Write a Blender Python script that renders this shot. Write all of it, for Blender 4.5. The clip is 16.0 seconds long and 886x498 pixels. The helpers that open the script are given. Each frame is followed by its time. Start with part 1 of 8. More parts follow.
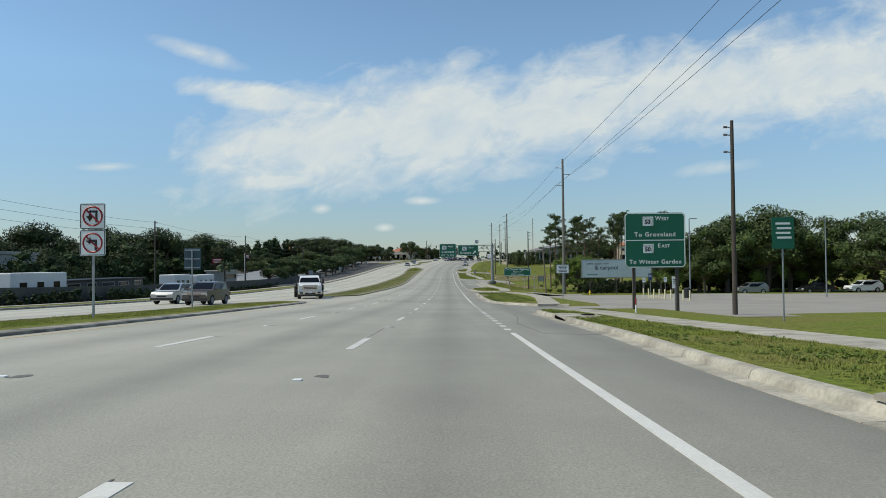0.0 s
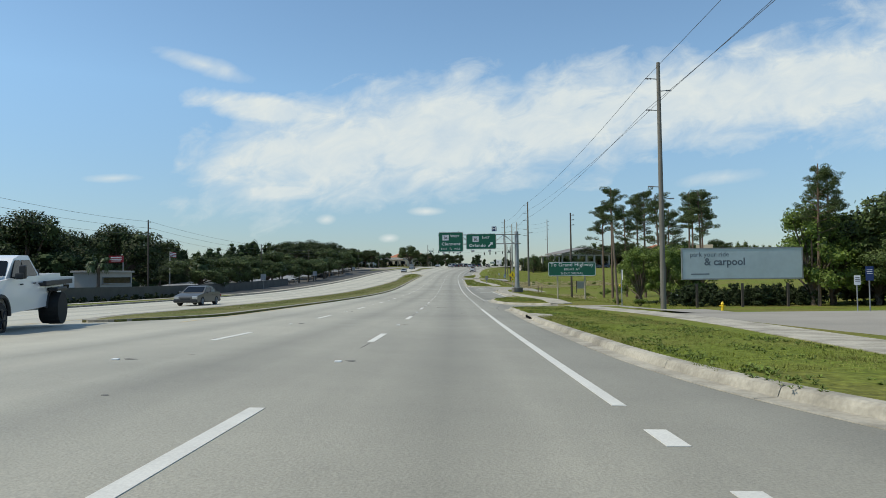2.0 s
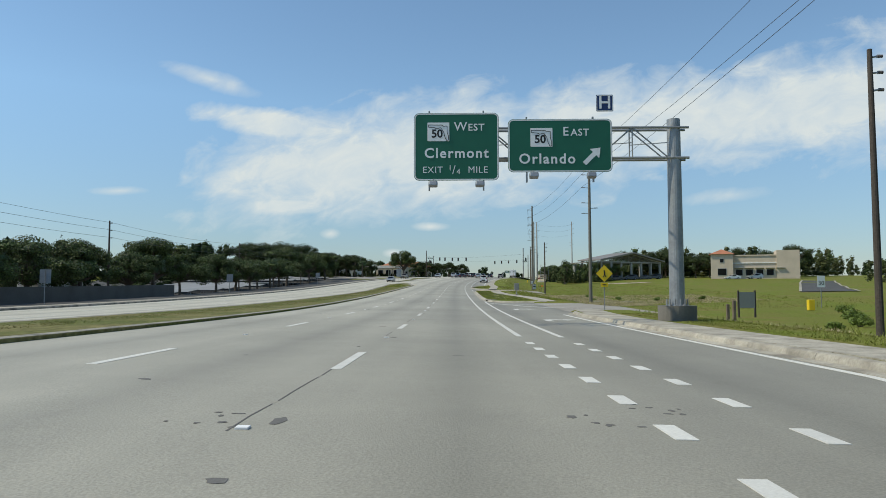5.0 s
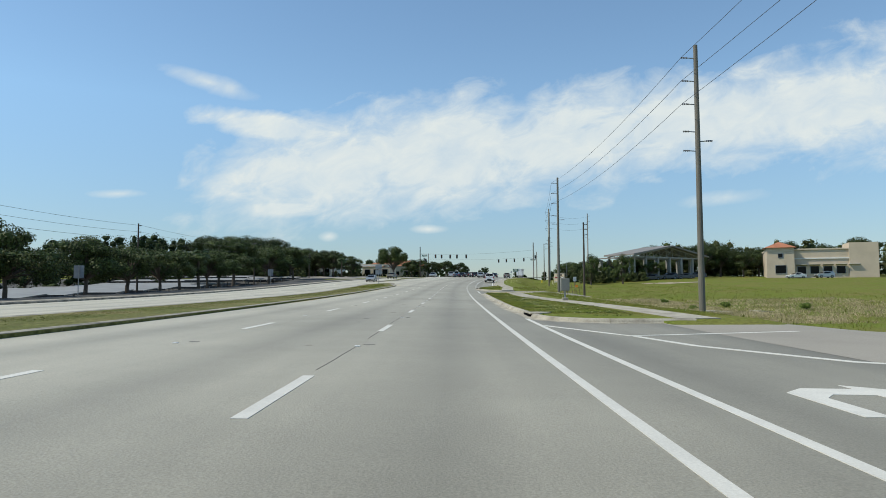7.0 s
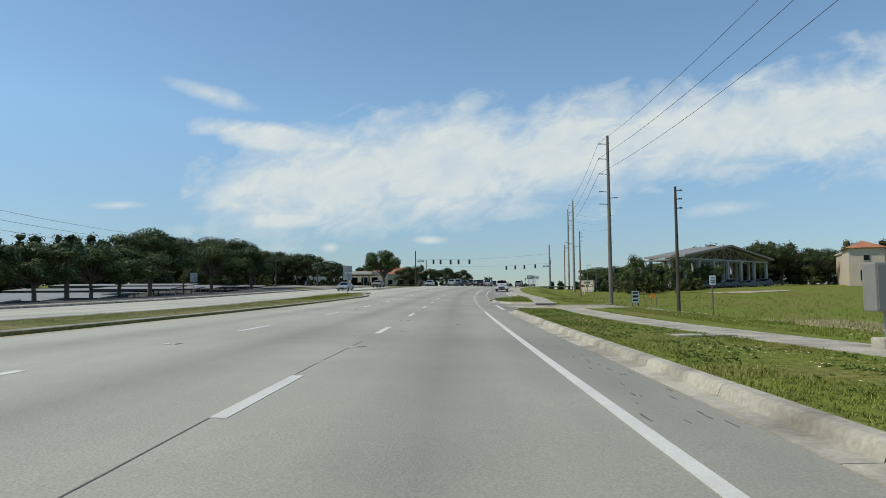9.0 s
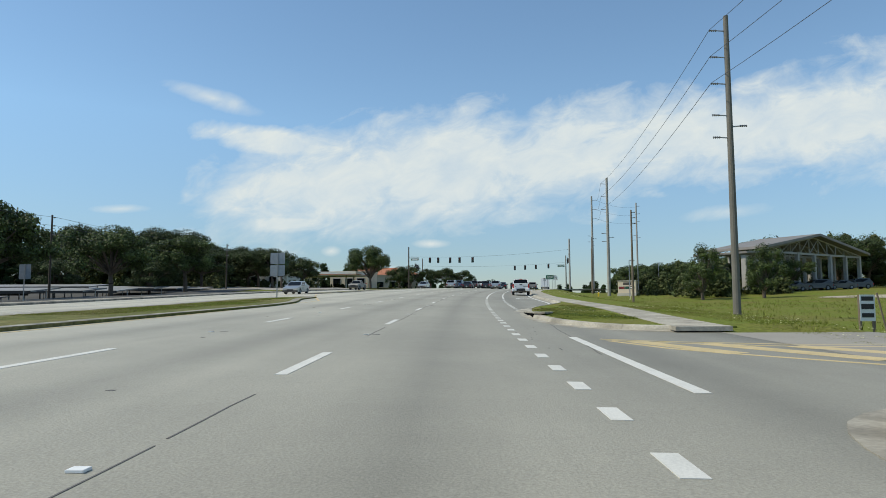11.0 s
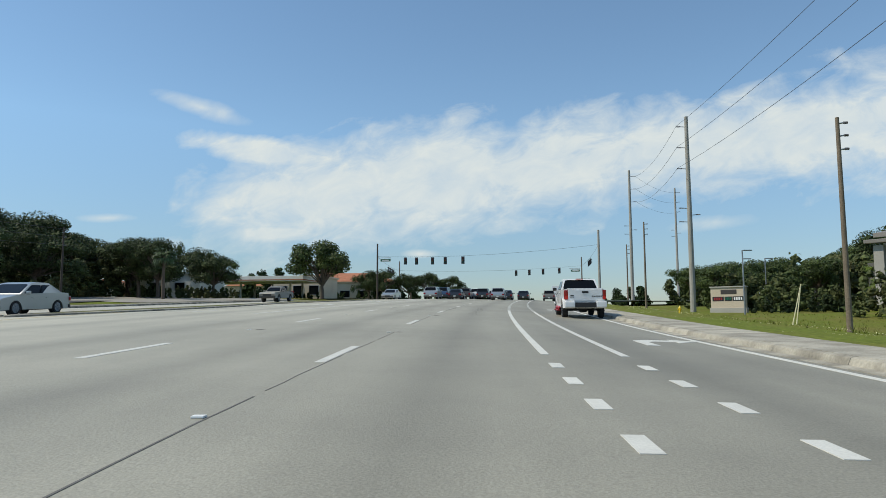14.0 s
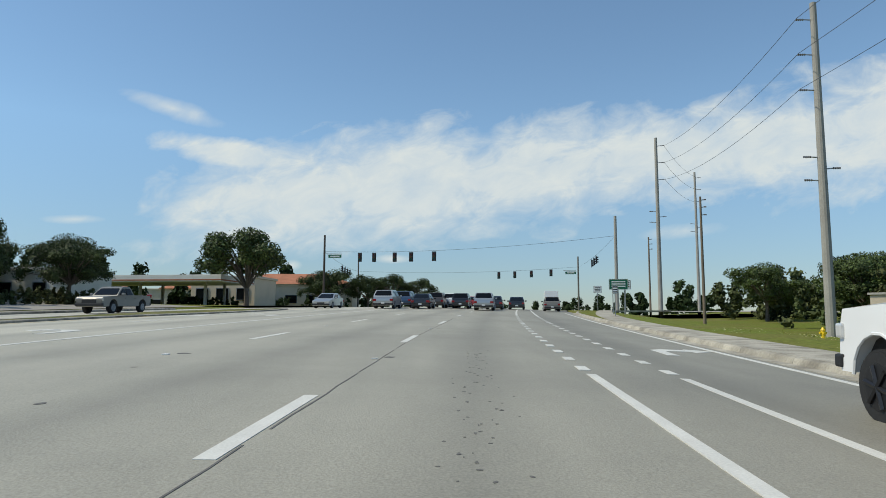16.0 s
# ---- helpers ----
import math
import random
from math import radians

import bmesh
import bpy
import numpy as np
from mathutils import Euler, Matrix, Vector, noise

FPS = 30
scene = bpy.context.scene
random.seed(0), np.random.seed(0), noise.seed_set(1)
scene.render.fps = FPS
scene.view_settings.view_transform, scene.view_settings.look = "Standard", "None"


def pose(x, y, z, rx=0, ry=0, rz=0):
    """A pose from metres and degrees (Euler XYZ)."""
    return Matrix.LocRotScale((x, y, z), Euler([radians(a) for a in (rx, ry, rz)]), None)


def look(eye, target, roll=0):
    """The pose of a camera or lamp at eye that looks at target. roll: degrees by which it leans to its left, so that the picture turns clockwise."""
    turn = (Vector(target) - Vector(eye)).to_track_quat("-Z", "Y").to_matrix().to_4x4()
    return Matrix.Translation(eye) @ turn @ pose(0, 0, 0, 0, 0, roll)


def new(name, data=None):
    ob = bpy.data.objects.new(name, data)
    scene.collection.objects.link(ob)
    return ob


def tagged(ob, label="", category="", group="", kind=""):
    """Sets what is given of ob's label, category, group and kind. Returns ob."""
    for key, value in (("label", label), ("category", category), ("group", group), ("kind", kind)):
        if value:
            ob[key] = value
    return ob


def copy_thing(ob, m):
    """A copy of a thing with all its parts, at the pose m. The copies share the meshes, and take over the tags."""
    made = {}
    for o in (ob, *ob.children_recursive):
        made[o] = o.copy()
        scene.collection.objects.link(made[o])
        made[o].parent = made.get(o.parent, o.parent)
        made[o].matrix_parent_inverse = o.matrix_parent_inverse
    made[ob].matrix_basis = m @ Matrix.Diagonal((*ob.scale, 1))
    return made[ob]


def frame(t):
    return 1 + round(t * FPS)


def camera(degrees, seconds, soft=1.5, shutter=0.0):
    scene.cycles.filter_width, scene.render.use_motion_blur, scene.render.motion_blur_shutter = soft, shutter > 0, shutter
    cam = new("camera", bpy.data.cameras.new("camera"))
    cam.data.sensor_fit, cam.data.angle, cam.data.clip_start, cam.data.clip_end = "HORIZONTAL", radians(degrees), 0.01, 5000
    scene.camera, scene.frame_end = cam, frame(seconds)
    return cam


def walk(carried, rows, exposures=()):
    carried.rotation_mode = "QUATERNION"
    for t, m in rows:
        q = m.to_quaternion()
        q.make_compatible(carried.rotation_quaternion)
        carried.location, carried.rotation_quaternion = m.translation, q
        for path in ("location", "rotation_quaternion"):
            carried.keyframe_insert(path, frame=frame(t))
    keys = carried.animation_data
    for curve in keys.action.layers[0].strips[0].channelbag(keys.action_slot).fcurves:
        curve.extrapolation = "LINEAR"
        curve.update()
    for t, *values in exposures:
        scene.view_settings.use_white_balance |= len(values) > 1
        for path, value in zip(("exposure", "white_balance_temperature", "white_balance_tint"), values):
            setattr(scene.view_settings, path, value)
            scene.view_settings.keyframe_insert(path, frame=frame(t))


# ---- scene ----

# camera and drive: seconds, place, yaw, pitch, roll
cam = camera(66, 16.0, soft=0.85)
DRIVE = [
    (0.0, -0.035, -0.133, 1.103, 0.39, 1.25, -0.55),
    (0.5, 0.028, 12.116, 0.600, 0.51, 1.34, -0.64),
    (1.0, 0.046, 23.763, 0.162, 0.62, 1.66, -0.60),
    (1.5, 0.083, 34.187, -0.204, 0.66, 1.87, -0.57),
    (2.0, 0.125, 45.863, -0.605, 0.75, 2.13, -0.65),
    (2.5, 0.163, 58.225, -0.991, 0.89, 2.15, -1.14),
    (3.0, 0.201, 69.486, -1.248, 0.91, 2.51, -1.17),
    (3.5, 0.081, 80.653, -1.443, 0.99, 2.79, 0.34),
    (4.0, 0.063, 90.709, -1.619, 1.01, 2.65, 0.28),
    (4.5, 0.020, 101.901, -1.757, 1.10, 2.85, 0.15),
    (5.0, -0.045, 112.433, -1.902, 1.05, 3.42, -0.08),
    (7.5, 0.005, 162.630, -2.039, 0.84, 3.77, -0.24),
    (8.0, 0.041, 171.876, -1.985, 0.91, 4.04, -0.59),
    (8.5, 0.044, 180.969, -1.846, 0.93, 4.35, -0.20),
    (9.0, 0.047, 189.834, -1.771, 1.02, 4.55, -0.25),
    (11.5, 0.339, 231.750, -0.991, 1.15, 4.99, -0.22),
    (12.0, 0.420, 239.596, -0.763, 1.12, 5.20, -0.31),
    (12.5, 0.517, 247.680, -0.562, 0.98, 5.40, 0.13),
    (13.0, 0.668, 255.252, -0.312, 0.62, 5.40, -0.15),
    (13.5, 0.858, 262.794, -0.078, 0.35, 5.79, -0.19),
    (14.0, 1.072, 270.608, 0.171, 0.18, 5.71, -0.19),
    (14.5, 1.270, 278.068, 0.468, 0.07, 6.12, -0.24),
    (15.0, 1.480, 285.961, 0.764, -0.66, 6.08, -0.07),
    (15.5, 1.822, 293.396, 1.103, -1.34, 6.13, -0.40),
    (16.0, 2.170, 300.742, 1.341, -2.07, 6.16, 0.15),
]


def aim(x, y, z, yaw, pitch, roll):
    eye = Vector((x, y, z))
    a, p = radians(yaw), radians(pitch)
    ahead = Vector((-math.sin(a) * math.cos(p), math.cos(a) * math.cos(p), math.sin(p)))
    return look(eye, eye + ahead, roll)


walk(cam, [(row[0], aim(*row[1:])) for row in DRIVE], [(0.0, -0.16, 6700, 5.5), (2.0, -0.07, 6700, 5.5), (4.0, -0.03, 6700, 5.5), (4.5, -0.09, 6700, 5.5), (5.0, -0.13, 6700, 5.5), (7.5, 0.0, 6700, 5.5), (8.5, 0.02, 6700, 5.5), (9.0, -0.15, 6700, 5.5), (11.5, -0.06, 6700, 5.5), (16.0, -0.15, 6700, 5.5)])

# ---- world, sun ----
SUN_EL, SUN_AZ = radians(52), radians(-97)  # azimuth from +y towards +x
world = bpy.data.worlds.new("sky")
scene.world = world
world.use_nodes = True
W = world.node_tree
W.nodes.clear()


def wn(kind, **inputs):
    n = W.nodes.new(kind)
    for key, v in inputs.items():
        n.inputs[int(key[1:])].default_value = v
    return n


def wmath(op, a, b=None, clamp=False):
    n = W.nodes.new("ShaderNodeMath")
    n.operation, n.use_clamp = op, clamp
    for i, v in enumerate((a, b)):
        if v is None:
            continue
        if isinstance(v, (int, float)):
            n.inputs[i].default_value = v
        else:
            W.links.new(v, n.inputs[i])
    return n.outputs[0]


sky = W.nodes.new("ShaderNodeTexSky")
sky.sky_type, sky.sun_disc = "NISHITA", False
sky.sun_elevation, sky.sun_rotation = SUN_EL, SUN_AZ
sky.air_density, sky.dust_density, sky.ozone_density = 1.0, 0.1, 1.4
coord = W.nodes.new("ShaderNodeTexCoord")
split = W.nodes.new("ShaderNodeSeparateXYZ")
W.links.new(coord.outputs["Generated"], split.inputs[0])
ahead = wmath("MAXIMUM", split.outputs[1], 0.05)
cx = wmath("DIVIDE", split.outputs[0], ahead)
cz = wmath("DIVIDE", split.outputs[2], ahead)
# cloud bank: soft ellipses on the sky, frayed by noise
flat = W.nodes.new("ShaderNodeCombineXYZ")
W.links.new(cx, flat.inputs[0])
W.links.new(wmath("MULTIPLY", wmath("SUBTRACT", cz, wmath("MULTIPLY", cx, 0.2)), 1.7), flat.inputs[1])
frays = []
for scale, detail in ((5.0, 6), (16.0, 8)):
    n = wn("ShaderNodeTexNoise")
    n.inputs["Scale"].default_value, n.inputs["Detail"].default_value, n.inputs["Roughness"].default_value = scale, detail, 0.6
    n.inputs["Distortion"].default_value = 0.5
    W.links.new(flat.outputs[0], n.inputs["Vector"])
    frays.append(wmath("SUBTRACT", n.outputs["Fac"], 0.5))
BANK = [(-0.19, 0.178, 0.18, 0.072, 0.1), (-0.02, 0.205, 0.2, 0.08, 0.1), (0.17, 0.225, 0.2, 0.072, 0.1), (0.36, 0.248, 0.2, 0.064, 0.1), (0.56, 0.278, 0.2, 0.07, 0.12),
        (0.8, 0.32, 0.3, 0.09, 0.2), (-0.27, 0.245, 0.1, 0.02, -0.15), (-0.25, 0.124, 0.08, 0.016, 0.0)]
WISP = [(-0.365, 0.315, 0.085, 0.015, -0.32), (0.40, 0.138, 0.075, 0.013, 0.1), (-0.5, 0.148, 0.05, 0.007, 0.0), (-0.02, 0.165, 0.3, 0.03, 0.05)]
PUFF = [(-0.185, 0.083, 0.014, 0.007, 0.0), (-0.037, 0.093, 0.024, 0.006, 0.0), (-0.092, 0.054, 0.014, 0.006, 0.0)]


def blob(x, z, rx, rz, tilt):
    dx, dz = wmath("SUBTRACT", cx, x), wmath("SUBTRACT", cz, z)
    a = wmath("DIVIDE", dx, rx)
    b = wmath("DIVIDE", wmath("SUBTRACT", dz, wmath("MULTIPLY", dx, tilt)), rz)
    r2 = wmath("ADD", wmath("MULTIPLY", a, a), wmath("MULTIPLY", b, b))
    return wmath("SUBTRACT", 1.0, wmath("SQRT", r2))


def union(blobs):
    out = None
    for args in blobs:
        f = blob(*args)
        out = f if out is None else wmath("MAXIMUM", out, f)
    return out


ragged = wmath("ADD", wmath("MULTIPLY", frays[0], 1.5), wmath("MULTIPLY", frays[1], 1.2))
bank = wmath("MULTIPLY", wmath("ADD", union(BANK), wmath("ADD", ragged, 0.32)), 1.3, clamp=True)
wisp = wmath("MULTIPLY", wmath("ADD", union(WISP), wmath("MULTIPLY", ragged, 0.7)), 0.7, clamp=True)
puff = wmath("MULTIPLY", wmath("ADD", union(PUFF), wmath("ADD", wmath("MULTIPLY", frays[1], 0.9), 0.25)), 0.9, clamp=True)
thick = wmath("ADD", 0.84, wmath("MULTIPLY", frays[1], 0.9))
cover = wmath("MULTIPLY", wmath("MAXIMUM", wmath("MAXIMUM", bank, wisp), puff), thick, clamp=True)
front = wmath("GREATER_THAN", split.outputs[1], 0.06)
cover = wmath("MULTIPLY", cover, front)
cloud = W.nodes.new("ShaderNodeMix")
cloud.data_type = "RGBA"
W.links.new(cover, cloud.inputs[0])
tint = W.nodes.new("ShaderNodeMix")
tint.data_type, tint.blend_type = "RGBA", "MULTIPLY"
tint.inputs[0].default_value = 1.0
grade = W.nodes.new("ShaderNodeMix")
grade.data_type = "RGBA"
grade.inputs[6].default_value, grade.inputs[7].default_value = (0.47, 0.535, 0.67, 1), (0.95, 1.11, 1.19, 1)
rise = W.nodes.new("ShaderNodeMapRange")
rise.inputs[1].default_value, rise.inputs[2].default_value = 0.0, 0.26
W.links.new(split.outputs[2], rise.inputs[0])
W.links.new(rise.outputs[0], grade.inputs[0])
W.links.new(grade.outputs[2], tint.inputs[7])
pale = W.nodes.new("ShaderNodeHueSaturation")
pale.inputs["Saturation"].default_value, pale.inputs["Value"].default_value = 0.95, 1.12
W.links.new(sky.outputs[0], pale.inputs["Color"])
W.links.new(pale.outputs[0], tint.inputs[6])
W.links.new(tint.outputs[2], cloud.inputs[6])
cloud.inputs[7].default_value = (6.4, 6.85, 7.1, 1)
back = W.nodes.new("ShaderNodeBackground")
back.inputs[1].default_value = 0.12
W.links.new(cloud.outputs[2], back.inputs[0])
wout = W.nodes.new("ShaderNodeOutputWorld")
W.links.new(back.outputs[0], wout.inputs[0])
sun = new("sun", bpy.data.lights.new("sun", "SUN"))
sun.data.energy, sun.data.angle, sun.data.color = 3.75, radians(0.55), (1.0, 0.925, 0.79)
sun_way = Vector((math.sin(SUN_AZ) * math.cos(SUN_EL), math.cos(SUN_AZ) * math.cos(SUN_EL), math.sin(SUN_EL)))
sun.matrix_world = look(sun_way * 100, (0, 0, 0))


# ---- materials ----
def mat(name, color, rough=0.7, metal=0.0, grain=0.12, scale=8.0, stain=0.1, stain_scale=0.5, bump=0.1, color2=None, rand=0.0, spec=0.5, coords="Object", island=0.0, coat=0.0, dist=0.02):
    m = bpy.data.materials.new(name)
    m.use_nodes = True
    t = m.node_tree
    b = t.nodes["Principled BSDF"]
    b.inputs["Roughness"].default_value, b.inputs["Metallic"].default_value = rough, metal
    b.inputs["Specular IOR Level"].default_value = spec
    b.inputs["Coat Weight"].default_value = coat
    co = t.nodes.new("ShaderNodeTexCoord")
    fine, wide = t.nodes.new("ShaderNodeTexNoise"), t.nodes.new("ShaderNodeTexNoise")
    for n, s, d in ((fine, scale, 5), (wide, stain_scale, 4)):
        n.inputs["Scale"].default_value, n.inputs["Detail"].default_value = s, d
        t.links.new(co.outputs[coords], n.inputs["Vector"])
    mix = t.nodes.new("ShaderNodeMix")
    mix.data_type = "RGBA"
    mix.inputs[6].default_value = (*color, 1)
    mix.inputs[7].default_value = (*(color2 or [c * 0.6 for c in color]), 1)
    ramp = t.nodes.new("ShaderNodeMapRange")
    ramp.inputs[1].default_value, ramp.inputs[2].default_value = 0.4, 0.7
    ramp.inputs[3].default_value, ramp.inputs[4].default_value = 0.0, min(1.0, stain * 4) if color2 else min(1.0, stain * 3)
    t.links.new(wide.outputs["Fac"], ramp.inputs[0])
    t.links.new(ramp.outputs[0], mix.inputs[0])
    hsv = t.nodes.new("ShaderNodeHueSaturation")
    t.links.new(mix.outputs[2], hsv.inputs["Color"])
    val = t.nodes.new("ShaderNodeMapRange")
    val.inputs[1].default_value, val.inputs[2].default_value = 0.25, 0.75
    val.inputs[3].default_value, val.inputs[4].default_value = 1 - grain, 1 + grain
    t.links.new(fine.outputs["Fac"], val.inputs[0])
    value = val.outputs[0]
    for amount, kind, socket in ((rand, "ShaderNodeObjectInfo", "Random"), (island, "ShaderNodeNewGeometry", "Random Per Island")):
        if amount:
            info, r, mul = t.nodes.new(kind), t.nodes.new("ShaderNodeMapRange"), t.nodes.new("ShaderNodeMath")
            r.inputs[3].default_value, r.inputs[4].default_value = 1 - amount, 1 + amount
            mul.operation = "MULTIPLY"
            t.links.new(info.outputs[socket], r.inputs[0])
            t.links.new(value, mul.inputs[0])
            t.links.new(r.outputs[0], mul.inputs[1])
            value = mul.outputs[0]
    t.links.new(value, hsv.inputs["Value"])
    t.links.new(hsv.outputs[0], b.inputs["Base Color"])
    if bump:
        bm_ = t.nodes.new("ShaderNodeBump")
        bm_.inputs["Strength"].default_value, bm_.inputs["Distance"].default_value = bump, dist
        t.links.new(fine.outputs["Fac"], bm_.inputs["Height"])
        t.links.new(bm_.outputs[0], b.inputs["Normal"])
    return m


GRASS_DULL = mat("dull_median_grass", (0.115, 0.128, 0.04), 0.95, grain=0.5, scale=5.0, stain=0.25, stain_scale=0.3, bump=1.0, color2=(0.20, 0.175, 0.08), spec=0.1, dist=0.06)
BLADE_DULL = mat("dull_grass_blades", (0.135, 0.155, 0.045), 0.9, grain=0.3, scale=1.0, stain=0.2, stain_scale=0.3, bump=0, color2=(0.22, 0.19, 0.08), island=0.4, spec=0.1)
ASPHALT = mat("asphalt", (0.312, 0.294, 0.236), 0.62, grain=0.22, scale=45, stain=0.16, stain_scale=0.12, bump=0.32)


def lane_wear_tone(m):
    """Darker oil track along the middle of each lane, uneven along the road; tone ramps from paler in the west to
    darker in the east.
    """
    t = m.node_tree
    hsv = next(n for n in t.nodes if n.type == "HUE_SAT")
    src = hsv.inputs["Value"].links[0].from_socket
    attr = t.nodes.new("ShaderNodeAttribute")
    attr.attribute_name = "offset"

    def math_(op, x, y):
        n = t.nodes.new("ShaderNodeMath")
        n.operation = op
        for i, v in enumerate((x, y)):
            if isinstance(v, (int, float)):
                n.inputs[i].default_value = v
            else:
                t.links.new(v, n.inputs[i])
        return n.outputs[0]
    lane = math_("FRACT", math_("DIVIDE", math_("ADD", attr.outputs["Fac"], 36.75), 3.675), 0.0)
    away = math_("ABSOLUTE", math_("SUBTRACT", lane, 0.5), 0.0)
    track = math_("MAXIMUM", math_("SUBTRACT", 1.0, math_("MULTIPLY", away, 4.2)), 0.0)
    co = t.nodes.new("ShaderNodeTexCoord")
    stretch = t.nodes.new("ShaderNodeMapping")
    stretch.inputs["Scale"].default_value = (0.9, 0.045, 1.0)
    t.links.new(co.outputs["Object"], stretch.inputs[0])
    streak = t.nodes.new("ShaderNodeTexNoise")
    streak.inputs["Scale"].default_value, streak.inputs["Detail"].default_value = 1.6, 5
    t.links.new(stretch.outputs[0], streak.inputs["Vector"])
    amount = math_("MULTIPLY", track, math_("MULTIPLY", streak.outputs["Fac"], 0.44))
    band = math_("MULTIPLY", math_("SUBTRACT", streak.outputs["Fac"], 0.5), 0.34)
    blot = t.nodes.new("ShaderNodeTexNoise")
    blot.inputs["Scale"].default_value, blot.inputs["Detail"].default_value, blot.inputs["Roughness"].default_value = 0.8, 6, 0.65
    t.links.new(co.outputs["Object"], blot.inputs["Vector"])
    band = math_("ADD", band, math_("MULTIPLY", math_("SUBTRACT", blot.outputs["Fac"], 0.5), 0.26))
    side_tone = t.nodes.new("ShaderNodeValToRGB")
    side_tone.color_ramp.elements[0].position, side_tone.color_ramp.elements[1].position = 0.0, 1.0
    side_tone.color_ramp.elements[0].color, side_tone.color_ramp.elements[1].color = (1.0, 1.0, 1.0, 1), (0.52, 0.52, 0.52, 1)
    for place, v in ((0.378, 0.94), (0.51, 0.87), (0.62, 0.77), (0.73, 0.67), (0.784, 0.65), (0.827, 0.60), (0.843, 0.56)):
        e = side_tone.color_ramp.elements.new(place)
        e.color = (v, v, v, 1)
    t.links.new(math_("DIVIDE", math_("ADD", attr.outputs["Fac"], 27.0), 37.0), side_tone.inputs[0])
    out = math_("MULTIPLY", src, math_("SUBTRACT", math_("ADD", 1.03, band), amount))
    out = math_("MULTIPLY", out, math_("MULTIPLY", side_tone.outputs[0], 1.6))
    t.links.new(out, hsv.inputs["Value"])


lane_wear_tone(ASPHALT)
ASPHALT_LOT = mat("lot_asphalt", (0.32, 0.295, 0.25), 0.85, grain=0.12, scale=24, stain=0.15, stain_scale=0.2, bump=0.3)
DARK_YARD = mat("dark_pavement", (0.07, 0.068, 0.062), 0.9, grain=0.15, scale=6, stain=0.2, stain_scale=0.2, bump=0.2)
# Stained kerb concrete; the shade on the kerb faces is mixed into its colour.
CONCRETE_SHADE = mat("shade_dark_concrete", (0.33, 0.305, 0.25), 0.9, grain=0.25, scale=14, stain=0.25, stain_scale=1.6, bump=0.3, rand=0.12, color2=(0.10, 0.095, 0.08))
CONCRETE = mat("concrete", (0.43, 0.395, 0.32), 0.85, grain=0.2, scale=16, stain=0.23, stain_scale=1.3, bump=0.25, rand=0.12, color2=(0.22, 0.198, 0.155))
PAINT_W = mat("road_paint", (0.66, 0.645, 0.585), 0.6, grain=0.10, scale=40, stain=0.08, stain_scale=2.0, bump=0.15, rand=0.06)
PAINT_Y = mat("yellow_paint", (0.58, 0.45, 0.22), 0.6, grain=0.12, scale=40, stain=0.12, stain_scale=2.0, bump=0.15)
TAR = mat("tar_seal", (0.135, 0.128, 0.115), 0.75, grain=0.2, scale=30, bump=0.3)
GRASS = mat("grass", (0.138, 0.170, 0.028), 0.95, grain=0.42, scale=6.5, stain=0.22, stain_scale=0.22, bump=1.0, color2=(0.18, 0.155, 0.05), spec=0.1, dist=0.09)
BLADE = mat("grass_blades", (0.165, 0.202, 0.034), 0.9, grain=0.3, scale=1.0, stain=0.2, stain_scale=0.3, bump=0, color2=(0.25, 0.22, 0.085), island=0.45, spec=0.15)
SIGN_GREEN = mat("sign_green", (0.004, 0.115, 0.062), 0.45, grain=0.05, scale=3, stain=0.05, bump=0.02)
SIGN_WHITE = mat("sign_white", (0.82, 0.82, 0.80), 0.45, grain=0.04, scale=4, stain=0.04, bump=0.02)
SIGN_BLUE = mat("sign_blue", (0.01, 0.035, 0.13), 0.45, grain=0.05, scale=3, bump=0.02)
SIGN_YELLOW = mat("sign_yellow", (0.85, 0.58, 0.02), 0.45, grain=0.05, scale=3, bump=0.02)
SIGN_RED = mat("sign_red", (0.32, 0.02, 0.025), 0.45, grain=0.05, scale=3, bump=0.02)
SIGN_BLACK = mat("sign_black", (0.015, 0.015, 0.015), 0.5, grain=0.05, scale=3, bump=0.02)
ALU = mat("aluminium", (0.30, 0.32, 0.34), 0.5, 0.6, grain=0.08, scale=6, stain=0.12, stain_scale=2, bump=0.05)
STEEL = mat("galvanised_steel", (0.36, 0.37, 0.37), 0.55, 0.6, grain=0.1, scale=10, stain=0.2, stain_scale=1.5, bump=0.08)
WOOD_POLE = mat("weathered_pole_wood", (0.20, 0.155, 0.11), 0.85, grain=0.25, scale=12, stain=0.25, stain_scale=0.7, bump=0.3)
WOOD_DARK = mat("creosote_wood", (0.075, 0.06, 0.048), 0.85, grain=0.3, scale=12, stain=0.2, stain_scale=0.7, bump=0.3)
POLE_CONC = mat("pole_weathered", (0.180, 0.166, 0.140), 0.8, grain=0.12, scale=14, stain=0.2, stain_scale=0.5, bump=0.15)
POLE_PALE = mat("pale_pole_concrete", (0.36, 0.34, 0.30), 0.8, grain=0.12, scale=14, stain=0.2, stain_scale=0.5, bump=0.15)
PORCELAIN = mat("insulator", (0.16, 0.15, 0.15), 0.3, grain=0.1)
WIRE = mat("wire", (0.05, 0.05, 0.055), 0.6, 0.3, grain=0.05, bump=0)
BARK = mat("bark", (0.13, 0.10, 0.075), 0.9, grain=0.35, scale=9, stain=0.25, stain_scale=1.2, bump=0.6)
BARK_PINE = mat("pine_bark", (0.17, 0.115, 0.08), 0.9, grain=0.35, scale=8, stain=0.25, stain_scale=1.2, bump=0.6)
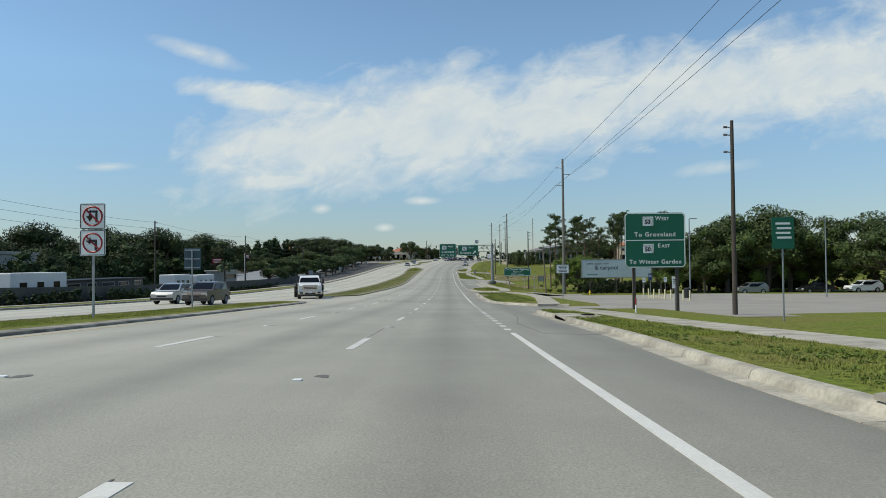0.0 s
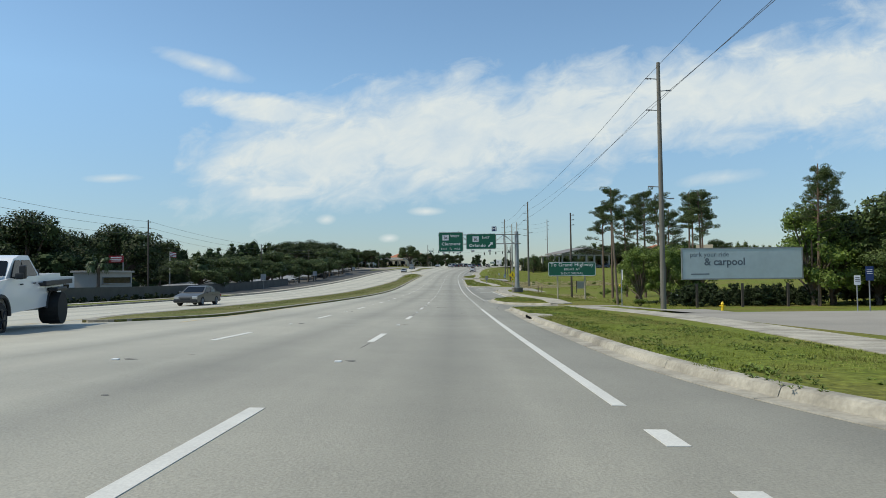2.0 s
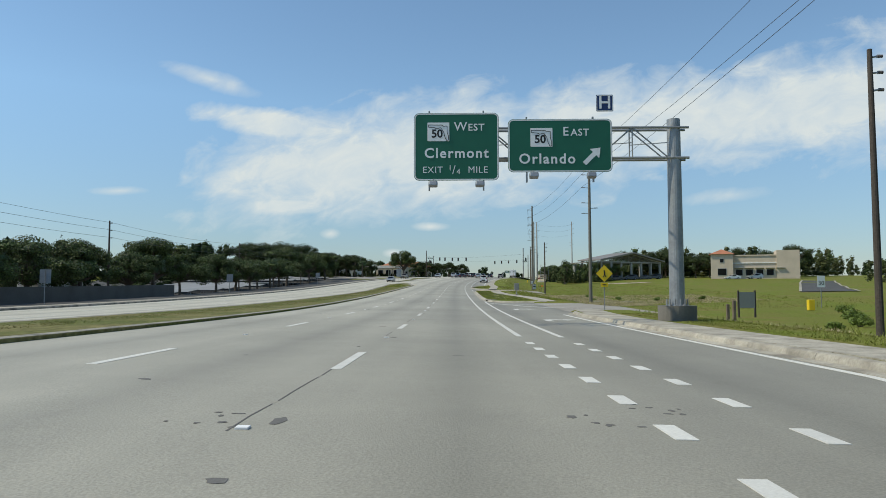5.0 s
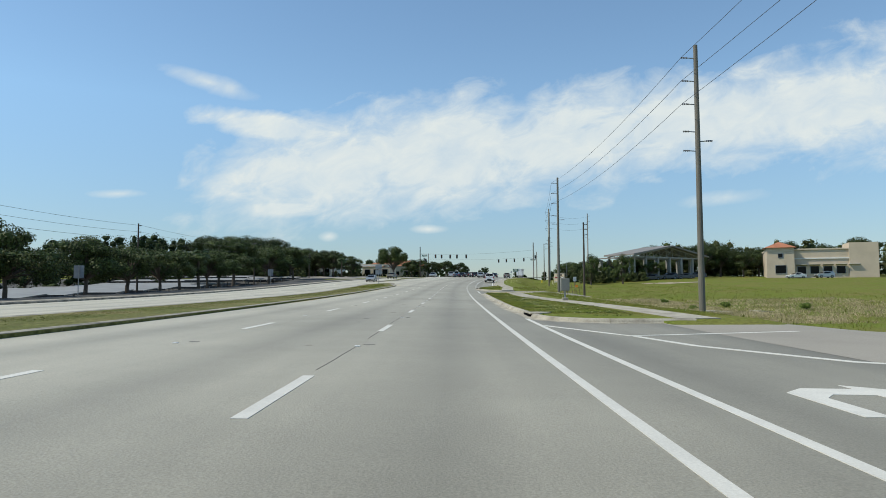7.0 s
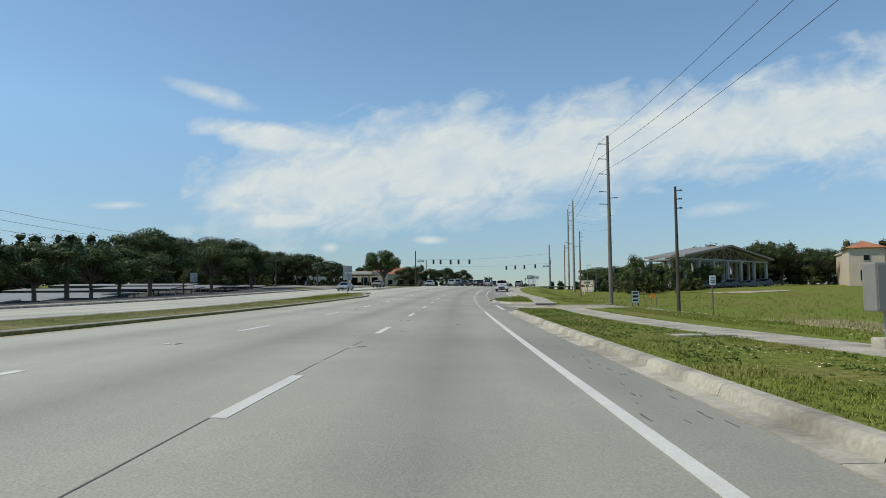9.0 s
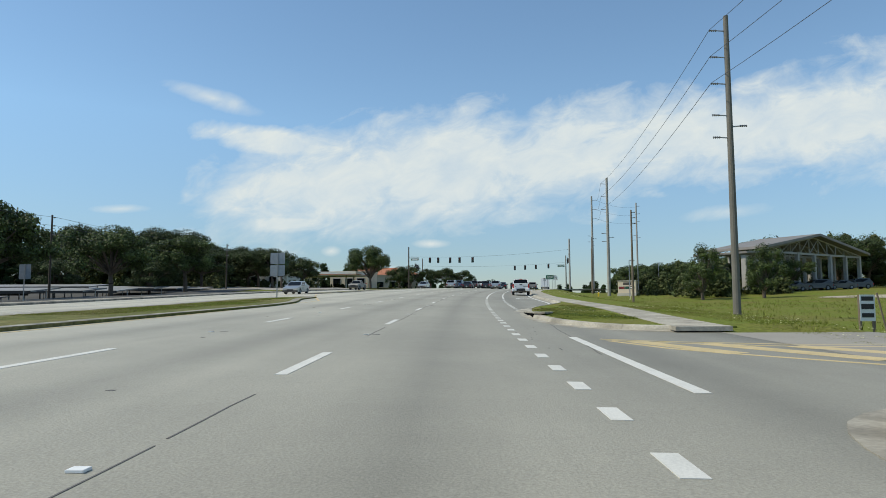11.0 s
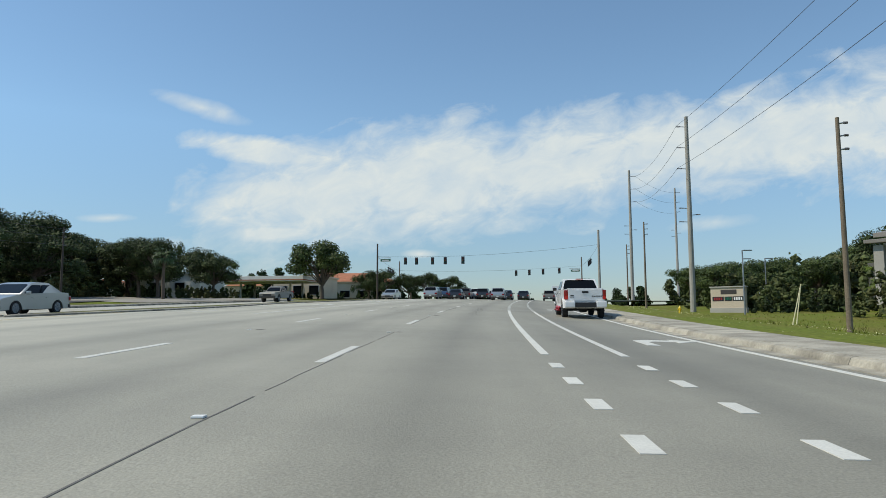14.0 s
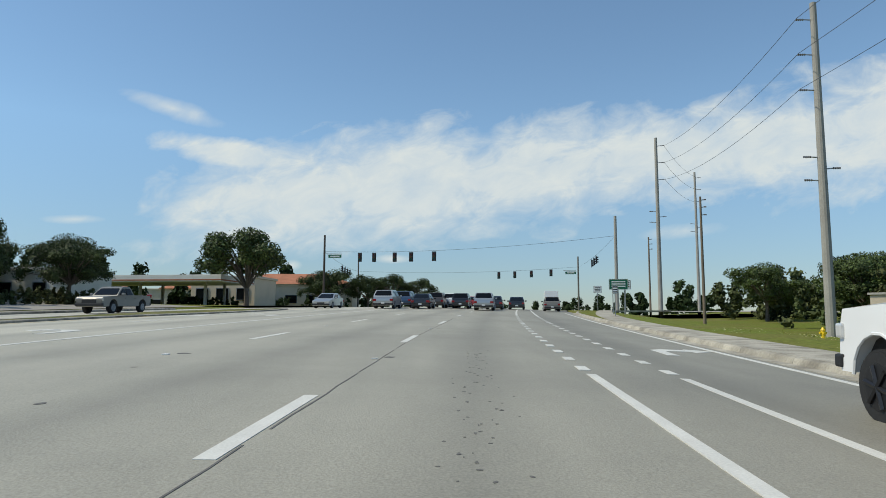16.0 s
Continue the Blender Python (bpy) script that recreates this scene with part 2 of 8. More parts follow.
LEAF_OAK = mat("oak_leaves", (0.067, 0.096, 0.024), 0.6, grain=0.2, scale=0.6, stain=0.25, stain_scale=0.35, bump=0, island=0.6, spec=0.3)
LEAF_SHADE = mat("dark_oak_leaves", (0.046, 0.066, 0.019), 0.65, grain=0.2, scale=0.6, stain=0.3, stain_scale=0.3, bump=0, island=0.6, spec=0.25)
PETAL = mat("petals", (0.66, 0.62, 0.34), 0.6, grain=0.05, bump=0, island=0.3)
BLADE_DRY = mat("dry_grass_blades", (0.48, 0.40, 0.26), 0.9, grain=0.3, scale=1.0, stain=0.2, stain_scale=0.3, bump=0, color2=(0.22, 0.21, 0.08), island=0.4, spec=0.1)
POST_TAN = mat("tan_post_wood", (0.40, 0.35, 0.25), 0.8, grain=0.15, scale=14, stain=0.15, bump=0.1)
LEAF_LIGHT = mat("light_leaves", (0.125, 0.178, 0.03), 0.6, grain=0.2, scale=0.6, stain=0.25, stain_scale=0.35, bump=0, island=0.45, spec=0.3)
LEAF_PINE = mat("pine_needles", (0.070, 0.098, 0.03), 0.65, grain=0.2, scale=0.6, stain=0.2, stain_scale=0.4, bump=0, island=0.4, spec=0.25)
LEAF_MIXED = mat("mixed_leaves", (0.060, 0.082, 0.026), 0.7, grain=0.2, scale=0.4, stain=0.3, stain_scale=0.15, bump=0, color2=(0.10, 0.10, 0.04), island=0.45, spec=0.2)
LEAF_PALM = mat("palm_fronds", (0.060, 0.095, 0.03), 0.5, grain=0.2, scale=1.0, stain=0.2, bump=0, island=0.35, spec=0.35)
LEAF_FAR = mat("far_leaves", (0.034, 0.054, 0.018), 0.75, grain=0.2, scale=0.3, stain=0.25, stain_scale=0.08, bump=0, island=0.45, spec=0.15)
STUCCO = mat("stucco", (0.56, 0.47, 0.36), 0.85, grain=0.06, scale=10, stain=0.10, stain_scale=0.4, bump=0.15)
STUCCO_GREY = mat("grey_stucco", (0.40, 0.38, 0.34), 0.85, grain=0.06, scale=10, stain=0.15, stain_scale=0.4, bump=0.15)
WHITE_WALL = mat("white_wall", (0.72, 0.71, 0.68), 0.8, grain=0.05, scale=6, stain=0.1, stain_scale=0.4, bump=0.08)
ROOF_TILE = mat("roof_tiles", (0.42, 0.165, 0.085), 0.8, grain=0.2, scale=4, stain=0.2, stain_scale=0.6, bump=0.3)
ROOF_METAL = mat("roof_metal", (0.25, 0.225, 0.20), 0.55, 0.2, grain=0.06, scale=3, stain=0.12, stain_scale=0.3, bump=0.05)
ROOF_PALE = mat("pale_roof_sheet", (0.27, 0.27, 0.26), 0.6, 0.1, grain=0.08, scale=3, stain=0.18, stain_scale=0.3, bump=0.05)
GLASS_DARK = mat("dark_glass", (0.006, 0.007, 0.008), 0.12, grain=0.0, bump=0, spec=0.2)
CAR_WHITE = mat("white_car_paint", (0.80, 0.80, 0.79), 0.28, grain=0.01, scale=2, stain=0.02, bump=0, coat=0.6)
CAR_SILVER = mat("silver_car_paint", (0.42, 0.43, 0.43), 0.3, 0.6, grain=0.02, scale=2, stain=0.03, bump=0, coat=0.6)
CAR_BLACK = mat("black_car_paint", (0.02, 0.021, 0.024), 0.25, grain=0.02, scale=2, bump=0, coat=0.6)
CAR_GREY = mat("grey_car_paint", (0.11, 0.11, 0.108), 0.4, 0.3, grain=0.04, scale=2, stain=0.1, bump=0, coat=0.3)
CAR_TAN = mat("dull_tan_paint", (0.22, 0.21, 0.19), 0.45, 0.2, grain=0.05, scale=2, stain=0.1, bump=0)
# Masonry darkened in colour, for the yard wall's shaded road side.
WALL_DARKENED = mat("darkened_masonry", (0.095, 0.09, 0.08), 0.85, grain=0.12, scale=6, stain=0.2, stain_scale=0.5, bump=0.2)
# Inner wall of the pavilion: the roof's shade is put into this dark brown.
WALL_UNDER_ROOF = mat("roof_shade_masonry", (0.12, 0.115, 0.105), 0.85, grain=0.12, scale=6, stain=0.2, stain_scale=0.5, bump=0.2)
CAR_BLUE = mat("blue_car_paint", (0.05, 0.09, 0.16), 0.3, 0.3, grain=0.02, scale=2, bump=0, coat=0.6)
CAR_RED = mat("red_car_paint", (0.30, 0.025, 0.02), 0.3, 0.1, grain=0.02, scale=2, bump=0, coat=0.6)
CAR_BROWN = mat("bronze_car_paint", (0.09, 0.075, 0.065), 0.3, 0.4, grain=0.02, scale=2, bump=0, coat=0.6)
RUBBER = mat("tyre_rubber", (0.018, 0.018, 0.018), 0.85, grain=0.2, scale=20, bump=0.2)
BLACK_PLASTIC = mat("black_plastic", (0.02, 0.02, 0.021), 0.55, grain=0.1, scale=10, bump=0.05)
CHROME = mat("chrome", (0.62, 0.62, 0.62), 0.15, 1.0, grain=0.02, bump=0)
RIM_DARK = mat("dark_rim", (0.035, 0.035, 0.037), 0.35, 0.6, grain=0.05, bump=0)
LAMP_RED = mat("tail_lamp_red", (0.30, 0.008, 0.010), 0.2, grain=0.05, bump=0, coat=0.8)
LAMP_LIT = mat("lit_brake_lamp", (0.32, 0.012, 0.01), 0.2, grain=0.05, bump=0, coat=0.6)
LAMP_LIT.node_tree.nodes["Principled BSDF"].inputs["Emission Color"].default_value = (1.0, 0.03, 0.02, 1)
LAMP_LIT.node_tree.nodes["Principled BSDF"].inputs["Emission Strength"].default_value = 0.14
LAMP_CLEAR = mat("lamp_lens", (0.68, 0.68, 0.66), 0.12, 0.3, grain=0.05, bump=0, coat=0.8)
THROAT = mat("unlit_opening", (0.003, 0.003, 0.003), 1.0, grain=0.05, bump=0, spec=0.02)
RED_STEEL = mat("red_powder_coat", (0.42, 0.02, 0.035), 0.4, grain=0.05, scale=6, bump=0.03)
PLATE = mat("plate", (0.70, 0.70, 0.68), 0.4, grain=0.05, bump=0)
ORANGE = mat("orange_plastic", (0.85, 0.28, 0.03), 0.55, grain=0.05, bump=0.03)
CABINET = mat("cabinet_grey", (0.27, 0.265, 0.24), 0.55, 0.2, grain=0.05, scale=5, stain=0.1, bump=0.04)
HEDGE = mat("hedge_leaves", (0.024, 0.037, 0.013), 0.7, grain=0.25, scale=1.0, bump=0, island=0.4, spec=0.2)
DIRT = mat("bare_sand", (0.42, 0.36, 0.27), 0.95, grain=0.2, scale=4, stain=0.2, bump=0.4)


# ---- road geometry ----
YK = [-200, -60, -10, 30, 70, 110, 150, 190, 230, 270, 300, 340, 380, 410, 450, 520, 700, 1200]
ZK = [6.0, 2.3, 0.40, -1.16, -2.35, -2.96, -3.21, -2.85, -2.11, -0.92, 0.2, 1.65, 2.95, 3.6, 4.0, 4.2, 4.2, 4.2]
XK = [-1.98, -1.98, -1.98, -1.89, -1.77, -1.80, -1.95, -2.03, -1.97, -1.33, 0.29, 4.3, 10.1, 14.8, 21.3, 33, 66, 160]


def spline(k, v):
    k, v = np.array(k, float), np.array(v, float)
    n, h = len(k), np.diff(np.array(k, float))
    A, b = np.eye(n), np.zeros(n)
    for i in range(1, n - 1):
        A[i, i - 1:i + 2] = h[i - 1], 2 * (h[i - 1] + h[i]), h[i]
        b[i] = 6 * ((v[i + 1] - v[i]) / h[i] - (v[i] - v[i - 1]) / h[i - 1])
    M = np.linalg.solve(A, b)

    def f(x):
        x = min(max(float(x), k[0]), k[-1])
        i = min(max(int(np.searchsorted(k, x)) - 1, 0), n - 2)
        a = (k[i + 1] - x) / h[i]
        c = 1 - a
        return float(a * v[i] + c * v[i + 1] + ((a**3 - a) * M[i] + (c**3 - c) * M[i + 1]) * h[i]**2 / 6)
    return f


zroad, xline = spline(YK, ZK), spline(YK, XK)


def cross(u, y):
    """Camber of the two carriageways, by the distance from the lane line, steeper in the turn lane of the bend."""
    return -0.02 * min(max(u, -9), 7) + 0.01 * min(max(u + 10, -25), 0) - 0.03 * min(max(u - 3.6, 0), 5) * ramp(y, 272, 298)


def at(u, y, dz=0.0):
    return Vector((xline(y) + u, y, zroad(y) + cross(u, y) + dz))


def heading(y):
    return -math.degrees(math.atan((xline(y + 1) - xline(y - 1)) / 2))


def ramp(x, x0, x1):
    t = min(max((x - x0) / (x1 - x0), 0), 1)
    return t * t * (3 - 2 * t)


CUTS = [(37.5, 46.2), (89.3, 94.8), (157.0, 177.0), (231.0, 243.0)]  # side entrances on the near side


def ground_dz(u, y):
    """Height of the open ground over the road's own slope."""
    cut = max(ramp(y, a - 0.7, a + 0.7) * (1 - ramp(y, b - 0.7, b + 0.7)) for a, b in CUTS)
    if y > 379:
        cut = max(cut, ramp(y, 380, 382) * (1 - ramp(y, 428, 432)))
    if u > 9.4:
        dz = 0.12 + 0.03 * ramp(u, 9.4, 10) - 0.95 * ramp(u, 12.5, 18) + 1.1 * ramp(u, 22, 62) * ramp(y, 120, 200) + 0.5 * ramp(u, 60, 160)
        if y < 380:
            cut *= 1 - ramp(u, 15.5, 19)
        dz = dz * (1 - cut) + cut * min(dz, -0.04 - 0.4 * ramp(u, 12.5, 18))
        near = ramp(y, 15, 30) * (1 - ramp(y, 92, 100)) * ramp(u, 12, 13)
        dz = dz * (1 - near) + near * max(dz, -0.40)
        if 40 < y < 92 and u > 12:
            dz = min(dz, -0.46)
        dz += 0.25 * noise.noise(Vector((u * 0.06, y * 0.06, 0))) * ramp(u, 16, 30)
    elif u > -27.5:
        dz = -0.25
    else:
        dz = 0.10 + 0.3 * ramp(y, 200, 250) * ramp(-u, 31, 38) - 1.0 * ramp(-u, 31.6, 36) * (1 - ramp(y, 290, 350)) - 2.4 * ramp(-u, 43, 50) * (1 - ramp(y, 290, 350)) - 1.8 * ramp(-u, 43, 50) * ramp(y, 290, 350) + 2.0 * ramp(y, 290, 360) * ramp(-u, 43, 50) + 0.6 * ramp(-u, 60, 200)
        dz += 0.2 * noise.noise(Vector((u * 0.05, y * 0.05, 3))) * ramp(-u, 34, 60)
    return dz - 0.3 * ramp(y, 440, 520) * (1 if abs(u) < 40 else 0)


# ---- mesh helpers ----
def finish(name, bm, material, smooth=False):
    me = bpy.data.meshes.new(name)
    bmesh.ops.recalc_face_normals(bm, faces=bm.faces)
    bm.to_mesh(me)
    bm.free()
    me.materials.append(material)
    if smooth:
        me.shade_smooth()
        me.set_sharp_from_angle(angle=radians(40))
    return me


def part(name, bm, material, parent, label="", smooth=False):
    ob = new(name, finish(name, bm, material, smooth))
    ob.parent = parent
    if label:
        tagged(ob, label)
    return ob


def thing(name, label, category, place=None, group="", kind=""):
    ob = new(name)
    if place is not None:
        ob.matrix_basis = place
    return tagged(ob, label, category, group, kind)


def solid(name, bm, material, label, category, group="", kind="", smooth=False):
    return tagged(new(name, finish(name, bm, material, smooth)), label, category, group, kind)


def raw(name, verts, faces, material, parent=None):
    me = bpy.data.meshes.new(name)
    me.from_pydata([tuple(v) for v in verts], [], faces)
    me.materials.append(material)
    ob = new(name, me)
    ob.parent = parent
    return ob


def BM():
    return bmesh.new()


def box(bm, size, centre, bevel=0.0, turn=None):
    m = Matrix.Translation(centre) @ (turn or Matrix()) @ Matrix.Diagonal((*size, 1))
    vs = bmesh.ops.create_cube(bm, size=1.0, matrix=m)["verts"]
    if bevel:
        es = list({e for v in vs for e in v.link_edges})
        bmesh.ops.bevel(bm, geom=es, offset=bevel, segments=2, profile=0.6, affect="EDGES")
    return bm


def rod(bm, a, b, r1, r2=None, seg=8):
    a, b = Vector(a), Vector(b)
    d = b - a
    m = Matrix.Translation((a + b) / 2) @ d.to_track_quat("Z", "Y").to_matrix().to_4x4()
    bmesh.ops.create_cone(bm, cap_ends=True, segments=seg, radius1=r1, radius2=r1 if r2 is None else r2, depth=d.length, matrix=m)
    return bm


def slab(bm, outline, z0, z1):
    """Upright prism over a plane outline of (x, y)."""
    lo = [bm.verts.new((x, y, z0)) for x, y in outline]
    hi = [bm.verts.new((x, y, z1)) for x, y in outline]
    n = len(outline)
    bm.faces.new(lo[::-1])
    bm.faces.new(hi)
    for i in range(n):
        bm.faces.new((lo[i], lo[(i + 1) % n], hi[(i + 1) % n], hi[i]))
    return bm


def panel(bm, w, h, depth, r=0.1, centre=(0, 0, 0), seg=4):
    """Upright sheet facing -y with rounded corners."""
    pts = []
    for cx_, cz_, a0 in ((w / 2 - r, h / 2 - r, 0), (-w / 2 + r, h / 2 - r, 90), (-w / 2 + r, -h / 2 + r, 180), (w / 2 - r, -h / 2 + r, 270)):
        for k in range(seg + 1):
            a = radians(a0 + 90 * k / seg)
            pts.append((cx_ + r * math.cos(a), cz_ + r * math.sin(a)))
    f = [bm.verts.new((centre[0] + x, centre[1] - depth / 2, centre[2] + z)) for x, z in pts]
    b = [bm.verts.new((centre[0] + x, centre[1] + depth / 2, centre[2] + z)) for x, z in pts]
    bm.faces.new(f)
    bm.faces.new(b[::-1])
    n = len(pts)
    for i in range(n):
        bm.faces.new((f[i], b[i], b[(i + 1) % n], f[(i + 1) % n]))
    return bm


def frame_ring(bm, w, h, t, depth, r, centre):
    """Thin raised border of a sign."""
    seg, loops = 4, []
    for inset in (0, t):
        pts = []
        W2, H2, R2 = w / 2 - inset, h / 2 - inset, max(r - inset, 0.005)
        for cx_, cz_, a0 in ((W2 - R2, H2 - R2, 0), (-W2 + R2, H2 - R2, 90), (-W2 + R2, -H2 + R2, 180), (W2 - R2, -H2 + R2, 270)):
            for k in range(seg + 1):
                a = radians(a0 + 90 * k / seg)
                pts.append((cx_ + R2 * math.cos(a), cz_ + R2 * math.sin(a)))
        loops.append([[bm.verts.new((centre[0] + x, centre[1] + dy, centre[2] + z)) for x, z in pts] for dy in (-depth / 2, depth / 2)])
    n = len(loops[0][0])
    (of, ob_), (inf, inb) = loops
    for i in range(n):
        j = (i + 1) % n
        for q in ((of[i], inf[i], inf[j], of[j]), (ob_[i], ob_[j], inb[j], inb[i]), (of[i], of[j], ob_[j], ob_[i]), (inf[i], inb[i], inb[j], inf[j])):
            bm.faces.new(q)
    return bm


def lettering(name, text, size, material, parent, centre, spread=1.0, depth=0.006, label="", align="CENTER", weight=0.0):
    cu = bpy.data.curves.new(name, "FONT")
    cu.body, cu.size, cu.align_x, cu.align_y, cu.extrude, cu.space_character = text, size, align, "CENTER", depth / 2, spread
    cu.offset = weight
    cu.resolution_u = 3
    tmp = bpy.data.objects.new(name, cu)
    scene.collection.objects.link(tmp)
    bpy.context.view_layer.update()
    me = bpy.data.meshes.new_from_object(tmp.evaluated_get(bpy.context.evaluated_depsgraph_get()))
    bpy.data.objects.remove(tmp)
    me.transform(Matrix.Translation(centre) @ Matrix.Rotation(radians(90), 4, "X"))
    me.materials.clear()
    me.materials.append(material)
    ob = new(name, me)
    ob.parent = parent
    return tagged(ob, label or "white raised lettering")


def sheet(name, u0, u1, y0, y1, dz, material, steps_u=6, dy=2.0, kind="structure", label="", category="", parent=None):
    """A strip of surface along the road; u0 and u1 may follow y."""
    f0 = u0 if callable(u0) else (lambda y: u0)
    f1 = u1 if callable(u1) else (lambda y: u1)
    n = max(1, int(math.ceil((y1 - y0) / dy)))
    verts, faces = [], []
    for i in range(n + 1):
        y = y0 + (y1 - y0) * i / n
        for k in range(steps_u + 1):
            verts.append(at(f0(y) + (f1(y) - f0(y)) * k / steps_u, y, dz))
    w = steps_u + 1
    for i in range(n):
        for k in range(steps_u):
            a = i * w + k
            faces.append((a, a + 1, a + 1 + w, a + w))
    ob = raw(name, verts, faces, material, parent)
    return tagged(ob, label, category, kind=kind) if parent is None else ob


def ribbon(name, path, width, dz, material, parent, thick=0.012, step=1.0):
    """A thin painted band along a path of (u, y)."""
    pts = []
    for (ua, ya), (ub, yb) in zip(path[:-1], path[1:]):
        n = max(1, int(math.hypot(ub - ua, yb - ya) / step))
        pts += [(ua + (ub - ua) * i / n, ya + (yb - ya) * i / n) for i in range(n)]
    pts.append(path[-1])
    verts, faces = [], []
    for i, (u, y) in enumerate(pts):
        a, b = pts[max(i - 1, 0)], pts[min(i + 1, len(pts) - 1)]
        tx, ty = b[0] - a[0], b[1] - a[1]
        l = math.hypot(tx, ty) or 1
        nx, ny = -ty / l * width / 2, tx / l * width / 2
        p, q = at(u + nx, y + ny, dz), at(u - nx, y - ny, dz)
        verts += [p, q, p - Vector((0, 0, thick)), q - Vector((0, 0, thick))]
    for i in range(len(pts) - 1):
        a = 4 * i
        faces += [(a, a + 1, a + 5, a + 4), (a + 2, a, a + 4, a + 6), (a + 1, a + 3, a + 7, a + 5)]
    m = 4 * (len(pts) - 1)
    faces += [(0, 2, 3, 1), (m, m + 1, m + 3, m + 2)]
    return raw(name, verts, faces, material, parent)


# ---- ground, carriageways ----
def build_ground():
    us = [-1500, -900, -600, -400, -300, -220, -160, -120, -95, -80, -70, -62, -55, -50, -46, -43, -40, -37, -34.5, -32, -30, -28.5, -27.2, -27, -20, -10, 0, 8, 9.35, 9.45, 10, 11, 12, 13, 14.5, 16, 18, 20, 23, 26, 30, 35, 40, 46, 52, 60, 70, 82, 95, 110, 130, 160, 200, 260, 340, 500, 800, 1500]
    ys = [-400, -200, -120] + [-70 + 1.0 * i for i in range(515)] + [450 + 8 * i for i in range(12)] + [560, 600, 660, 740, 860, 1000, 1300, 1800, 2600, 3600]
    verts = [at(u, y, ground_dz(u, y)) for y in ys for u in us]
    w = len(us)
    faces = [(i * w + k, i * w + k + 1, (i + 1) * w + k + 1, (i + 1) * w + k) for i in range(len(ys) - 1) for k in range(w - 1)]
    ob = raw("ground", verts, faces, GRASS)
    return tagged(ob, "open mown grass land with dry patches", "ground", kind="structure")


build_ground()
road = sheet("road", -26.7, 9.5, -200, 700, 0.0, ASPHALT, 40, 2.0, label="worn grey asphalt divided highway with lanes both ways", category="road")
offset = road.data.attributes.new("offset", "FLOAT", "POINT")
offset.data.foreach_set("value", [v.co.x - xline(v.co.y) for v in road.data.vertices])


def lane_line(u, y0, y1, name="solid_line", material=None, width=0.15, parent=None):
    return ribbon(name, [(u, y0), (u, y1)], width, 0.006, material or PAINT_W, parent or road)


for u in (0.0, -3.7):
    for k in range(-6, 29):
        far = 16.05 + 12.19 * k
        ribbon("lane_dash", [(u, far - 3.05), (u, far)], 0.16, 0.006, PAINT_W, road)
for k in range(-3, 40):
    for u in (-16.9, -20.6):
        if not 50 < 10 + 12.19 * k < 70:
            ribbon("lane_dash", [(u, 7 + 12.19 * k), (u, 10.05 + 12.19 * k)], 0.15, 0.006, PAINT_W, road)
for y0, y1 in ((-60, 18.6), (53.0, 87.6), (132, 227), (283.2, 311.4), (347, 383)):
    lane_line(3.65, y0, y1)
for y0, y1 in ((20.0, 53), (88.77, 131), (227.95, 283), (312, 346)):
    y = y0
    while y + 0.8 < y1:
        ribbon("guide_dash", [(3.65, y), (3.65, y + 0.64)], 0.19, 0.006, PAINT_W, road)
        y += 1.83
for y0, y1, u in ((132, 180, 4.85), (283.2, 311.4, 5.12), (347, 383, 5.12)):
    lane_line(u, y0, y1)
for y0, y1, u in ((107.04, 131, 4.85), (259.0, 283, 5.05), (312, 346, 5.12)):
    y = y0
    while y + 0.8 < y1:
        ribbon("guide_dash", [(u, y), (u, y + 0.64)], 0.19, 0.006, PAINT_W, road)
        y += 1.83
ribbon("edge_line", [(4.9, 106.5), (5.5, 110.4), (6.7, 115.5), (7.7, 119.5), (8.1, 123), (8.15, 130), (8.15, 152)], 0.15, 0.006, PAINT_W, road)
ribbon("edge_line", [(5.1, 257.5), (5.4, 260), (5.9, 262.2), (6.9, 266), (7.8, 269.5), (8.05, 273), (8.0, 320), (8.3, 366)], 0.15, 0.006, PAINT_W, road)
lane_line(-7.75, -60, 50, "yellow_line", PAINT_Y, 0.11)
lane_line(-7.75, 70, 270, "yellow_line", PAINT_Y, 0.11)
lane_line(-13.6, -60, 50, "yellow_line", PAINT_Y)
lane_line(-13.3, 70, 272, "yellow_line", PAINT_Y)
ribbon("yellow_line", [(-7.75, 270), (-11.5, 284), (-14.6, 296), (-14.8, 360)], 0.15, 0.006, PAINT_Y, road)
lane_line(-7.4, 300, 383)
lane_line(-25.2, -60, 360)
for k in range(6):
    ribbon("lane_dash", [(-11.1, 302 + 12.19 * k), (-11.1, 305 + 12.19 * k)], 0.15, 0.006, PAINT_W, road)
ribbon("stop_line", [(-14.6, 384), (8.2, 384)], 0.6, 0.006, PAINT_W, road)
ribbon("channel_line", [(4.95, 175.6), (6.7, 171.5), (8.2, 172.0), (12.0, 173.2)], 0.2, 0.006, PAINT_W, road)
ribbon("channel_line", [(6.8, 171.3), (7.4, 168.5), (9.0, 165.2), (12.0, 163.0)], 0.2, 0.006, PAINT_W, road)
ribbon("channel_line", [(4.95, 240.4), (4.95, 231.5)], 0.2, 0.006, PAINT_W, road)
for path in ([(5.5, 239.9), (9.5, 238.6), (13.0, 238.6)], [(5.7, 239.5), (9.5, 238.0), (13.0, 238.0)]):
    ribbon("yellow_line", path, 0.12, 0.006, PAINT_Y, road)
for a, b in (((6.2, 239.3), (7.4, 236.6)), ((7.6, 238.9), (9.4, 235.4)), ((9.2, 238.2), (11.5, 234.6))):
    ribbon("hatch_bar", [a, b], 0.55, 0.006, PAINT_Y, road)
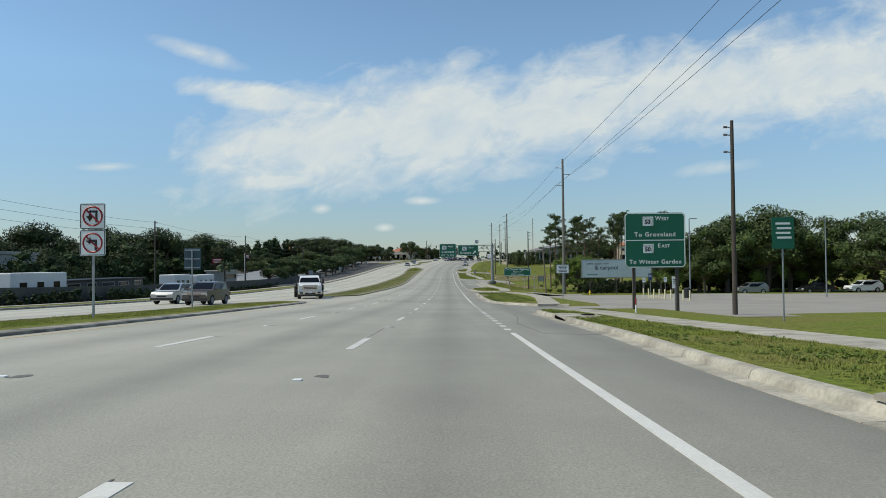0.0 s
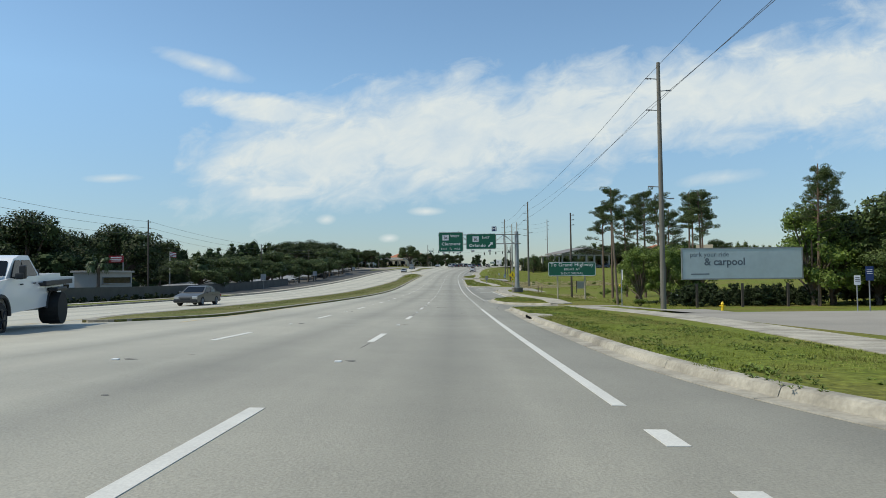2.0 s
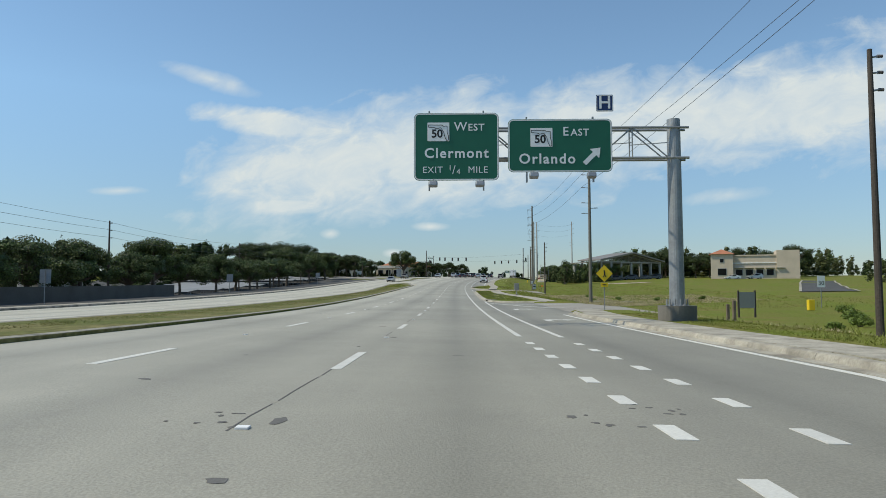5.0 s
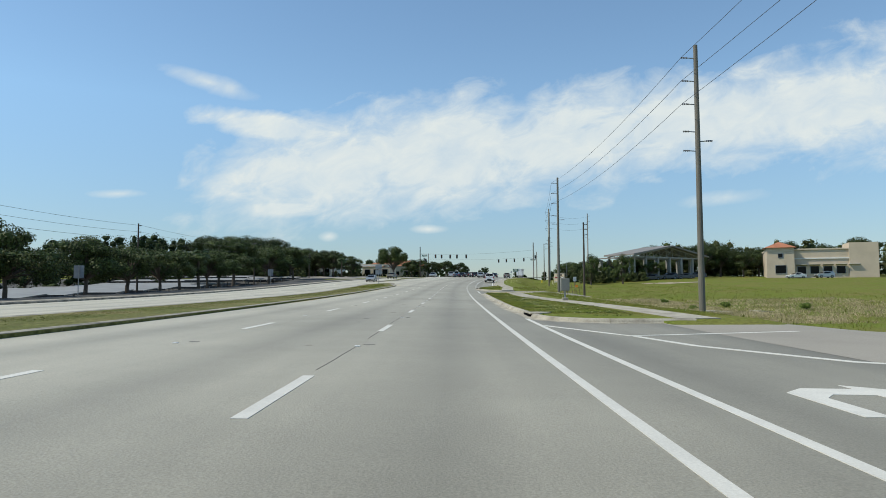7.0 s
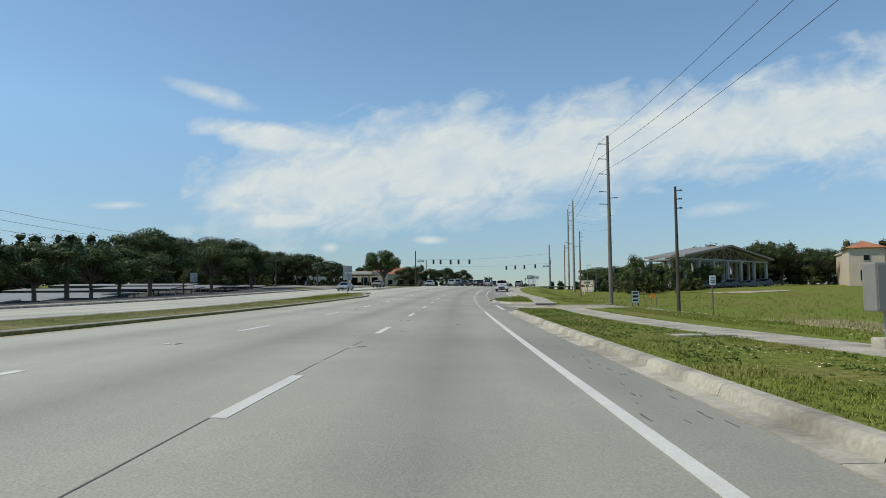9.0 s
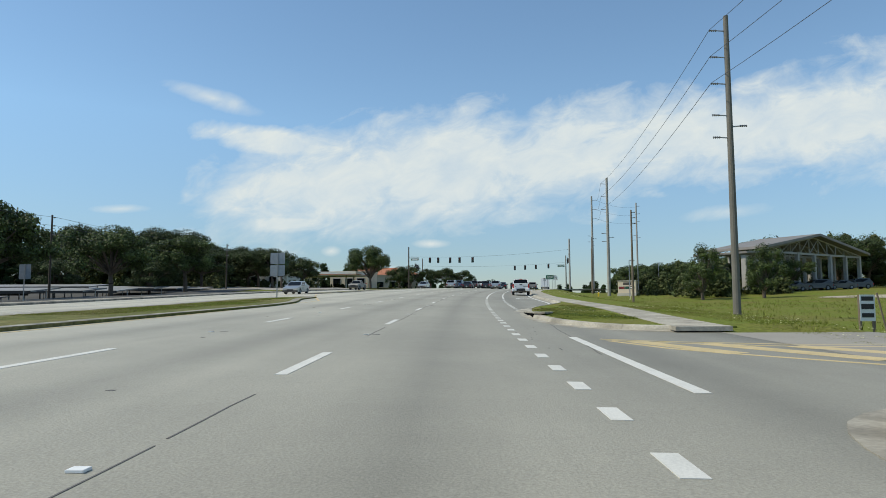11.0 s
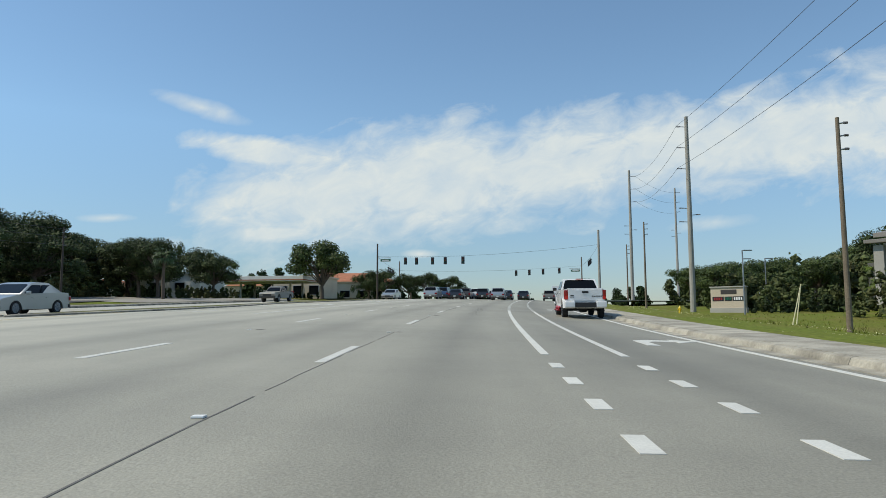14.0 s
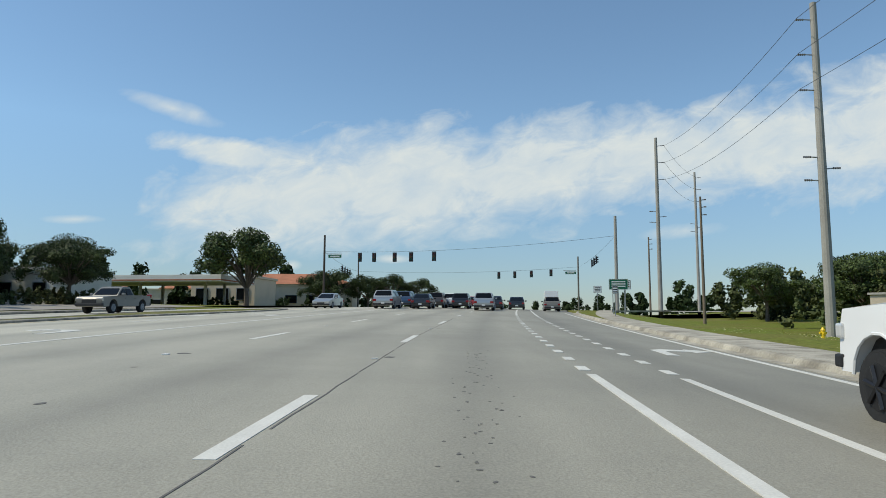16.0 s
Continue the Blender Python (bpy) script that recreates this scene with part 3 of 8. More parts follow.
ribbon("hatch_bar", [(5.6, 239.4), (6.4, 237.6), (9.0, 234.6), (12.0, 233.5)], 0.14, 0.006, PAINT_Y, road)


def turn_arrow(u, y, side=1):
    """A painted turn arrow: straight stem, bend and head."""
    s = side
    pts = [(-0.1, 0), (0.1, 0), (0.1, 1.2), (0.25, 1.5), (0.62, 1.5), (0.62, 1.15), (1.05, 1.75), (0.62, 2.35), (0.62, 2.0), (0.15, 2.0), (-0.1, 1.6)]
    verts = [at(u + s * (a * 1.45 - 0.3), y + b, 0.007) for a, b in pts]
    verts += [v - Vector((0, 0, 0.012)) for v in verts]
    n = len(pts)
    faces = [tuple(range(n)) if s > 0 else tuple(range(n))[::-1]] + [(i, i + n, (i + 1) % n + n, (i + 1) % n) for i in range(n)]
    return raw("turn_arrow", verts, faces, PAINT_W, road)


turn_arrow(6.75, 286.4)
turn_arrow(6.7, 316.5)
turn_arrow(6.5, 143.5)
turn_arrow(6.5, 160.0)
for k in range(3):
    turn_arrow(-9.3, 318 + 17 * k, -1)
    turn_arrow(-13.0, 318 + 17 * k, -1)

def blotch(name, u, y, ru, ry):
    """A flat ragged patch of tar."""
    n = 9
    pts = []
    for k in range(n):
        f = rng.uniform(0.45, 1.15)
        pts.append((u + ru * f * math.cos(k * 6.283 / n), y + ry * f * math.sin(k * 6.283 / n)))
    verts = [at(a, b, 0.004) for a, b in pts] + [at(a, b, -0.003) for a, b in pts]
    return raw(name, verts, [tuple(range(n))] + [(i, i + n, (i + 1) % n + n, (i + 1) % n) for i in range(n)], TAR, road)


# raised reflectors beside the dashes, with a dark scar at each
rng = random.Random(4)
for u in (0.0, -3.7):
    for k in range(-2, 26):
        y = 16.05 + 12.19 * k + 4.55
        bm = BM()
        box(bm, (0.11, 0.1, 0.02), at(u + 0.02, y, 0.010), 0.004)
        part("road_stud", bm, SIGN_WHITE, road)
        if rng.random() < 0.75:
            blotch("tar_scar", u + 0.22 + rng.uniform(-0.06, 0.06), y + rng.uniform(0.1, 0.5), rng.uniform(0.06, 0.13), rng.uniform(0.1, 0.22))
# pavement seam and sealed cracks by the lane line
for y0, y1, du, solid_part in ((-20, 4, -0.1, 0.5), (15, 34, -0.02, 0.6), (60, 96, 0.02, 0.35), (118, 150, -0.06, 0.35), (163, 205, -0.04, 0.8), (225, 300, 0.13, 0.78), (300, 345, 0.1, 0.7)):
    y = y0
    while y < y1:
        run = rng.uniform(1.5, 5.0)
        if rng.random() < solid_part:
            path = [(du + 0.03 * math.sin(q * 0.31) + rng.uniform(-0.012, 0.012), q) for q in np.arange(y, y + run + 0.05, 0.7)]
            if len(path) > 1:
                ribbon("seam_crack", path, rng.uniform(0.010, 0.022), 0.004, TAR, road, 0.006)
        y += run
for path in ([(5.0, 33.0), (4.9, 30.0), (4.3, 24.0), (4.5, 18.5), (6.3, 18.3)], [(4.6, 84.5), (4.7, 90), (5.2, 94.0)], [(5.2, 246.5), (5.0, 243.0), (4.9, 239.0), (4.75, 236)], [(4.4, 100), (4.6, 106)]):
    fine = []
    for (ua, ya), (ub, yb) in zip(path[:-1], path[1:]):
        n = max(2, int(math.hypot(ub - ua, yb - ya) / 0.4))
        fine += [(ua + (ub - ua) * k / n + rng.uniform(-0.014, 0.014), ya + (yb - ya) * k / n) for k in range(n)]
    ribbon("seal_crack", fine + [path[-1]], 0.024, 0.004, TAR, road, 0.006, 0.5)
for k in range(46):
    blotch("tar_patch", rng.uniform(-5.5, 3.0), rng.uniform(2, 315), rng.uniform(0.03, 0.13), rng.uniform(0.03, 0.08))
for u, y in ((1.1, 89.6), (4.6, 88.6), (3.2, 118.9), (3.9, 119.6), (-0.4, 118.5)):
    for k in range(7):
        blotch("tar_patch", u + rng.uniform(-0.35, 0.35), y + rng.uniform(-0.35, 0.35), rng.uniform(0.02, 0.07), rng.uniform(0.02, 0.07))
for k in range(26):
    blotch("tyre_scuff", 4.3 + rng.gauss(0, 0.28), rng.uniform(196, 205), rng.uniform(0.006, 0.022), rng.uniform(0.05, 0.26))
for k in range(14):
    blotch("tyre_scuff", 4.2 + rng.gauss(0, 0.25), rng.uniform(236, 246), rng.uniform(0.006, 0.02), rng.uniform(0.05, 0.22))
for k in range(90):
    blotch("oil_spot", 1.85 + rng.gauss(0, 0.16), rng.uniform(303.5, 316), rng.uniform(0.008, 0.026), rng.uniform(0.01, 0.05))

lot = sheet("parking_lot", 12.2, 75, 39.0, 90.0, -0.38, ASPHALT_LOT, 16, 3.0, label="pale worn asphalt parking lot", category="parking lot")


def apron(name, y0, y1, u1, dz_end, label):
    n, m = 8, 24
    verts, faces = [], []
    for i in range(n + 1):
        for k in range(m + 1):
            u = 9.3 + (u1 - 9.3) * k / m
            verts.append(at(u, y0 + (y1 - y0) * i / n, 0.005 + dz_end * ramp(u, 12.5, 18)))
    w = m + 1
    for i in range(n):
        for k in range(m):
            a = i * w + k
            faces.append((a, a + 1, a + 1 + w, a + w))
    return tagged(raw(name, verts, faces, ASPHALT_LOT), label, "driveway", kind="structure")


apron("driveway_1", 36.9, 47.6, 26, -0.37, "asphalt driveway mouth to the parking lot")
apron("driveway_2", 88.9, 95.3, 20, -0.38, "narrow asphalt driveway between grass verges")
apron("side_street", 156.6, 177.6, 17.5, -0.36, "asphalt side street joining the highway")
apron("driveway_3", 230.6, 243.4, 17.5, -0.36, "asphalt driveway with yellow hatching")
apron("cross_street", 381, 428, 220, 0.0, "wide asphalt cross street at the signals")
sheet("cross_street_west", -220, -26.5, 381, 428, 0.25, ASPHALT, 20, 3.0, label="wide asphalt cross street at the signals", category="road")


# ---- kerbs, verges, median ----
PROFILE = [(0.36, -0.03), (0.36, 0.010), (0.07, 0.022), (0.045, 0.09), (0.02, 0.135), (-0.03, 0.155), (-0.17, 0.16), (-0.17, -0.05)]


def along(path, step):
    out, lens = [], [0.0]
    for a, b in zip(path[:-1], path[1:]):
        lens.append(lens[-1] + math.hypot(b[0] - a[0], b[1] - a[1]))
    k = spline(lens, [p[0] for p in path]), spline(lens, [p[1] for p in path])
    n = max(2, int(lens[-1] / step))
    return [(k[0](lens[-1] * i / n), k[1](lens[-1] * i / n)) for i in range(n + 1)]


UPRIGHT = [(0.02, -0.03), (0.015, 0.10), (0.0, 0.125), (-0.03, 0.14), (-0.17, 0.15), (-0.17, -0.05)]  # no gutter on the high side


def kerb(name, path, label, chunk=6, step=0.5, base=0.0, top=0.17, profile=PROFILE, material=CONCRETE):
    """Kerb in cast lengths, along a path of (u, y) with the road on its left."""
    owner = thing(name, label, "kerb", kind="structure")
    pts = along(path, step)
    i = 0
    while i < len(pts) - 1:
        j = min(i + chunk, len(pts) - 1)
        verts, faces = [], []
        for q in range(i, j + 1):
            a, b = pts[max(q - 1, 0)], pts[min(q + 1, len(pts) - 1)]
            tx, ty = b[0] - a[0], b[1] - a[1]
            l = math.hypot(tx, ty)
            nx, ny = -ty / l, tx / l
            # a narrow joint closes each length
            shift = 0.008 if q == i else (-0.008 if q == j else 0)
            for off, dz in profile:
                off = -top if off < -0.1 else off
                verts.append(at(pts[q][0] + nx * off + tx / l * shift, pts[q][1] + ny * off + ty / l * shift, dz + base))
        m = len(profile)
        for q in range(j - i):
            for k in range(m):
                a, b = q * m + k, q * m + (k + 1) % m
                faces.append((a, b, b + m, a + m))
        faces += [tuple(range(m)), tuple(range((j - i) * m, (j - i) * m + m))[::-1]]
        raw("kerb_stone", verts, faces, material, owner)
        i = j
    return owner


def verge(name, outline, label, dz=0.14, grass=None):
    bm = BM()
    hi = [bm.verts.new(at(u, y, dz)) for u, y in outline]
    lo = [bm.verts.new(at(u, y, -0.06)) for u, y in outline]
    face = bm.faces.new(hi)
    for i in range(len(hi)):
        j = (i + 1) % len(hi)
        bm.faces.new((hi[i], lo[i], lo[j], hi[j]))
    bmesh.ops.triangulate(bm, faces=[face])
    return solid(name, bm, grass or GRASS, label, "verge", kind="structure")


def inner(path, off=0.15):
    pts = along(path, 1.0)
    out = []
    for i, p in enumerate(pts):
        a, b = pts[max(i - 1, 0)], pts[min(i + 1, len(pts) - 1)]
        tx, ty = b[0] - a[0], b[1] - a[1]
        l = math.hypot(tx, ty)
        out.append((p[0] + ty / l * off, p[1] - tx / l * off))
    return out


EAST = [
    [(6.05, -60), (6.05, -20), (6.0, 4), (5.95, 8), (6.1, 12), (6.35, 17), (6.4, 25), (6.38, 31), (6.35, 33.6), (6.45, 35.2), (7.0, 36.5), (8.2, 37.2), (10.2, 37.4)],
    [(10.0, 46.2), (8.9, 46.6), (7.5, 48.2), (6.45, 50.6), (5.68, 53.4), (5.3, 56.5), (5.2, 62), (5.2, 70), (5.25, 77), (5.3, 84), (5.45, 87.4), (6.1, 88.8), (7.6, 89.3), (9.9, 89.2)],
    [(9.9, 95.0), (8.5, 95.2), (7.1, 96.4), (6.05, 98.2), (5.5, 101), (5.4, 105.5), (5.75, 110), (6.85, 115), (8.1, 119.7), (8.6, 123.5), (8.7, 130), (8.7, 142), (8.75, 151), (9.1, 153.8), (10.2, 156)],
    [(10.6, 177.5), (8.5, 177.6), (6.7, 178.0), (5.6, 179.0), (5.25, 181.5), (5.13, 186), (5.1, 200), (5.15, 212), (5.2, 222), (5.35, 227.8), (6.0, 229.8), (7.4, 230.7), (9.6, 230.9)],
    [(9.8, 243.1), (8.0, 243.3), (6.6, 244.3), (5.7, 246.0), (5.2, 249), (5.15, 254.0), (5.35, 256.5), (5.85, 260), (6.45, 262.6), (7.45, 266), (8.4, 269.8), (8.65, 274), (8.65, 290), (8.65, 320), (8.8, 350), (9.4, 366), (11.0, 374), (14.5, 379), (22, 381.5)],
]
for i, path in enumerate(EAST):
    kerb("kerb_%d" % (i + 1), path, "pale concrete kerb and gutter, dirty at the joints")
    edge = [p for p in inner(path) if p[0] < 10.02]
    y0_, y1_ = edge[0][1], edge[-1][1]
    count = max(1, int(y1_ - y0_))
    verge("verge_%d" % (i + 1), edge + [(10.02, y1_ + (y0_ - y1_) * k / count) for k in range(count + 1)], "strip of green mown grass with weeds behind the kerb")
MEDIAN = [
    [(-13.3, -60), (-13.3, 40), (-13.2, 46), (-12.4, 50.5), (-11.2, 52.3), (-10.0, 52.2), (-8.8, 50.5), (-8.4, 46), (-8.35, 30), (-8.35, -60)],
    [(-12.4, 280), (-13.4, 277), (-13.6, 262), (-13.2, 246), (-12.7, 236), (-12.6, 180), (-12.6, 110), (-12.5, 80), (-11.8, 72.5), (-10.8, 70.6), (-9.6, 72), (-8.5, 78), (-8.2, 100), (-8.15, 180), (-8.3, 255), (-8.7, 266), (-10.3, 275), (-11.6, 279.8)],
    [(-17.3, 300), (-17.5, 330), (-17.5, 358), (-16.4, 360), (-15.4, 358), (-15.3, 330), (-15.3, 300), (-16.3, 297.5)],
]
for i, path in enumerate(MEDIAN):
    closed = path if i == 0 else path + [path[0]]
    kerb("median_kerb_%d" % (i + 1), closed, "stained concrete median kerb, darkened for its shaded face", base=-0.055, top=0.5, profile=UPRIGHT, material=CONCRETE_SHADE)
    ring = inner(closed, 0.55)
    verge("median_%d" % (i + 1), ring if i == 0 else ring[:-1], "narrow grass median between the carriageways" if i < 2 else "thin grass median by the turn lanes", 0.085, GRASS if i == 0 else GRASS_DULL)
# Dark sheet: the shadow of kerb and wall is put into its colour.
sheet("roadside_strip", -36.5, -26.75, 139, 340, 0.11, DARK_YARD, 6, 3.0, label="strip between the far kerb and the yard, darkened as kerb and wall shadow", category="pavement")
WEST = [(-26.6, 362), (-26.6, 300), (-26.6, 150), (-26.6, 0), (-26.6, -60)]
kerb("kerb_west", WEST, "stained concrete kerb on the far side, darkened for its shaded face", chunk=12, profile=UPRIGHT, material=CONCRETE_SHADE)
sheet("verge_west", -31.6, -26.75, -60, 139, 0.13, GRASS, 3, 2.0, label="narrow mown verge along the far kerb", category="verge")

# sidewalks of cast slabs
SW = spline([-60, 16, 27, 31, 34, 37, 46, 57, 68, 78, 88, 95, 105, 120, 128, 150, 157, 177, 187, 197, 213, 230, 243, 252, 260, 270, 300, 345, 380], [10.6, 9.9, 9.2, 9.05, 8.75, 8.1, 8.6, 9.9, 11.0, 11.0, 9.9, 9.7, 10.4, 9.85, 9.7, 9.75, 10.4, 10.8, 10.8, 10.2, 8.8, 8.7, 8.9, 9.5, 9.9, 9.7, 9.65, 10.0, 14])


def sidewalk(name, centre, width, y0, y1, length, label, gaps=(), dz=0.165):
    owner = thing(name, label, "sidewalk", kind="structure")
    y = y0
    while y < y1:
        if not any(a < y + length / 2 < b for a, b in gaps):
            q = [at(centre(yy) + s * width / 2, yy, dz + h) for h in (0, -0.12) for yy, s in ((y + 0.008, -1), (y + 0.008, 1), (y + length - 0.008, 1), (y + length - 0.008, -1))]
            raw("slab", q, [(0, 1, 2, 3), (0, 4, 5, 1), (1, 5, 6, 2), (2, 6, 7, 3), (3, 7, 4, 0)], CONCRETE, owner)
        y += length
    return owner


sidewalk("sidewalk", SW, 1.55, -40, 379, 1.8, "pale concrete sidewalk in cast slabs", [(a - 0.4, b + 0.4) for a, b in CUTS])
sidewalk("sidewalk_west", lambda y: -30.4 + 2.7 * ramp(y, 128, 150), 1.6, -40, 362, 3.0, "pale concrete sidewalk on the far side")


def drain_inlet(y, u, turn=0.0, deep=False, long=1.0):
    """Kerb drain: a black block for the unlit slot, under a thick concrete lid."""
    ob = thing("drain_inlet", "concrete kerb drain with a black block for its slot", "drain", pose(*at(u, y, 0), 0, 0, heading(y) + turn), "drains along the kerb")
    bm = BM()
    back = 1.55 if deep else 0.95
    slab(bm, [(a, b * long) for a, b in ((-0.06, -1.35), (0.3, -1.5), (back * 0.8, -0.75), (back, -0.2), (back, 0.5), (back * 0.7, 0.9), (0.3, 1.5), (-0.06, 1.35))], 0.11, 0.176 if deep else 0.166)
    part("lid", bm, CONCRETE, ob)
    # Solid block, no hole: the darkness inside the slot is its black colour.
    bm = BM()
    box(bm, (0.2, 2.2 * long, 0.165), (0.012, 0, 0.035))
    part("slot", bm, THROAT, ob, "black block standing for the unlit throat")
    if deep:
        bm = BM()
        rod(bm, (1.12, 0.3, 0.17), (1.12, 0.3, 0.192), 0.28, None, 20)
        part("cover", bm, THROAT, ob, "round dark iron cover")


for y, u, turn in ((5.0, 5.98, 0), (27.2, 6.37, 0), (75.4, 5.24, 0), (119.4, 7.9, -13), (182.6, 5.2, 0), (253.0, 5.125, 0)):
    drain_inlet(y, u, turn, 20 < y < 30, 2.0 if y > 250 else 1.0)


ob = thing("marker_post", "short red and white marker post in the grass", "marker post", pose(*at(10.25, 30.5, ground_dz(10.25, 30.5))))
part("post", rod(BM(), (0, 0, -0.1), (0, 0, 0.36), 0.032, None, 10), SIGN_WHITE, ob)
part("cap", rod(BM(), (0, 0, 0.36), (0, 0, 0.66), 0.034, None, 10), SIGN_RED, ob, "red upper half")


# wider concrete pan where the kerb swings out to the turn lane
pan = [((4.66, 257.0), (5.2, 257.3)), ((4.95, 258.6), (5.5, 259.0)), ((5.35, 260.6), (5.85, 261.2)), ((6.1, 263.2), (6.5, 263.6)), ((7.3, 266.9), (7.6, 267.6))]
deck = [at(u, y, dz) for dz in (0.007, -0.02) for pair in pan for u, y in pair]
raw("gutter_pan", deck, [(2 * i, 2 * i + 1, 2 * i + 3, 2 * i + 2) for i in range(4)] + [(2 * i, 2 * i + 2, 2 * i + 12, 2 * i + 10) for i in range(4)] + [(0, 10, 11, 1)], CONCRETE, road)


# dark ground sheet of the storage yard behind the far trees
yard = []
for i in range(61):
    y = 40 + 5.0 * i
    yard.append([at(u, y, ground_dz(u, y) + 0.08) for u in (-120, -95, -80, -62, -50, -46, -43, -40, -37)])
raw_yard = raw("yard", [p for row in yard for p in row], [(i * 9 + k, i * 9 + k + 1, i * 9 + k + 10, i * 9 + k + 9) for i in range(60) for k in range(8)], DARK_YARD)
tagged(raw_yard, "dark ground sheet of the storage yard", "yard", kind="structure")
# grass island behind the bollards of the lot
bm = BM()
slab(bm, [(24.2, 64), (36, 64), (36, 82), (28, 83.5), (23.6, 81)], zroad(72) - 0.9, zroad(72) - 0.42)
isle = solid("lot_island", bm, CONCRETE, "low kerbed paved island in the parking lot", "kerb", kind="structure")
bm = BM()
slab(bm, [(24.4, 64.2), (35.8, 64.2), (35.8, 81.8), (28, 83.2), (23.9, 80.9)], zroad(72) - 0.6, zroad(72) - 0.40)
part("paved_top", bm, ASPHALT_LOT, isle, "worn grey paving")

# paved corner lot by the far side station
corner = [[at(u, 338 + 2.0 * i, ground_dz(u, 338 + 2.0 * i) + 0.05) for u in (-62, -55, -50, -46, -43, -40, -37, -34.5, -32)] for i in range(22)]
tagged(raw("corner_lot", [p for row in corner for p in row], [(i * 9 + k, i * 9 + k + 1, i * 9 + k + 10, i * 9 + k + 9) for i in range(21) for k in range(8)], ASPHALT_LOT), "worn grey pavement of the corner lot", "parking lot", kind="structure")

# curved access road climbing the field
way = [(55.5, 215), (61.5, 227), (69.5, 243), (78.5, 261), (87.5, 279), (97.5, 298)]
bend = along(way, 2.0)
strips = {"field_road": (-3.6, 3.6, 0.07, DARK_YARD, "dark asphalt access road climbing the field", "road"), "field_kerb_1": (-4.0, -3.6, 0.14, CONCRETE, "pale kerb of the access road", "kerb"), "field_kerb_2": (3.6, 4.0, 0.14, CONCRETE, "pale kerb of the access road", "kerb")}
for nm, (o0, o1, up, mtl, lab, cat) in strips.items():
    pts = []
    for i, (x, y) in enumerate(bend):
        a, b = bend[max(i - 1, 0)], bend[min(i + 1, len(bend) - 1)]
        l = math.hypot(b[0] - a[0], b[1] - a[1])
        nx, ny = (b[1] - a[1]) / l, -(b[0] - a[0]) / l
        for o in (o0, (o0 + o1) / 2, o1):
            px, py = x + nx * o, y + ny * o
            u = px - xline(py)
            pts.append(at(u, py, ground_dz(u, py) + up))
    tagged(raw(nm, pts, [(i * 3 + k, i * 3 + k + 1, i * 3 + k + 4, i * 3 + k + 3) for i in range(len(bend) - 1) for k in range(2)], mtl), lab, cat, kind="structure")


# ---- grass tufts on the near verges ----
def tufts(name, areas, count, seed, label, blade=None, tall=1.0, clump=0.0):
    r = random.Random(seed)
    verts, faces = [], []
    weights = [(b[1] - b[0]) * (b[3] - b[2]) * b[5] for b in areas]
    while len(faces) < count:
        u0, u1, y0, y1, dz, _ = r.choices(areas, weights)[0]
        u, y = r.uniform(u0, u1), r.uniform(y0, y1)
        lush = noise.noise(Vector((u * 0.9, y * 0.5, seed))) + 0.7 * noise.noise(Vector((u * 3.1, y * 2.3, seed + 5)))
        if lush < r.uniform(-0.6, 0.0) + clump or (u > 5 and abs(u - SW(y)) < 0.86):
            continue
        c = at(u, y, dz if dz is not None else ground_dz(u, y))
        h, a = tall * r.uniform(0.03, 0.075) * (1 + 1.2 * max(lush, 0)), r.uniform(0, 6.28)
        for k in range(4):
            b = a + k * 1.7
            w = Vector((math.cos(b), math.sin(b), 0)) * r.uniform(0.005, 0.012) * (0.5 + 0.5 * tall)
            lean = Vector((-math.sin(b), math.cos(b), 0)) * h * r.uniform(0.5, 1.3)
            base = c + Vector((math.cos(b * 3), math.sin(b * 3), 0)) * 0.03
            i = len(verts)
            verts += [base - w, base + w, base + lean + Vector((0, 0, h))]
            faces.append((i, i + 1, i + 2))
    return tagged(raw(name, verts, faces, blade or BLADE), label, "grass", kind="stuff")


tufts("grass_tufts", [(6.5, 10.0, 3, 35.5, 0.13, 1), (5.4, 9.2, 55, 87, 0.13, 1), (6.0, 9.4, 99, 113, 0.13, 1), (5.3, 9.7, 181.5, 228, 0.13, 1.2), (5.6, 8.4, 247, 256, 0.13, 2.4), (6.9, 8.9, 256, 260.5, 0.13, 2.4), (6.1, 6.9, 255.5, 258.5, 0.13, 2.4), (7.7, 8.9, 260.5, 264, 0.13, 2.4), (10.8, 13, 180, 262, None, 0.5), (9.2, 9.9, 285, 330, 0.13, 0.8), (10.8, 14, 99, 150, None, 0.4)], 390000, 1, "short uneven blades of verge grass", None, 0.8, -0.25)
tufts("median_grass", [(-12.0, -9.3, 76, 240, 0.09, 0.5)], 45000, 2, "short dull blades of median grass", BLADE_DULL, 0.5)
tufts("green_median_grass", [(-12.7, -9.3, 5, 49, 0.09, 1), (-12.9, -9.4, 246, 266, 0.09, 1.5), (-12.6, -10.8, 266, 275, 0.09, 1.5)], 70000, 5, "short bright blades of median grass", None, 0.6)
tufts("dry_grass", [(15.5, 25, 190, 232, None, 1), (26, 40, 195, 225, None, 0.4), (14, 22, 140, 156, None, 0.5)], 60000, 3, "tall dry tan grass in the open field", BLADE_DRY, 2.6)
tufts("field_weeds", [(13, 24, 100, 156, None, 1), (13, 48, 178, 300, None, 1), (14, 28, 300, 330, None, 0.6)], 34000, 4, "clumps of coarse weeds in the open field", None, 2.6, 0.38)


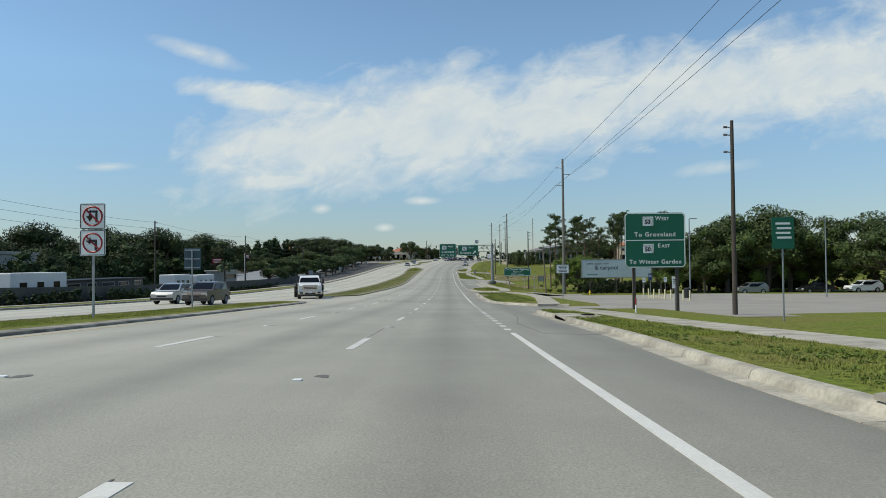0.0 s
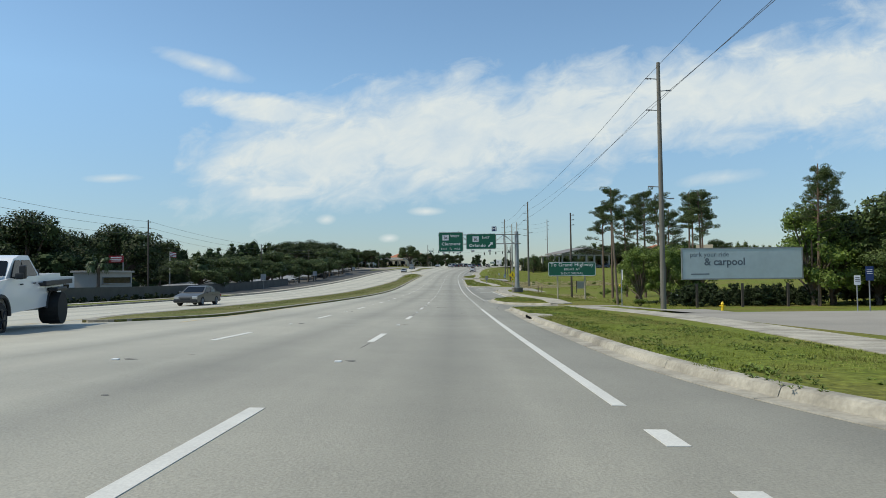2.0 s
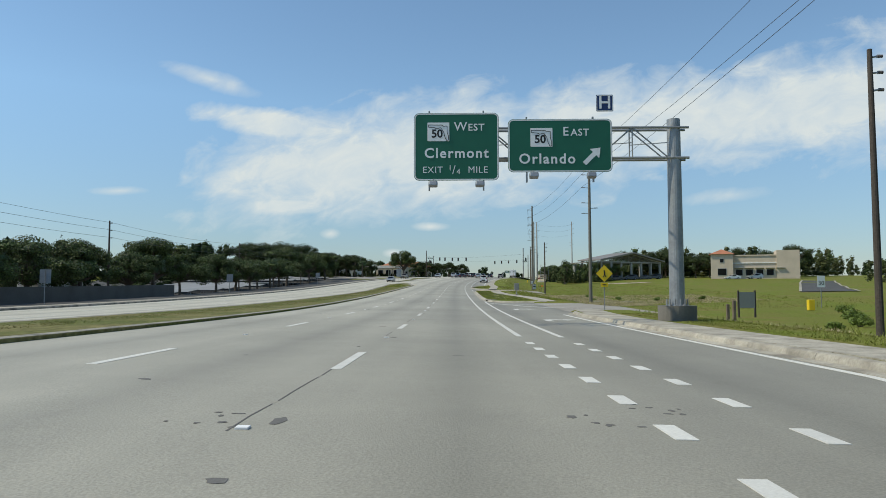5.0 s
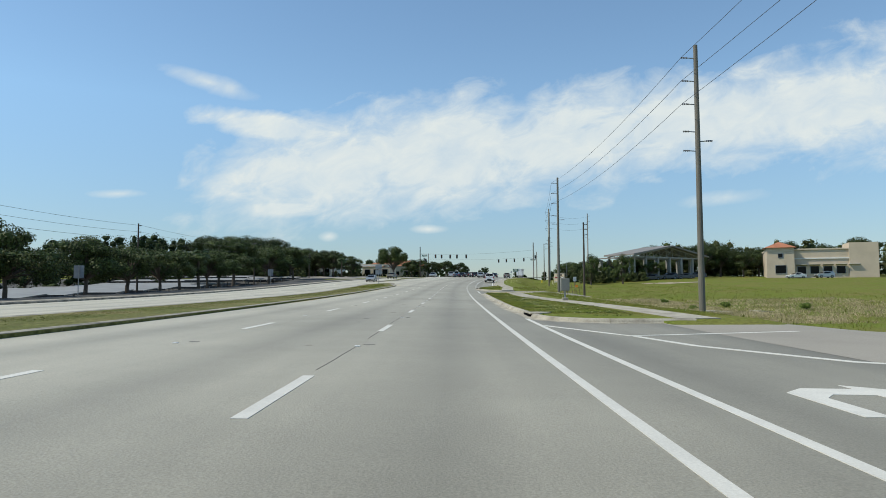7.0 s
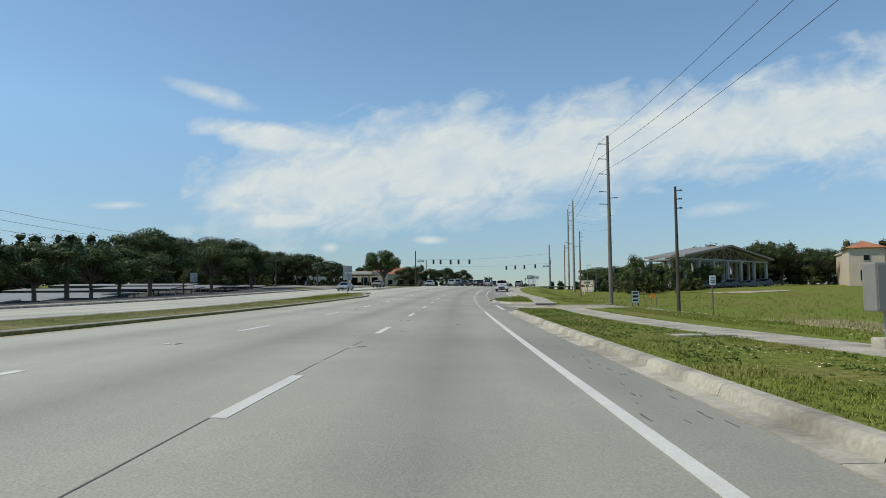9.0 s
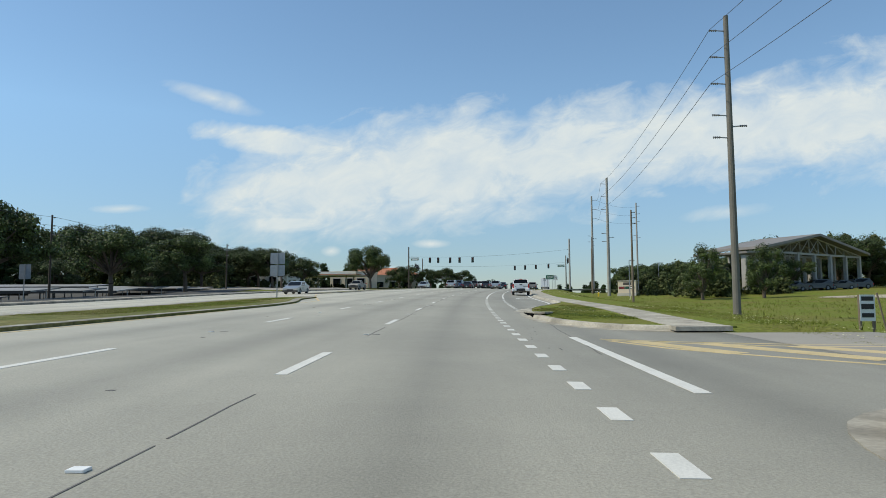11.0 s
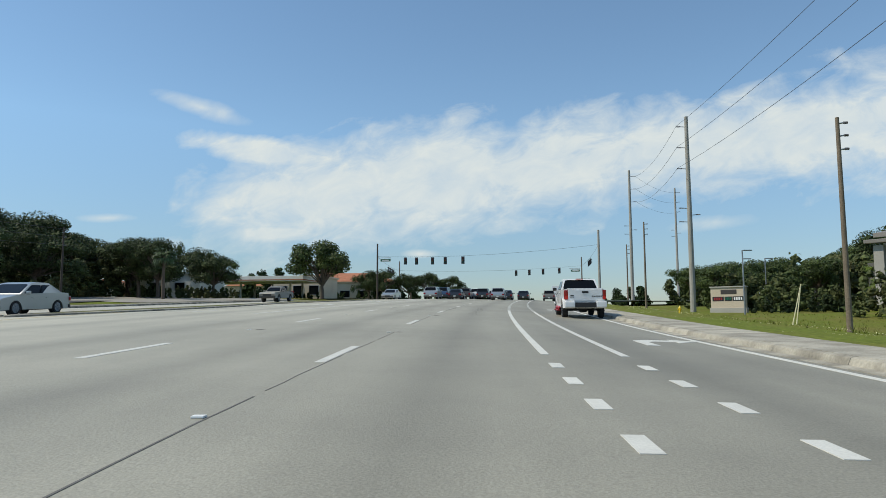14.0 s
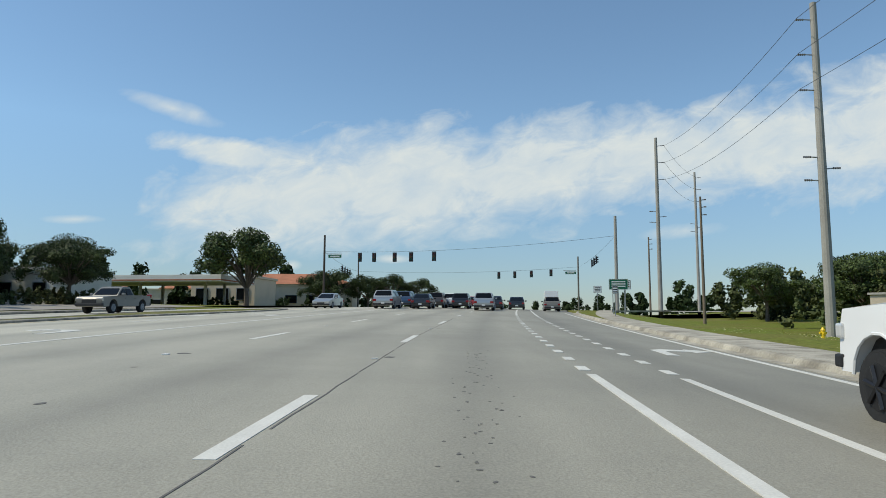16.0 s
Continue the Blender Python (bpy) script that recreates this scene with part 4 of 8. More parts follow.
def wildflowers(count, areas, seed):
    """Small open flowers scattered between the blades."""
    r = random.Random(seed)
    verts, faces = [], []
    weights = [(b[1] - b[0]) * (b[3] - b[2]) for b in areas]
    while len(faces) < count:
        u0, u1, y0, y1 = r.choices(areas, weights)[0]
        u, y = r.uniform(u0, u1), r.uniform(y0, y1)
        if noise.noise(Vector((u * 0.5, y * 0.35, 9))) < r.uniform(-0.1, 0.35) or abs(u - SW(y)) < 0.9:
            continue
        c = at(u, y, (0.13 if u < 10.02 else ground_dz(u, y)) + r.uniform(0.05, 0.10))
        a, w = r.uniform(0, 6.28), r.uniform(0.016, 0.032)
        i = len(verts)
        verts += [c + Vector((math.cos(a + k * 1.571) * w, math.sin(a + k * 1.571) * w, r.uniform(-0.008, 0.012))) for k in range(4)]
        faces.append((i, i + 1, i + 2, i + 3))
    return tagged(raw("wildflowers", verts, faces, PETAL), "tiny pale yellow wildflowers in the verge grass", "flowers", kind="stuff")


def rosettes(count, areas, seed):
    """Flat broad-leaved weeds between the blades, in drifts."""
    r = random.Random(seed)
    verts, faces = [], []
    weights = [(b[1] - b[0]) * (b[3] - b[2]) for b in areas]
    made = 0
    while made < count:
        u0, u1, y0, y1 = r.choices(areas, weights)[0]
        u, y = r.uniform(u0, u1), r.uniform(y0, y1)
        if noise.noise(Vector((u * 0.8, y * 0.5, 21))) < r.uniform(-0.15, 0.3) or abs(u - SW(y)) < 0.95:
            continue
        made += 1
        c, n, reach = at(u, y, (0.13 if u < 10.02 else ground_dz(u, y)) + 0.015), r.randint(5, 9), r.uniform(0.04, 0.09)
        for k in range(n):
            a = k * 6.283 / n + r.uniform(-0.4, 0.4)
            d, side = Vector((math.cos(a), math.sin(a), 0)), Vector((-math.sin(a), math.cos(a), 0))
            up, w = r.uniform(0.15, 0.9) * reach, reach * r.uniform(0.16, 0.3)
            i = len(verts)
            verts += [c, c + d * reach * 0.55 + side * w + Vector((0, 0, up)), c + d * reach + Vector((0, 0, up * 0.8)), c + d * reach * 0.55 - side * w + Vector((0, 0, up))]
            faces.append((i, i + 1, i + 2, i + 3))
    return tagged(raw("verge_weeds", verts, faces, WEED), "broad-leaved low weeds in the verge grass", "weeds", kind="stuff")


WEED = mat("weed_leaves", (0.12, 0.165, 0.03), 0.7, grain=0.2, scale=2.0, stain=0.2, stain_scale=0.5, bump=0, island=0.5, spec=0.25)
rosettes(4200, [(6.7, 10.0, 3, 36), (5.6, 9.2, 53, 88), (6.0, 9.4, 99, 113), (5.45, 9.7, 180, 229), (5.7, 8.4, 248, 256), (7.0, 8.9, 256, 260.5)], 41)
wildflowers(2600, [(6.6, 9.6, 182, 228), (6.9, 8.6, 248, 260), (10.9, 15, 182, 262), (9.4, 14, 286, 330)], 31)


# ---- trees ----
def lump_shape():
    """A coarse ball: the dense inside of a clump of foliage."""
    bm = BM()
    bmesh.ops.create_icosphere(bm, subdivisions=2, radius=1.0)
    bm.verts.ensure_lookup_table()
    shape = [v.co.copy() for v in bm.verts], [tuple(v.index for v in f.verts) for f in bm.faces]
    bm.free()
    return shape


LUMP = lump_shape()


def cores(blobs, fill):
    """Ragged solid lumps inside the clumps, which shade the crown from within."""
    verts, faces = [], []
    for bx, by, bz, rad, hgt in blobs:
        o = len(verts)
        for c in LUMP[0]:
            k = fill * (1 + 0.7 * noise.noise(Vector((bx, by, bz)) * 0.7 + c * 1.7))
            verts.append(Vector((bx + c.x * rad * k, by + c.y * rad * k, bz + c.z * hgt * k)))
        faces += [tuple(q + o for q in face) for face in LUMP[1]]
    return verts, faces


def leaf_cloud(blobs, count, size, seed, flat=0.5, inner=0.25, power=0.75):
    r = random.Random(seed)
    verts, faces = [], []
    total = sum(b[3] * b[4] for b in blobs)
    for (x, y, z, rad, hgt) in blobs:
        n = int(count * rad * hgt / total)
        for _ in range(n):
            while True:
                p = Vector((r.uniform(-1, 1), r.uniform(-1, 1), r.uniform(-1, 1)))
                if inner < p.length < 1:
                    break
            p = p.normalized() * (p.length ** power) * (1 if r.random() < 0.92 else r.uniform(1.0, 1.22))
            c = Vector((x + p.x * rad, y + p.y * rad, z + p.z * hgt))
            nrm = (p + Vector((r.uniform(-1, 1), r.uniform(-1, 1), r.uniform(-0.6, 1.2)))).normalized()
            t = nrm.orthogonal().normalized()
            t.rotate(Matrix.Rotation(r.uniform(0, 6.28), 3, nrm))
            b = nrm.cross(t)
            s = size * r.uniform(0.6, 1.35)
            i = len(verts)
            verts += [c - t * s, c + b * s * flat, c + t * s, c - b * s * flat]
            faces.append((i, i + 1, i + 2, i + 3))
    return verts, faces


def limb(bm, points, r0, r1, seg=6):
    n = len(points) - 1
    for i in range(n):
        a, b = r0 + (r1 - r0) * i / n, r0 + (r1 - r0) * (i + 1) / n
        rod(bm, points[i], points[i + 1], a, b, seg)


def oak(name, height, spread, seed, leaf=LEAF_OAK, leaves=2600, label="", size=0.26, clear=0.3, low=0.50):
    r = random.Random(seed)
    ob = thing(name, label, "tree")
    bm = BM()
    fork = height * clear
    limb(bm, [(0, 0, -0.3), (r.uniform(-0.1, 0.1), r.uniform(-0.1, 0.1), fork * 0.6), (r.uniform(-0.2, 0.2), r.uniform(-0.2, 0.2), fork)], height * 0.034, height * 0.024, 8)
    blobs = []
    for k in range(26):
        a = k * 2.4 + r.uniform(-0.4, 0.4)
        d = spread * r.uniform(0.25, 0.92) * (1 if k else 0.1)
        z = height * r.uniform(low, 0.88) * (1 - 0.14 * d / spread)
        rad = spread * r.uniform(0.14, 0.34)
        blobs.append((math.cos(a) * d, math.sin(a) * d, z, rad, height * r.uniform(0.06, 0.14)))
    blobs.append((0, 0, height * 0.8, spread * 0.42, height * 0.17))
    for x, y, z, rad, hg in blobs:
        limb(bm, [(0, 0, fork * 0.95), (x * 0.4, y * 0.4, fork + (z - fork) * 0.55), (x * 0.85, y * 0.85, z)], height * 0.014, height * 0.004, 5)
    part("trunk", bm, BARK, ob)
    v, f = leaf_cloud(blobs, leaves, size, seed)
    cv, cf = cores(blobs, 0.46)
    raw("crown", v + cv, f + [tuple(q + len(v) for q in face) for face in cf], leaf, ob)
    return ob


def pine(name, height, seed, label, low=0.5):
    r = random.Random(seed)
    ob = thing(name, label, "tree")
    bm = BM()
    lean = (r.uniform(-0.5, 0.5), r.uniform(-0.5, 0.5))
    limb(bm, [(0, 0, -0.3), (lean[0] * 0.4, lean[1] * 0.4, height * 0.5), (lean[0], lean[1], height)], height * 0.013, height * 0.004, 7)
    blobs = []
    for k in range(30):
        t = low + (1 - low) * r.random() ** 0.75
        a, d = r.uniform(0, 6.28), height * 0.2 * (1.18 - t) * r.uniform(0.5, 1.5) + 0.3
        foot = Vector((lean[0] * t, lean[1] * t, height * t - 0.6))
        tip = foot + Vector((math.cos(a) * d, math.sin(a) * d, r.uniform(0.2, 0.9)))
        limb(bm, [foot, tip], 0.04, 0.015, 4)
        for q in (0.55, 0.8, 1.0):
            c = foot.lerp(tip, q) + Vector((r.uniform(-0.25, 0.25), r.uniform(-0.25, 0.25), r.uniform(0, 0.2)))
            blobs.append((*c, r.uniform(0.28, 0.55), r.uniform(0.16, 0.3)))
    part("trunk", bm, BARK_PINE, ob)
    raw("crown", *leaf_cloud(blobs, 9000, 0.12, seed, 0.17), LEAF_PINE, ob)
    return ob


def palm(name, height, seed, label):
    r = random.Random(seed)
    ob = thing(name, label, "palm tree")
    bm = BM()
    limb(bm, [(0, 0, -0.3), (0.1, 0.05, height * 0.5), (0.05, 0.1, height)], 0.22, 0.17, 8)
    part("trunk", bm, BARK, ob)
    verts, faces = [], []
    for k in range(46):
        a, e = r.uniform(0, 6.28), r.uniform(-0.75, 1.45)
        up = math.sin(e)
        L = r.uniform(1.2, 1.7)
        d = Vector((math.cos(a), math.sin(a), 0))
        side = Vector((-d.y, d.x, 0))
        tip = Vector((0.05, 0.1, height)) + (d * math.cos(e) + Vector((0, 0, up))) * L * 0.62
        # a fan of blades at the end of each stalk
        i = len(verts)
        root = Vector((0.05, 0.1, height))
        verts += [root - side * 0.03, root + side * 0.03, tip + side * 0.02, tip - side * 0.02]
        faces.append((i, i + 1, i + 2, i + 3))
        for q in range(11):
            b = (q - 5) * 0.28
            out = (d * (0.25 + 0.75 * math.cos(e)) * math.cos(b) + side * math.sin(b)) * r.uniform(0.55, 0.85)
            end = tip + out + Vector((0, 0, up * 0.6 - 0.3 - abs(b) * 0.15))
            wv = out.cross(Vector((0, 0, 1))).normalized() * 0.07
            i = len(verts)
            verts += [tip, tip + out * 0.5 + wv + Vector((0, 0, 0.1)), end, tip + out * 0.5 - wv + Vector((0, 0, 0.1))]
            faces.append((i, i + 1, i + 2, i + 3))
    raw("crown", verts, faces, LEAF_PALM, ob)
    return ob


def ground_at(x, y):
    u = x - xline(y)
    return at(u, y, ground_dz(u, y)).z


def plant(master, x, y, turn, scale=1.0, zscale=1.0, sink=0.0):
    return copy_thing(master, pose(x, y, ground_at(x, y) - sink, 0, 0, turn) @ Matrix.Diagonal((scale, scale, scale * zscale, 1)))


rng = random.Random(11)
OAKS = [oak("oak_tree", 7.4, 4.7, 20 + i, LEAF_OAK, 14000, clear=0.33, size=0.115, low=0.44, label="dense dark green street oak on a forked trunk") for i in range(3)]
FAR_OAKS = [oak("oak_tree", 7.4, 4.7, 30 + i, LEAF_SHADE, 13000, clear=0.3, size=0.11, low=0.40, label="broad dark green oak among other trees") for i in range(3)]
LOT_OAKS = [oak("oak_tree", 7.4, 4.7, 70 + i, LEAF_OAK, 13000, clear=0.3, size=0.11, low=0.36, label="broad olive green oak beyond the parking lot") for i in range(2)]
LIGHT = [oak("broadleaf_tree", 6.5, 2.6, 40 + i, LEAF_LIGHT, 8000, "young broadleaf tree with light green leaves", 0.085, 0.10, 0.2) for i in range(2)]
SLIM = [oak("slim_tree", 7.6, 2.5, 50 + i, LEAF_OAK, 8000, "slim dark green tree with feathery branches", 0.10, 0.12, 0.22) for i in range(1)]
PINES = [pine("pine_tree", 13.0, 60 + i, "tall thin pine with sparse tufted crown", (0.5, 0.62, 0.3)[i]) for i in range(3)]
PALMS = [palm("cabbage_palm", 5.2, 80 + i, "cabbage palm with a round head of fronds") for i in range(2)]

# row along the far side, outside the storage yard
y = 158.0
spots = []
while y < 330:
    spots.append((-41.5 + rng.uniform(-1.5, 1.5), y))
    y += rng.uniform(8.0, 11.5) if y < 240 else rng.uniform(8.5, 12) if y < 284 else rng.uniform(19, 23)
first = {}


def use(kind, masters, x, y, turn, scale=1.0, zscale=1.0, group=""):
    """Stands the kind's next tree: each master is planted once, then copied."""
    i = rng.randrange(len(masters))
    master = masters[i]
    if (kind, i) not in first:
        first[(kind, i)] = True
        master.matrix_basis = pose(x, y, ground_at(x, y), 0, 0, turn)
        master.scale = (1, 1, 1)
        if group:
            tagged(master, group=group)
        return master
    ob = plant(master, x, y, turn, scale, zscale)
    if group:
        tagged(ob, group=group)
    return ob


for i, (x, yy) in enumerate(spots):
    if i % 6 == 4:
        use("palm", PALMS, x + 2.2, yy + 2, rng.uniform(0, 360), rng.uniform(0.9, 1.15), group="palms along the far side")
    use("oak", OAKS, x, yy, rng.uniform(0, 360), rng.uniform(0.92, 1.2) if yy < 284 else rng.uniform(1.25, 1.4), rng.uniform(0.98, 1.2) * (1 if yy < 225 else 0.85 if yy < 284 else 0.95), "street trees along the far side")
for x, yy, s in ((-60, 132, 1.83), (-72, 150, 1.95), (-66, 118, 1.83), (-80, 128, 1.89), (-61, 143, 2.06), (-63, 157, 2.01), (-60, 168, 2.12), (-66, 177, 1.95), (-58, 104, 1.3), (-78, 235, 1.3), (-90, 190, 1.5), (-69, 379, 1.85), (-57.5, 368, 1.6), (-63, 358, 1.3), (-41, 386, 1.15), (-36.8, 360.5, 1.05), (-33, 371, 0.95),
                 (-48, 352, 1.25), (-52, 340, 0.95), (-46, 326, 0.85), (-76, 360, 1.7), (-88, 345, 1.15), (-60, 325, 0.95), (-84, 320, 1.0), (-14, 436, 1.15), (-8, 440, 0.95), (-3, 443, 1.05), (3, 446, 0.9), (-18, 441, 1.0), (-56, 96, 1.2), (-70, 100, 1.35), (-92, 260, 1.5), (-84, 285, 1.4), (-54, 371, 1.4), (-50, 364, 1.25), (-64, 367, 1.65), (-73, 371, 1.8), (-81, 372, 1.8), (-46, 374, 1.1), (-57, 352, 1.5), (90, 356, 1.2), (-44, 368, 1.15), (-40, 362, 1.1), (-48, 376, 1.2), (-52, 384, 1.3), (-68, 345, 1.6)):
    use("far_oak", FAR_OAKS, x, yy, rng.uniform(0, 360), s, rng.uniform(0.95, 1.1), "trees behind the yard")
for x, yy, s in ((-33, 353, 1.0), (-41.0, 124.5, 1.25), (-41, 157, 1.05), (-41.6, 172.5, 1.0), (-41.3, 187, 1.0), (-9, 470, 1.25), (-4, 474, 1.3)):
    use("palm", PALMS, x, yy, rng.uniform(0, 360), s, group="palms along the far side")
big = oak("live_oak", 11.4, 6.3, 99, LEAF_OAK, 14000, "large round live oak by the signals", 0.2, 0.22)
big.matrix_basis = pose(-21.5, 396, ground_at(-21.5, 396))
# pines and young trees by the driveways
for x, yy, s in ((21.3, 141.7, 1.13), (21.9, 139, 1.16), (25.1, 144, 1.2), (26.5, 139.5, 1.12), (29.8, 141.5, 1.1), (33, 150, 1.2), (36, 144, 1.15), (29, 152, 1.2), (39, 158, 1.25), (42, 165, 1.3), (27.5, 136, 1.05), (34, 139, 1.1), (34.2, 109.8, 1.02), (36.5, 112, 1.0)):
    use("pine", PINES, x, yy, rng.uniform(0, 360), s, group="stand of pines")
for x, yy, s in ((20.3, 119.5, 0.85), (22.6, 118, 1.0), (24.8, 120, 0.95), (27, 122, 0.95), (21.3, 124.4, 1.0), (24.5, 126, 1.05), (34.5, 111.5, 1.6), (37.5, 113.5, 1.5), (41, 112, 1.4), (45, 118, 1.4), (50, 108, 1.6), (58, 112, 1.7), (48, 126, 1.5), (38.7, 327.6, 0.8)):
    use("light", LIGHT, x, yy, rng.uniform(0, 360), s, group="young trees by the driveways")
for x, yy, s in ((30.5, 343, 0.75), (34, 349, 0.8), (38, 352, 0.85), (43, 356, 0.9), (48, 352, 0.9), (53, 360, 1.0), (36, 366, 0.85), (45, 330, 0.8), (50, 326, 0.7), (62, 372, 1.2), (70, 366, 1.2), (57, 350, 1.0), (40, 342, 0.8)):
    use("oak", OAKS, x, yy, rng.uniform(0, 360), s, 0.95, "trees by the pavilion")


for x, yy, s in ((40, 106.5, 1.45), (44.5, 109, 1.75), (50, 107, 1.8), (55, 110, 1.85), (60, 107, 1.7), (65, 104, 1.75), (71, 101, 1.7), (77, 99, 1.65), (47, 114, 1.8), (53, 116, 1.9), (62, 96, 1.5), (66, 84, 1.5), (66, 356, 1.3), (72, 352, 1.25), (78, 354, 1.35), (83, 350, 1.15), (76, 361, 1.5), (61, 363, 1.3), (112, 362, 1.5), (120, 357, 1.5), (104, 366, 1.4), (-67, 112, 1.6), (-74, 122, 2.12), (-63, 126, 2.01), (-70, 138, 2.12), (-78, 108, 2.01), (-64, 148, 2.06), (-82, 142, 1.7), (-72, 165, 1.5)):
    use("lot_oak" if 0 < x and yy < 200 else "far_oak", LOT_OAKS if 0 < x and yy < 200 else FAR_OAKS, x, yy, rng.uniform(0, 360), s, rng.uniform(0.9, 1.1), "trees behind the yard" if x < 0 else "trees behind the lot" if yy < 200 else "trees behind the pavilion")
for x, yy, s in ((31.8, 312, 1.1), (38.5, 309.5, 0.95)):
    use("slim", SLIM, x, yy, rng.uniform(0, 360), s, 1.0, "trees by the pavilion")


def woods(name, boxes, count, size, seed, label, leaf=None, per=130):
    """Far wood: a ragged mass of leaf clumps over its ground."""
    r = random.Random(seed)
    verts, faces = [], []
    area = sum((b[1] - b[0]) * (b[3] - b[2]) + 200 for b in boxes)
    for x0, x1, y0, y1, h in boxes:
        n = int(count * ((x1 - x0) * (y1 - y0) + 200) / area)
        stems = max(6, int(n / per))
        for _ in range(stems):
            cx_, cy_ = r.uniform(x0, x1), r.uniform(y0, y1)
            g, hh = ground_at(cx_, cy_), h * r.uniform(0.55, 1.15)
            off = min(2.2, hh * 0.3)
            blobs = [(cx_ + r.uniform(-off, off) * (1.15 - f), cy_ + r.uniform(-off, off) * (1.15 - f), g + hh * f, hh * r.uniform(0.13, 0.25) * (1.2 - 0.5 * f), hh * r.uniform(0.10, 0.17)) for f in (0.15, 0.34, 0.52, 0.66, 0.78, 0.9)]
            v, f = leaf_cloud(blobs, int(n / stems), size, r.randrange(10**6), 0.6, 0.4, 0.95)
            cv, cf = cores(blobs, 0.52)
            f += [tuple(q + len(v) for q in face) for face in cf]
            v += cv
            o = len(verts)
            verts += v
            faces += [tuple(q + o for q in face) for face in f]
    return tagged(raw(name, verts, faces, leaf or LEAF_FAR), label, "woods", kind="stuff")


woods("yard_trees", [(-57, -52.5, 62, 152, 8.5)], 60000, 0.2, 15, "low dark round trees behind the parked motorhomes", LEAF_FAR, 400)
woods("woods_west", [(-102, -90, 60, 180, 9.5), (-106, -95, 180, 300, 13), (-96, -85, 300, 378, 11.5), (-80, -70, 104, 150, 7.5), (-106, -96, -20, 70, 11)], 120000, 0.25, 5, "dark mass of trees behind the yard", None, 330)
woods("woods_east", [(38, 64, 110, 118, 8.5), (66, 88, 98, 108, 9), (54, 66, 118, 150, 7), (60, 72, 40, 92, 8), (102, 112, 170, 285, 5), (90, 190, 434, 446, 9), (34, 75, 370, 379, 5), (66, 140, 360, 372, 10)], 150000, 0.24, 6, "dense mixed trees behind the lot", LEAF_MIXED, 330)
woods("woods_far", [(-260, -30, 470, 484, 10), (80, 420, 520, 532, 10), (-500, -250, 400, 412, 12), (-140, 20, 620, 632, 11), (-70, -8, 470, 482, 7), (44, 80, 475, 490, 6), (20, 130, 720, 736, 12), (-125, -60, 434, 446, 11), (-30, 34, 690, 705, 14), (80, 135, 690, 705, 13)], 70000, 0.6, 7, "distant tree line on the horizon", None, 330)
woods("hedge", [(-37.4, -36.6, 30, 82, 1.95), (-37.4, -36.6, 82, 104, 1.65), (-37.4, -36.6, 104, 148, 1.35)], 34000, 0.11, 8, "clipped dark hedge along the yard", HEDGE, 75)
woods("station_shrubs", [(-44, -12, 444, 447, 2.8), (-36, -24, 405, 407, 1.2)], 12000, 0.16, 16, "dark shrubs in front of the low shop", LEAF_FAR)
woods("hedge_east", [(29, 44, 331, 333, 1.5), (36, 70, 366, 367.5, 1.3)], 9000, 0.11, 9, "low clipped hedge", HEDGE)


woods("corner_thicket", [(-82, -44, 352, 378, 4.6), (-46, -31, 362, 378, 1.6), (-62, -42, 346, 351, 2.6), (30, 38, 339, 350, 3.6), (40, 48, 341, 352, 5.2), (50, 60, 338, 350, 4.2), (31, 44, 335, 338, 2.4), (31, 39, 316, 322, 3.3), (41, 47, 318, 324, 2.2)], 72000, 0.16, 12, "dark tangled understory below the trees", LEAF_MIXED)
woods("undergrowth", [(21, 36, 111, 115, 1.9), (27, 40, 120, 132, 1.3)], 42000, 0.09, 10, "tangled undergrowth below the billboard", HEDGE)


def shrub(x, y, size, seed):
    r = random.Random(seed)
    ob = thing("shrub", "low bushy shrub in the rough grass", "shrub", pose(x, y, ground_at(x, y)), "shrubs in the rough grass")
    bm = BM()
    blobs = []
    for k in range(7):
        a, d = k * 2.4, size * r.uniform(0.2, 0.7)
        c = (math.cos(a) * d, math.sin(a) * d, size * r.uniform(0.35, 0.8))
        limb(bm, [(0, 0, -0.05), c], 0.03, 0.01, 4)
        blobs.append((*c, size * 0.38, size * 0.22))
    part("stems", bm, BARK, ob)
    raw("foliage", *leaf_cloud(blobs, 900, 0.09, seed, 0.35), LEAF_LIGHT, ob)


for k, (x, y, z) in enumerate(((25, 156, 1.0), (25.7, 151.5, 1.2), (23.6, 153, 0.7), (28.5, 163, 1.0), (17.6, 118, 0.7), (18.6, 113.4, 0.8), (20.5, 150, 0.5), (24, 214, 0.5), (28, 208, 0.55), (21, 222, 0.45), (33, 205, 0.6), (19.4, 209, 0.4))):
    shrub(x, y, z, 300 + k)


# ---- utility poles and wires ----
def utility_pole(x, y, top, material, arms, label, r=0.2, reach=1.05, group="transmission poles along the road", lean=0.0):
    g = ground_at(x, y)
    ob = thing("utility_pole", label, "utility pole", pose(x, y, g, 0, lean, heading(y)), group)
    h = top - g
    bm = BM()
    rod(bm, (0, 0, -0.4), (0, 0, h), r, r * 0.62, 12)
    part("shaft", bm, material, ob)
    for z, side in arms:
        bm = BM()
        rod(bm, (0, 0, h - z - 0.08), (side * reach, 0, h - z), 0.045, 0.03, 6)
        arm = part("arm", bm, STEEL, ob)
        bm = BM()
        for q in range(4):
            rod(bm, (side * reach * (0.59 + q * 0.114), 0, h - z - 0.03), (side * reach * (0.64 + q * 0.114), 0, h - z - 0.03), 0.07, 0.07, 8)
        part("insulator", bm, PORCELAIN, arm)
    return ob, [Vector((x + side * reach, y, top - z)) for z, side in arms]


